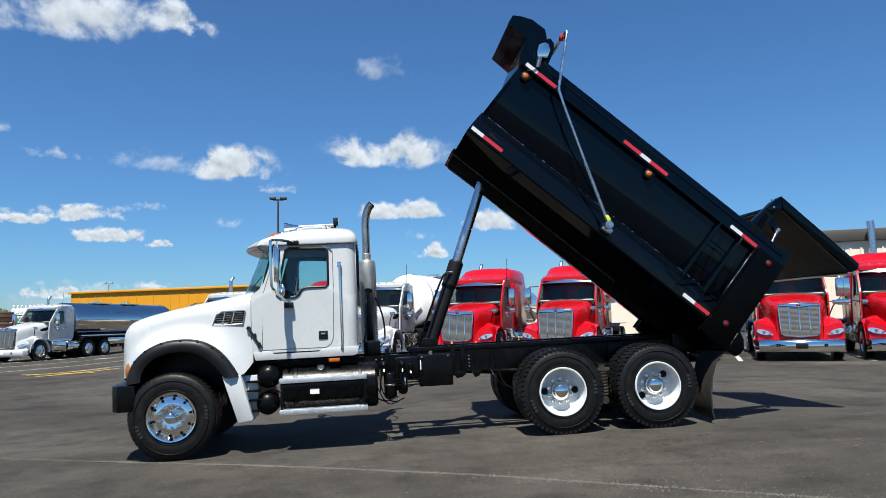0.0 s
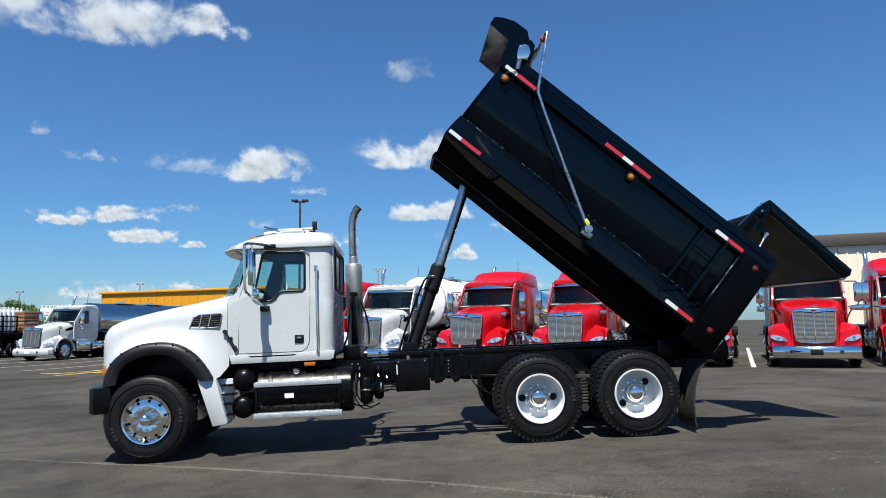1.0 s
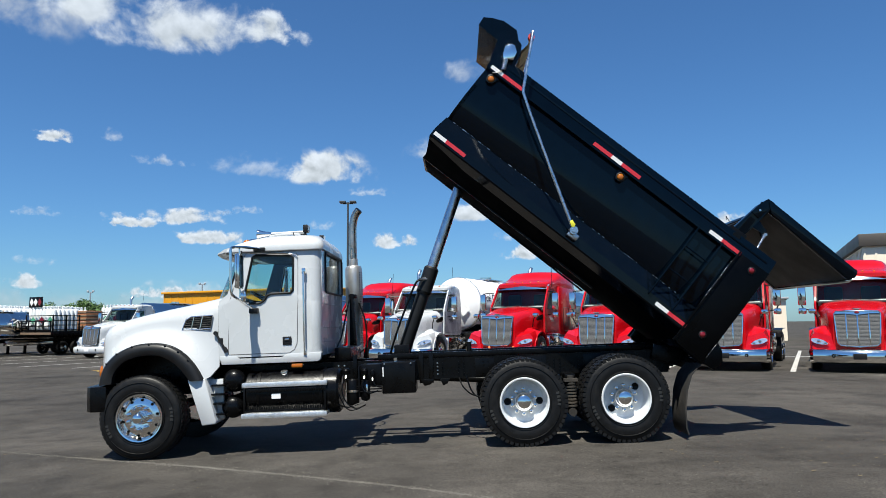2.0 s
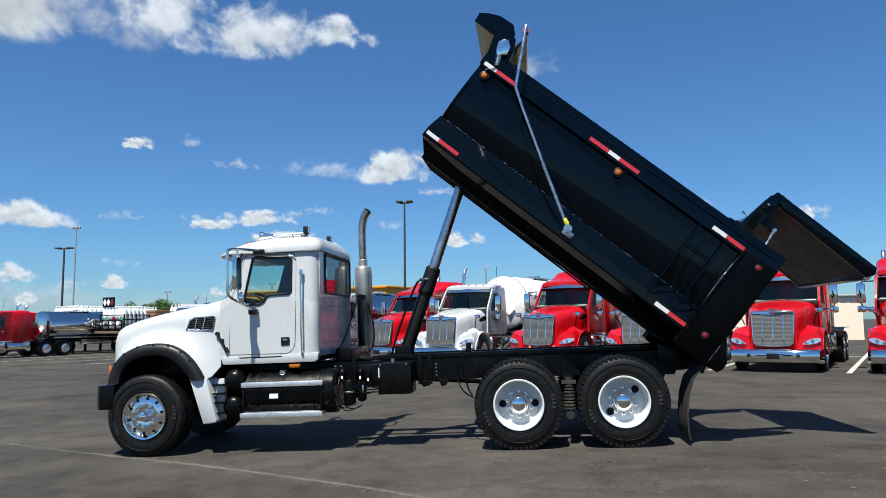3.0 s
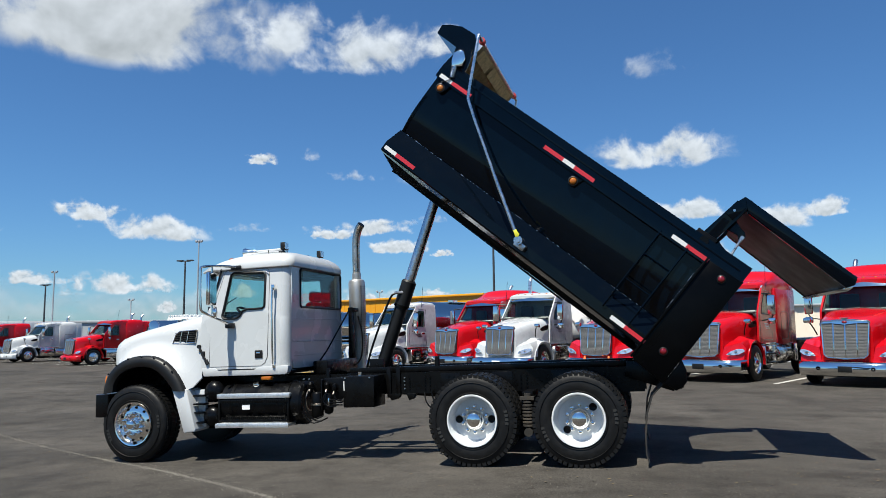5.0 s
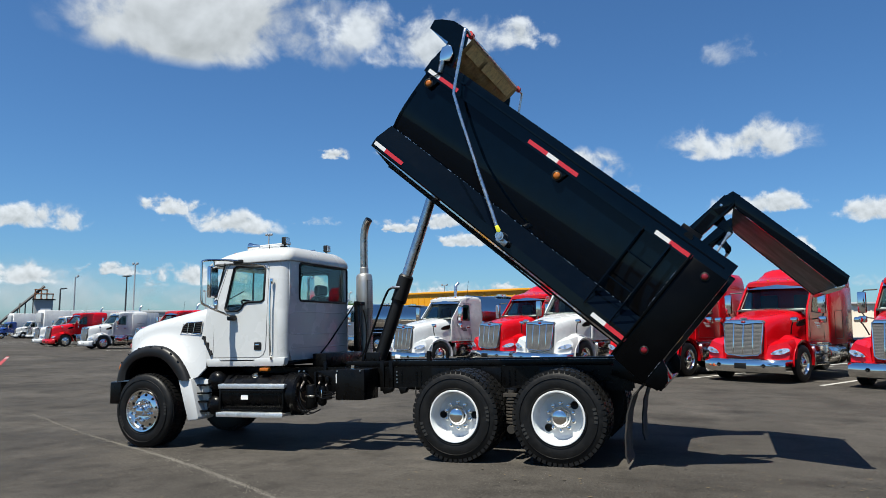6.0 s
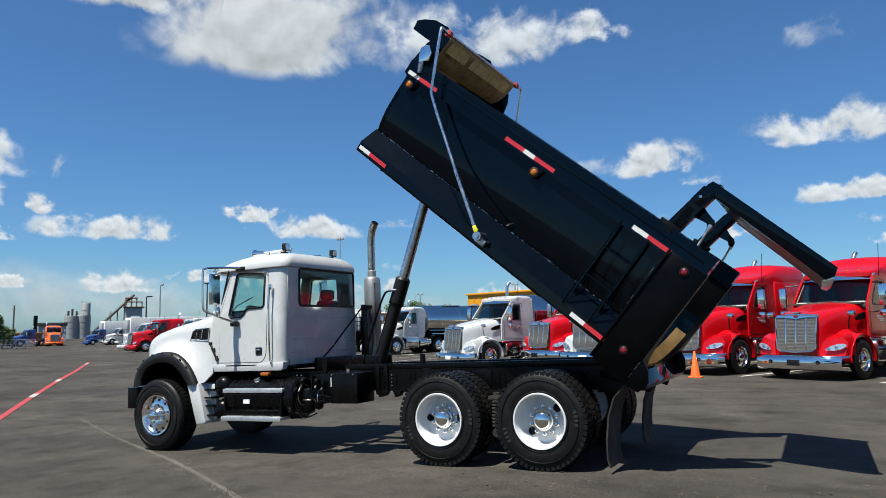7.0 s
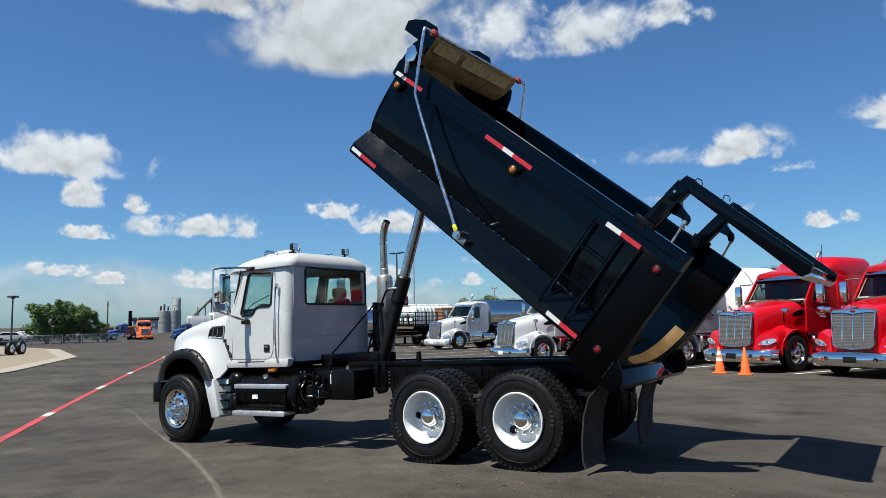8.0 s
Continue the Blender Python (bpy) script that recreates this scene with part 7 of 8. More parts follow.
def plant():
    x, y = at_az((10.4, -8.6), -55.0, 210)
    t = thing("cement_silos", pose(x, y, -0.3, 0, 0, 54), "grey steel silos of a cement plant", "silo")
    for sx, sy, r, h in ((-1.35, 0.0, 1.75, 6.0), (1.3, 0.4, 1.75, 6.2), (1.75, 3.2, 1.15, 9.4)):
        bm = B()
        lathe(bm, [(r, 0), (r, h), (r * 0.96, h + 0.08), (0.02, h + 0.12)], (sx, sy, 0), (0, 0, 1), 24)
        silo = part("silo", bm, SILO, t)
        for k in range(1, int(h / 1.5)):
            part("hoop", lathe(B(), [(r, 1.5 * k), (r + 0.05, 1.5 * k), (r + 0.05, 1.5 * k + 0.12), (r, 1.5 * k + 0.12)], (sx, sy, 0), (0, 0, 1), 24), SILO, silo)
        for k in range(8):
            a = 0.785 * k
            part("rail_post", rod(B(), (sx + 0.9 * r * math.cos(a), sy + 0.9 * r * math.sin(a), h), (sx + 0.9 * r * math.cos(a), sy + 0.9 * r * math.sin(a), h + 0.55), 0.04, seg=5), CHASSIS, silo)
    for gx, top in ((-2.2, 7.4), (-1.3, 7.9), (-0.3, 7.3)):
        part("filter_unit", box(B(), gx - 0.25, gx + 0.25, -0.3, 0.3, 6.0, top, 0.03), POLE, t)
    x, y = at_az((8.8, -9.4), -50.9, 200)
    t = thing("batching_tower", pose(x, y, -0.3, 0, 0, 50), "grey batching tower with a long conveyor", "tower")
    tower = B()
    box(tower, -2.0, 2.0, -2, 2, 0, 8.2, 0.1)
    part("tower_body", tower, SILO, t)
    part("tower_head", box(B(), -2.5, 2.5, -2.5, 2.5, 7.9, 8.1), CHASSIS, t)
    for gx in (-1.9, -0.6, 0.6, 1.9):
        for gy in (-1.9, 1.9):
            part("gantry_post", box(B(), gx - 0.12, gx + 0.12, gy - 0.12, gy + 0.12, 8.1, 10.4 if gx < 1 else 9.4), BROWN, t)
    for gz in (9.3, 10.3):
        part("gantry_deck", box(B(), -2.1, 2.1 if gz < 10 else 0.8, -2.1, 2.1, gz, gz + 0.14), BROWN, t)
    part("tower_sign", box(B(), -0.6, 1.6, -2.1, -2.02, 4.6, 5.8), LABEL_WHITE, t)
    conv = B()
    a, b = Vector((-9.5, -1, 1.6)), Vector((0, -1, 11.2))
    tube(conv, [a, b], 0.32, 4)
    for k in range(6):
        p = a.lerp(b, k / 6 + 0.1)
        rod(conv, (p.x, -1, 0), p, 0.15, seg=6)
    part("conveyor", conv, POLE, t, "dark steel conveyor")
    metal_building("plant_shed", at_az((9.5, -9), -57.2, 170), at_az((9.5, -9), -55.5, 170), 5, 3.4, GREY_WALL, DARK_ROOF, "low dark plant shed in the distance", "grey wall", 1.5, 0.7)
    metal_building("brown_shed", at_az((9.5, -9), -59.0, 135), at_az((9.5, -9), -57.0, 135), 6, 1.9, BROWN, BROWN, "low rust-brown metal shed", "brown wall", 1.5, 0.3)
    st = thing("chimney", pose(*at_az((9.5, -9), -57.4, 168), 0), "dark steel chimney of the plant", "chimney")
    part("shaft", rod(B(), (0, 0, 0), (0, 0, 5.1), 0.38, 0.38, 14), CHASSIS, st)


plant()


def tree(x, y, h, spread, seed, label):
    """A tapered trunk with limbs and a crown of many leaf clumps."""
    rnd = random.Random(seed)
    t = thing("tree", pose(x, y, ground_z(x, y)), label, "tree", "trees by the fence")
    wood, tips = B(), []
    tube(wood, [(0, 0, 0), (0.05, 0.02, h * 0.18), (0.02, 0.1, h * 0.35)], 0.045 * h, 8)
    for k in range(16):
        a, up = rnd.uniform(0, 6.28), rnd.uniform(0.18, 0.85)
        r = spread * rnd.uniform(0.35, 0.9) * math.sin(3.0 * min(up, 0.95)) ** 0.5
        tip = Vector((r * math.cos(a), r * math.sin(a), h * up))
        tube(wood, [(0, 0, h * 0.2), (tip.x * 0.4, tip.y * 0.4, h * (0.25 + up * 0.3)), tip], 0.014 * h, 5)
        tips.append(tip)
    part("trunk", wood, BARK, t)
    verts, faces = [], []
    for tip in tips + [Vector((rnd.gauss(0, spread * 0.4), rnd.gauss(0, spread * 0.4), h * rnd.uniform(0.22, 0.95))) for _ in range(34)]:
        size = spread * rnd.uniform(0.16, 0.34)
        for _ in range(300):
            d = Vector((rnd.gauss(0, 1), rnd.gauss(0, 1), rnd.gauss(0, 0.8)))
            d = d.normalized() * size * rnd.uniform(0.35, 1.0)
            c = tip + d
            if c.z < h * 0.06:
                continue
            n = (d.normalized() + Vector((rnd.uniform(-1, 1), rnd.uniform(-1, 1), rnd.uniform(0, 1)))).normalized()
            a, b = frame_of(n)
            s = 0.022 * h * rnd.uniform(0.6, 1.3)
            i = len(verts)
            verts += [c - a * s, c + b * s * 0.6, c + a * s, c - b * s * 0.6 + n * s * 0.3]
            faces.append((i, i + 1, i + 2, i + 3))
    me = bpy.data.meshes.new("crown")
    me.from_pydata(verts, [], faces)
    me.materials.append(LEAF)
    ob = new("crown", me)
    ob.parent = t


EYE8 = (10.4, -8.6)
for az, dist, h, sp, seed in ((-63.0, 100, 5.3, 2.6, 1), (-60.9, 100, 4.7, 2.1, 2), (-62.0, 104, 4.9, 2.4, 3), (-59.8, 104, 2.7, 1.5, 4), (-30.5, 150, 7.0, 5.0, 5)):
    x, y = at_az(EYE8, az, dist)
    tree(x, y, h, sp, seed, "leafy green tree behind the fence" if az < -50 else "green tree top behind the trailers")


def fence():
    t = thing("chain_link_fence", Matrix(), "grey chain-link fence with steel posts", "fence")
    a, b = Vector((*at_az(EYE8, -66.5, 90), 0)), Vector((*at_az(EYE8, -57.9, 97), 0))
    n = 14
    for i in range(n + 1):
        p = a.lerp(b, i / n)
        z = ground_z(p.x, p.y)
        part("post", rod(B(), (p.x, p.y, z), (p.x, p.y, z + 1.15), 0.040, seg=8), POLE_GREY, t)
    wires = B()
    z = ground_z(a.x, a.y)
    for h in (0.1, 0.6, 1.1):
        rod(wires, (a.x, a.y, z + h), (b.x, b.y, z + h), 0.022, seg=5)
    for i in range(n):
        p, q = a.lerp(b, i / n), a.lerp(b, (i + 1) / n)
        for k in range(8):
            r0, r1 = p.lerp(q, k / 8), p.lerp(q, (k + 1) / 8)
            rod(wires, (r0.x, r0.y, z + 0.1), (r1.x, r1.y, z + 1.1), 0.006, seg=4), rod(wires, (r1.x, r1.y, z + 0.1), (r0.x, r0.y, z + 1.1), 0.006, seg=4)
    part("mesh", wires, POLE_GREY, t)


fence()


def far_car(x, y, yaw, mat, label):
    t = thing("parked_car", pose(x, y, ground_z(x, y), 0, 0, yaw), label, "car", "cars behind the fence")
    body = prism(B(), [(-2.2, 0.35), (2.2, 0.35), (2.25, 0.8), (1.4, 0.95), (0.8, 1.42), (-1.2, 1.45), (-1.9, 0.98), (-2.25, 0.9)], -0.88, 0.88, side, 0.06)
    part("body", body, mat, t)
    part("windows", prism(B(), [(1.2, 0.98), (0.75, 1.36), (-1.15, 1.38), (-1.7, 1.0)], -0.89, 0.89, side), CAR_GLASS, t)
    for sx in (-1.35, 1.35):
        for sy in (-0.8, 0.8):
            part("wheel", rod(B(), (sx, sy - 0.1, 0.33), (sx, sy + 0.1, 0.33), 0.33, seg=16), RUBBER, t)


for k in range(9):
    x, y = at_az(EYE8, -67.5 + 0.85 * k, 118 + 5 * (k % 3))
    far_car(x, y, 20 + 5 * k, (WHITE, TRAILER_WHITE, GREY_WALL)[k % 3], "pale car parked behind the fence")
# trailer bogie at the yard's edge
x, y = at_az(EYE8, -66.0, 62)
bogie = thing("trailer_chassis", pose(x, y, ground_z(x, y), 0, 0, 35), "dark two-axle trailer chassis at the yard's edge", "trailer")
part("frame", box(B(), -0.5, 0.5, -4.5, 2.2, 0.75, 1.0, 0.02), CHASSIS, bogie)
for s in (-1, 1):
    for yy in (0, 1.35):
        truck_wheel(bogie, s * 1.2, yy)
    part("leg", box(B(), s * 0.5 - 0.05, s * 0.5 + 0.05, 2.0, 2.1, 0, 0.8), CHASSIS, bogie)


# ---- markings on the ground ----
def stripe(name, pts, width, mat, label, lift=0.006, category="marking", kind="structure", group=""):
    bm = B()
    pts = [Vector((*p, 0)) for p in pts]
    fine = []
    for a, b in zip(pts, pts[1:]):
        n = max(1, int((b - a).length / 0.7))
        fine += [a.lerp(b, i / n) for i in range(n)]
    fine.append(pts[-1])
    left, right = [], []
    for i, p in enumerate(fine):
        d = (fine[min(i + 1, len(fine) - 1)] - fine[max(i - 1, 0)]).normalized()
        o = Vector((-d.y, d.x, 0)) * width / 2
        for side_list, q in ((left, p + o), (right, p - o)):
            # sits on the ground's own facets
            side_list.append((q.x, q.y, facet_z(q.x, q.y) + lift))
    va, vb = [bm.verts.new(p) for p in left], [bm.verts.new(p) for p in right]
    for i in range(len(fine) - 1):
        bm.faces.new((va[i], va[i + 1], vb[i + 1], vb[i]))
    return tagged(part(name, bm, mat, angle=180), label, category, group, kind)


def facet_z(x, y):
    return ground_z(x, y) + 0.004


stripe("red_line", [(-0.8, -4.3), (-3.63, -2.23), (-6.7, 0.2), (-12.34, 4.75), (-18.3, 9.65), (-23.2, 13.8), (-31.5, 20.6)], 0.17, LINE_RED, "worn red painted fire-lane line on the asphalt")
for a, b in (((-6.4, -0.04), (-7.0, 0.44)), ((-12.0, 4.48), (-13.0, 5.29)), ((-17.6, 9.07), (-18.6, 9.90)), ((-29.3, 18.8), (-30.4, 19.7))):
    stripe("red_line_dash", [a, b], 0.18, LINE_WHITE, "faded white dash painted on the red line", 0.010)
for k in range(-2, 24):
    base = row_place(k + 0.5, 0.0, -5.0)
    a, b = base @ Vector((0.0, 0.3, 0)), base @ Vector((0.0, 16.0, 0))
    c, d = base @ Vector((-0.6, 9.8, 0)), base @ Vector((0.6, 9.8, 0))
    stripe("bay_cross_mark", [(c.x, c.y), (d.x, d.y)], 0.30, LINE_WHITE, "short white cross mark on a parking bay line", 0.009, group="parking bay cross marks")
    stripe("bay_line", [(a.x, a.y), (b.x, b.y)], 0.15, LINE_WHITE, "white parking bay line between the trucks", group="parking bay lines")
for a, b, w in (((-10.2, 18.4), (-8.2, 21.6), 0.25), ((-11.0, 19.4), (-8.8, 22.2), 0.18), ((-11.5, 20.0), (-8.5, 19.6), 0.2)):
    stripe("yellow_marking", [a, b], w, LINE_YELLOW, "worn yellow paint marking on the asphalt")
pad = B()
ring = [(-24.3, 7.0), (-36.8, 17.2), (-55.6, 25.9), (-90, 32), (-90, 0), (-34, -6)]
top = [pad.verts.new((x, y, ground_z(x, y) + 0.03)) for x, y in ring]
low = [pad.verts.new((x, y, ground_z(x, y) - 0.05)) for x, y in ring]
pad.faces.new(top)
for i in range(len(ring)):
    pad.faces.new((top[i], top[(i + 1) % len(ring)], low[(i + 1) % len(ring)], low[i]))
tagged(part("concrete_pad", pad, CONCRETE), "tan stained concrete pad beside the asphalt", "pavement", kind="structure")
stripe("pad_border", [(-34, -5.6), (-24.6, 7.0), (-36.9, 16.9), (-55.6, 25.5)], 1.1, PALE_CONCRETE, "pale concrete border strip of the pad", 0.034)


def cone(x, y, stripes):
    t = thing("traffic_cone", pose(x, y, ground_z(x, y)), "orange traffic cone with white bands" if stripes else "plain orange traffic cone", "traffic cone", "traffic cones")
    part("base", box(B(), -0.19, 0.19, -0.19, 0.19, 0, 0.035, 0.01), CONE, t)
    part("body", lathe(B(), [(0.145, 0.03), (0.14, 0.05), (0.028, 0.76), (0.02, 0.77)], (0, 0, 0), (0, 0, 1), 24), CONE, t)
    if stripes:
        for z0, z1 in ((0.36, 0.46), (0.54, 0.64)):
            r = lambda z: 0.143 - (z - 0.05) * 0.158
            part("band", lathe(B(), [(r(z0), z0), (r(z0) + 0.002, z0), (r(z1) + 0.002, z1), (r(z1), z1)], (0, 0, 0), (0, 0, 1), 24), LABEL_WHITE, t, "white reflective band")


cone(5.26, 13.35, True), cone(6.03, 13.0, False)


def litter():
    """Dry leaves, twigs and grit lying on the asphalt."""
    rnd = random.Random(11)
    bm = B()
    for k in range(420):
        near = k < 160
        x = rnd.gauss(8.6, 1.6) if near else rnd.uniform(-6, 14)
        y = rnd.gauss(-1.6, 1.0) if near else rnd.uniform(-8, 8)
        s = rnd.uniform(0.006, 0.028) if near else rnd.uniform(0.005, 0.018)
        a, r = rnd.uniform(0, 6.28), rnd.uniform(0.15, 0.7)
        z = ground_z(x, y) + 0.008
        c, d = math.cos(a), math.sin(a)
        bm.faces.new([bm.verts.new((x + s * (p * c - q * r * d), y + s * (p * d + q * r * c), z + h)) for p, q, h in ((-1, -0.6, 0), (0.8, -1, 0.004), (1.2, 0.5, 0.009), (-0.5, 1, 0.003))])
    tagged(part("leaf_litter", bm, LITTER), "dry brown leaves and grit scattered on the asphalt", "litter", kind="stuff")


GRIT = material("pale_stone_grit", (0.128, 0.118, 0.102), 0.9, var=0.4, scale=2)


SEAM_LINE = ((-5.85, 1.71), (-1.0, -0.75), (0.85, -1.66), (2.05, -2.31), (3.65, -3.25), (5.2, -4.35), (7.0, -5.6))


def grit():
    """Small pale stones standing proud of the asphalt."""
    rnd = random.Random(21)
    bm = B()
    for k in range(8000):
        x, y = rnd.uniform(-4, 13), rnd.uniform(-8.4, 1.5)
        if rnd.random() < 0.4:
            x, y = rnd.gauss(4.0, 1.3), rnd.gauss(-6.0, 0.8)
        s = rnd.uniform(0.003, 0.008)
        if k % 2 == 0:
            # a worn seam, picked out by loose stone
            i, f = rnd.randrange(len(SEAM_LINE) - 1), rnd.random()
            (x0, y0), (x1, y1) = SEAM_LINE[i], SEAM_LINE[i + 1]
            spread = 0.02 if k % 8 else 0.10
            x, y, s = x0 + f * (x1 - x0) + rnd.gauss(0, spread), y0 + f * (y1 - y0) + rnd.gauss(0, spread), s * 1.25
        z = ground_z(x, y)
        base = [bm.verts.new((x + s * math.cos(a), y + s * math.sin(a), z)) for a in (0, 2.1, 4.2)]
        tip = bm.verts.new((x, y, z + s))
        for i in range(3):
            bm.faces.new((base[i], base[(i + 1) % 3], tip))
    tagged(part("stone_grit", bm, GRIT), "pale stone grit in the worn asphalt surface", "gravel", kind="stuff")


grit()
LITTER = material("dry_leaf_litter", (0.10, 0.075, 0.04), 0.9, var=0.5, scale=3)
litter()


# ---- clouds and painted horizon haze, far behind all else ----
def cloud_material(name, cover, edge, bright, opacity, lumps):
    """A glowing cloud card: a flat-bottomed body broken up by noise, with sunlight from above and grey shade, where it
    is thick and low, painted into its colour.
    """
    m = bpy.data.materials.new(name)
    m.use_nodes = True
    n, l = m.node_tree.nodes, m.node_tree.links
    n.remove(n["Principled BSDF"])

    def mth(op, a, b=None, clamp=False):
        k = n.new("ShaderNodeMath")
        k.operation, k.use_clamp = op, clamp
        for i, v in enumerate((a, b)):
            if v is None:
                continue
            if isinstance(v, (int, float)):
                k.inputs[i].default_value = v
            else:
                l.new(v, k.inputs[i])
        return k.outputs[0]

    tc, oi = n.new("ShaderNodeTexCoord"), n.new("ShaderNodeObjectInfo")
    off, pos, up = n.new("ShaderNodeVectorMath"), n.new("ShaderNodeVectorMath"), n.new("ShaderNodeVectorMath")
    off.operation, pos.operation, up.operation = "SCALE", "ADD", "ADD"
    socket(off, 0, (70, 30, 50)), socket(up, 1, (0.05, 0.22, 0))
    l.new(oi.outputs["Random"], off.inputs["Scale"])
    l.new(tc.outputs["Object"], pos.inputs[0]), l.new(off.outputs["Vector"], pos.inputs[1]), l.new(pos.outputs["Vector"], up.inputs[0])

    def noise(vector, scale, detail, distort=0.0):
        t = n.new("ShaderNodeTexNoise")
        socket(t, "Scale", scale), socket(t, "Detail", detail), socket(t, "Roughness", 0.53), socket(t, "Distortion", distort)
        l.new(vector.outputs["Vector"], t.inputs["Vector"])
        return t.outputs["Fac"]

    here, above, fine = noise(pos, lumps, 8.0, 0.25), noise(up, lumps, 4.0, 0.25), noise(pos, lumps * 4.5, 6.0, 0.6)
    sep = n.new("ShaderNodeSeparateXYZ")
    l.new(tc.outputs["Generated"], sep.inputs[0])
    x = mth("MULTIPLY", mth("SUBTRACT", sep.outputs["X"], 0.5), 2.0)
    y = mth("MULTIPLY", mth("SUBTRACT", sep.outputs["Y"], 0.5), 2.0)
    low = mth("MULTIPLY", mth("MINIMUM", mth("ADD", y, 0.30), 0.0), 1.3)
    y2 = mth("ADD", y, low)
    r = mth("SQRT", mth("ADD", mth("MULTIPLY", x, x), mth("MULTIPLY", y2, y2)))
    puff = mth("ADD", mth("MULTIPLY", mth("SUBTRACT", here, 0.5), 2.3), mth("MULTIPLY", mth("SUBTRACT", fine, 0.5), 0.32))
    dens = mth("ADD", mth("ADD", mth("SUBTRACT", 0.62, r), puff), cover)
    soft = n.new("ShaderNodeMapRange")
    soft.interpolation_type = "SMOOTHSTEP"
    socket(soft, "From Max", edge), socket(soft, "To Max", opacity)
    l.new(dens, soft.inputs["Value"])
    rim = mth("MULTIPLY", mth("SUBTRACT", 0.99, r), 3.0, True)
    alpha = mth("MULTIPLY", soft.outputs["Result"], rim)
    # painted sunlight on the lumps' tops and shade below
    lit = mth("ADD", mth("MULTIPLY", mth("SUBTRACT", here, above), 3.2), 0.70)
    thick = mth("MULTIPLY", mth("MULTIPLY", dens, mth("SUBTRACT", 0.45, y)), 0.55, True)
    shade = mth("SUBTRACT", lit, thick, True)
    ramp = n.new("ShaderNodeMix")
    ramp.data_type = "RGBA"
    socket(ramp, "A", (0.57, 0.61, 0.65, 1)), socket(ramp, "B", (0.93, 0.98, 1.06, 1))
    l.new(shade, ramp.inputs["Factor"])
    em, tr, mix = n.new("ShaderNodeEmission"), n.new("ShaderNodeBsdfTransparent"), n.new("ShaderNodeMixShader")
    socket(em, "Strength", bright)
    l.new(ramp.outputs["Result"], em.inputs["Color"])
    l.new(alpha, mix.inputs["Fac"]), l.new(tr.outputs["BSDF"], mix.inputs[1]), l.new(em.outputs["Emission"], mix.inputs[2])
    l.new(mix.outputs["Shader"], n["Material Output"].inputs["Surface"])
    return m


CUMULUS = cloud_material("sunlit_cumulus", 0.17, 0.48, 0.43, 0.96, 0.85)
WISP = cloud_material("thin_wisp", 0.02, 0.9, 0.44, 0.5, 0.9)
BROKEN = cloud_material("broken_cloud", 0.02, 0.62, 0.44, 0.9, 1.2)
BIG = cloud_material("broad_grey_bottomed_cumulus", 0.20, 0.5, 0.37, 0.97, 1.0)
# faint glowing cards that paint pale haze along the horizon
HAZE = cloud_material("painted_horizon_haze", 0.42, 1.0, 0.36, 0.42, 0.7)
# azimuth, elevation, width and height in degrees
CUMULI = [
    (1.6, 13.5, 9.4, 3.2), (-10.7, 12.2, 7.0, 2.8), (2.9, 8.9, 6.9, 1.8), (5.3, 5.6, 3.4, 1.4), (9.7, 7.9, 4.8, 2.0), (-15.9, 6.2, 2.0, 0.6), (20.7, 7.5, 2.7, 1.3), (13.0, 8.4, 3.1, 1.5), (-5.4, 6.6, 4.3, 1.3),
    (-62.2, 11.9, 12.8, 3.8), (-61.1, 9.3, 4.0, 2.2), (-57.5, 8.7, 2.2, 1.5), (-60.6, 6.7, 4.1, 1.3), (-52.8, 7.3, 10.0, 2.2), (-42.7, 8.8, 4.9, 1.6), (-38.5, 7.7, 8.0, 2.2), (-30.5, 13.4, 2.6, 1.0), (-21.3, 8.2, 5.6, 1.4),
    (-19.4, 6.7, 5.4, 1.2), (-40.4, 3.6, 8.5, 1.7), (-37.0, 1.9, 1.6, 0.9), (-31.6, 3.2, 3.1, 1.2), (-52.0, 3.4, 5.5, 1.8), (-45.9, 3.9, 5.1, 1.1), (-59.0, 3.4, 2.6, 1.1), (-62.6, 4.0, 5.0, 1.2), (-24.9, 7.7, 3.4, 1.0), (-16.4, 2.9, 3.4, 0.9), (-22.6, 2.5, 5.0, 1.0)]
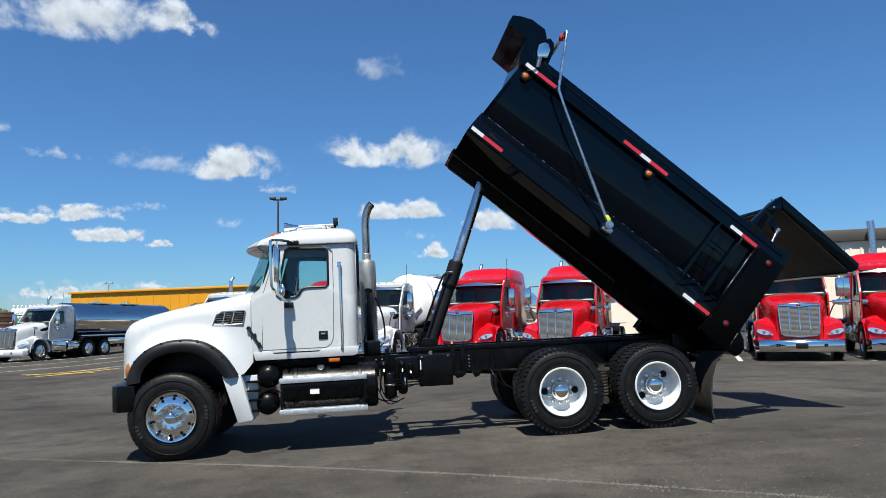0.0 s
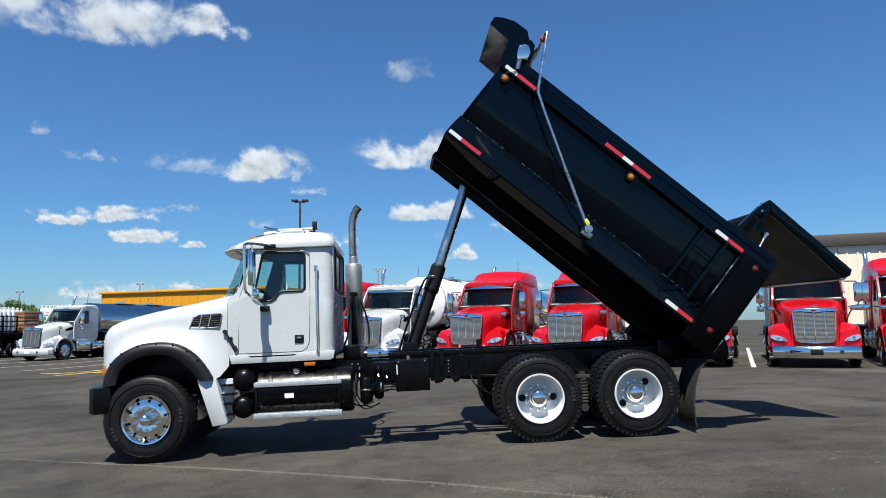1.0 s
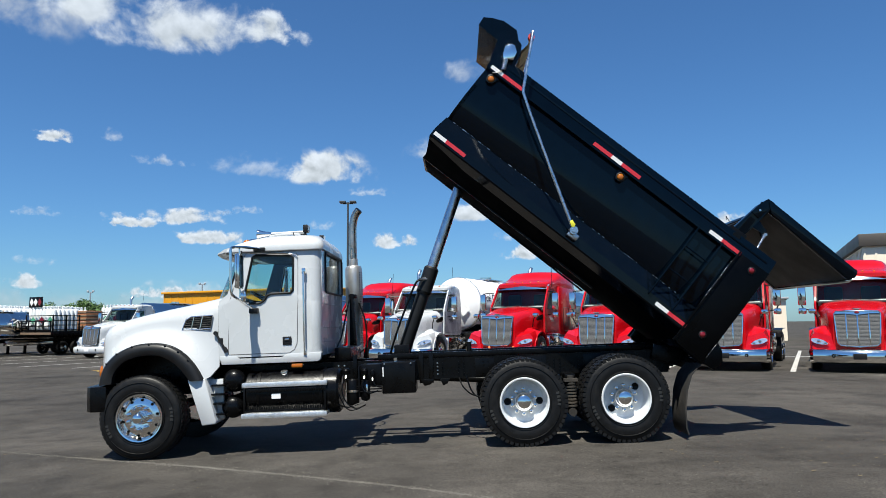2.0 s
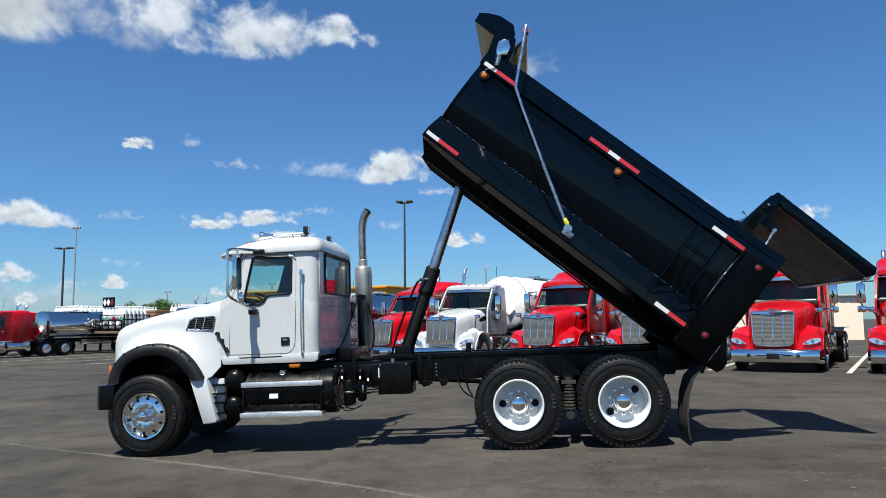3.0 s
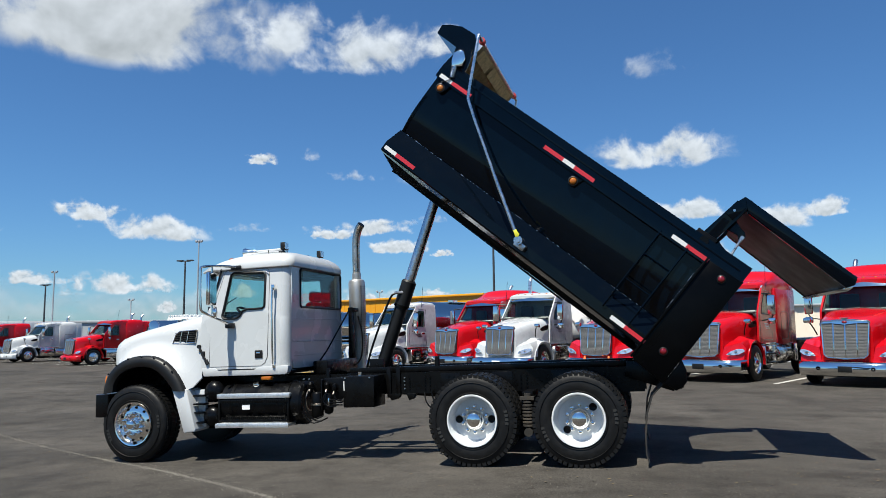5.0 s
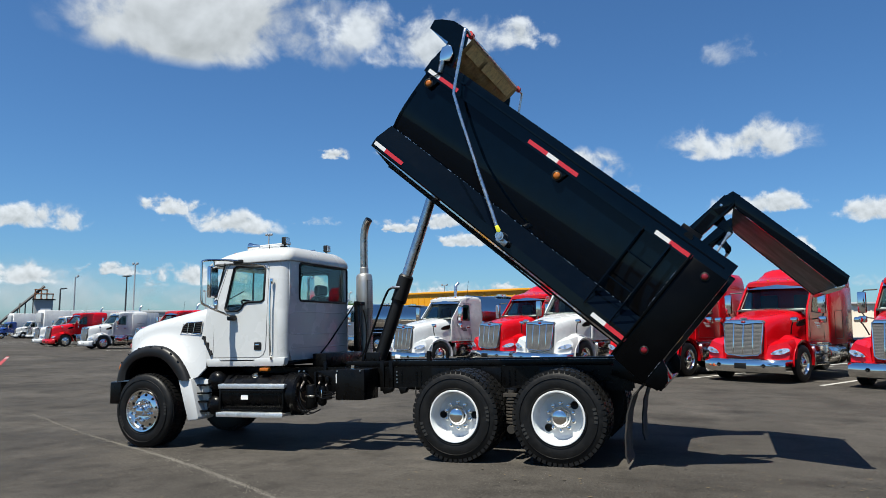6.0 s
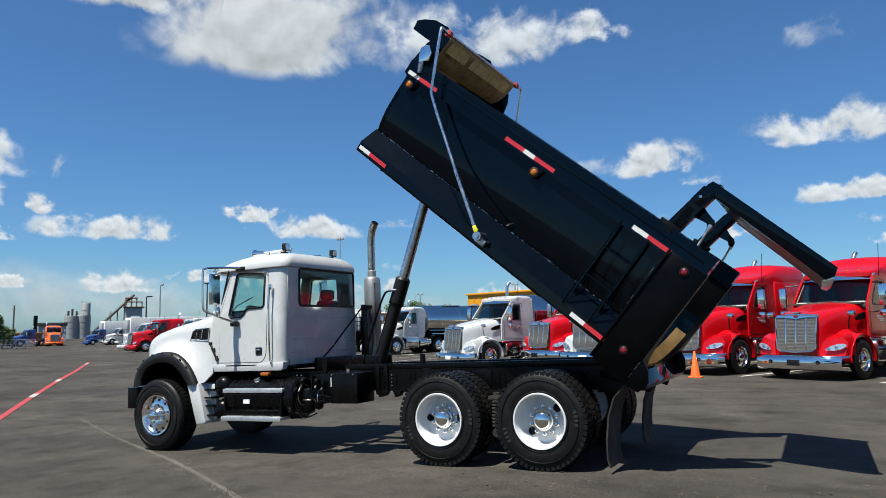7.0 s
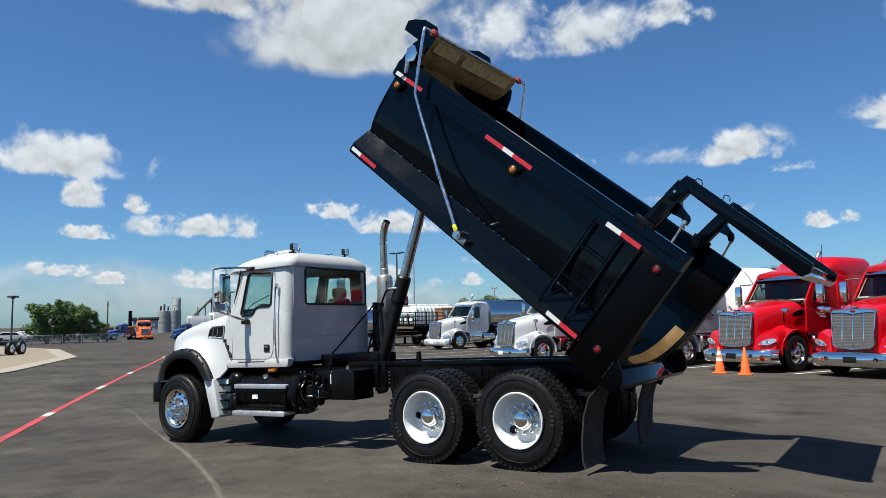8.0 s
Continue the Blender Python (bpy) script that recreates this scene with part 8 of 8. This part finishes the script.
WISPS = [
    (0.9, 19.8, 6.3, 2.3), (3.8, 6.9, 2.7, 0.9), (-10.7, 7.9, 3.2, 1.0), (-6.8, 10.6, 4.4, 0.9), (-20.9, 2.9, 10.5, 1.2), (-16.1, 12.3, 6.7, 2.1), (-18.4, 8.7, 2.6, 0.7), (-23.0, 12.4, 5.0, 1.0), (-26.4, 13.9, 1.9, 1.0), (-31.3, 8.1, 4.8, 0.8),
    (-26.1, 8.2, 2.6, 0.6), (-16.7, 9.0, 2.8, 0.8), (-34.4, 3.0, 2.4, 1.0), (-31.2, 4.7, 3.2, 0.9), (-37.6, 3.8, 3.0, 1.2), (-43.5, 2.9, 2.4, 0.8), (10.0, 3.0, 9.0, 1.0), (20.0, 3.2, 8.0, 1.0)]
OTHERS = [(-22.3, 22.0, 13.5, 5.0, BROKEN), (-15.0, 22.6, 6.5, 2.8, BROKEN), (-28.5, 23.4, 8.0, 6.0, BROKEN), (-40.0, 22.6, 19.0, 8.0, BIG), (-50.5, 24.6, 15.0, 4.2, BIG), (-60.0, 2.2, 26.0, 4.2, HAZE), (-52.0, 2.0, 14.0, 3.4, HAZE), (-38.0, 1.8, 18.0, 2.2, HAZE), (-22.0, 1.5, 16.0, 1.8, HAZE)]
for az, el, w, h, mat in [(*r, CUMULUS) for r in CUMULI] + [(*r, WISP) for r in WISPS] + OTHERS:
    dist = 2600 if mat is not HAZE else 2900
    d = Vector((math.sin(radians(az)) * math.cos(radians(el)), math.cos(radians(az)) * math.cos(radians(el)), math.sin(radians(el))))
    sx, sy = dist * math.tan(radians(w / 2)) * 1.30, dist * math.tan(radians(h / 2)) * 1.5
    bm = B()
    wide = sx / sy
    bm.faces.new([bm.verts.new(p) for p in ((-wide, -1, 0), (wide, -1, 0), (wide, 1, 0), (-wide, 1, 0))])
    c = part("cloud", bm, mat)
    c.matrix_world = look(Vector((6, -10, 1.8)) + d * dist, (6, -10, 1.8)) @ pose(0, 0, 0, 0, 180, 0) @ Matrix.Scale(sy, 4)
    tagged(c, "bright white cumulus cloud" if mat in (CUMULUS, BIG) else "thin wispy white cloud or painted haze card", "cloud", "clouds", "structure")
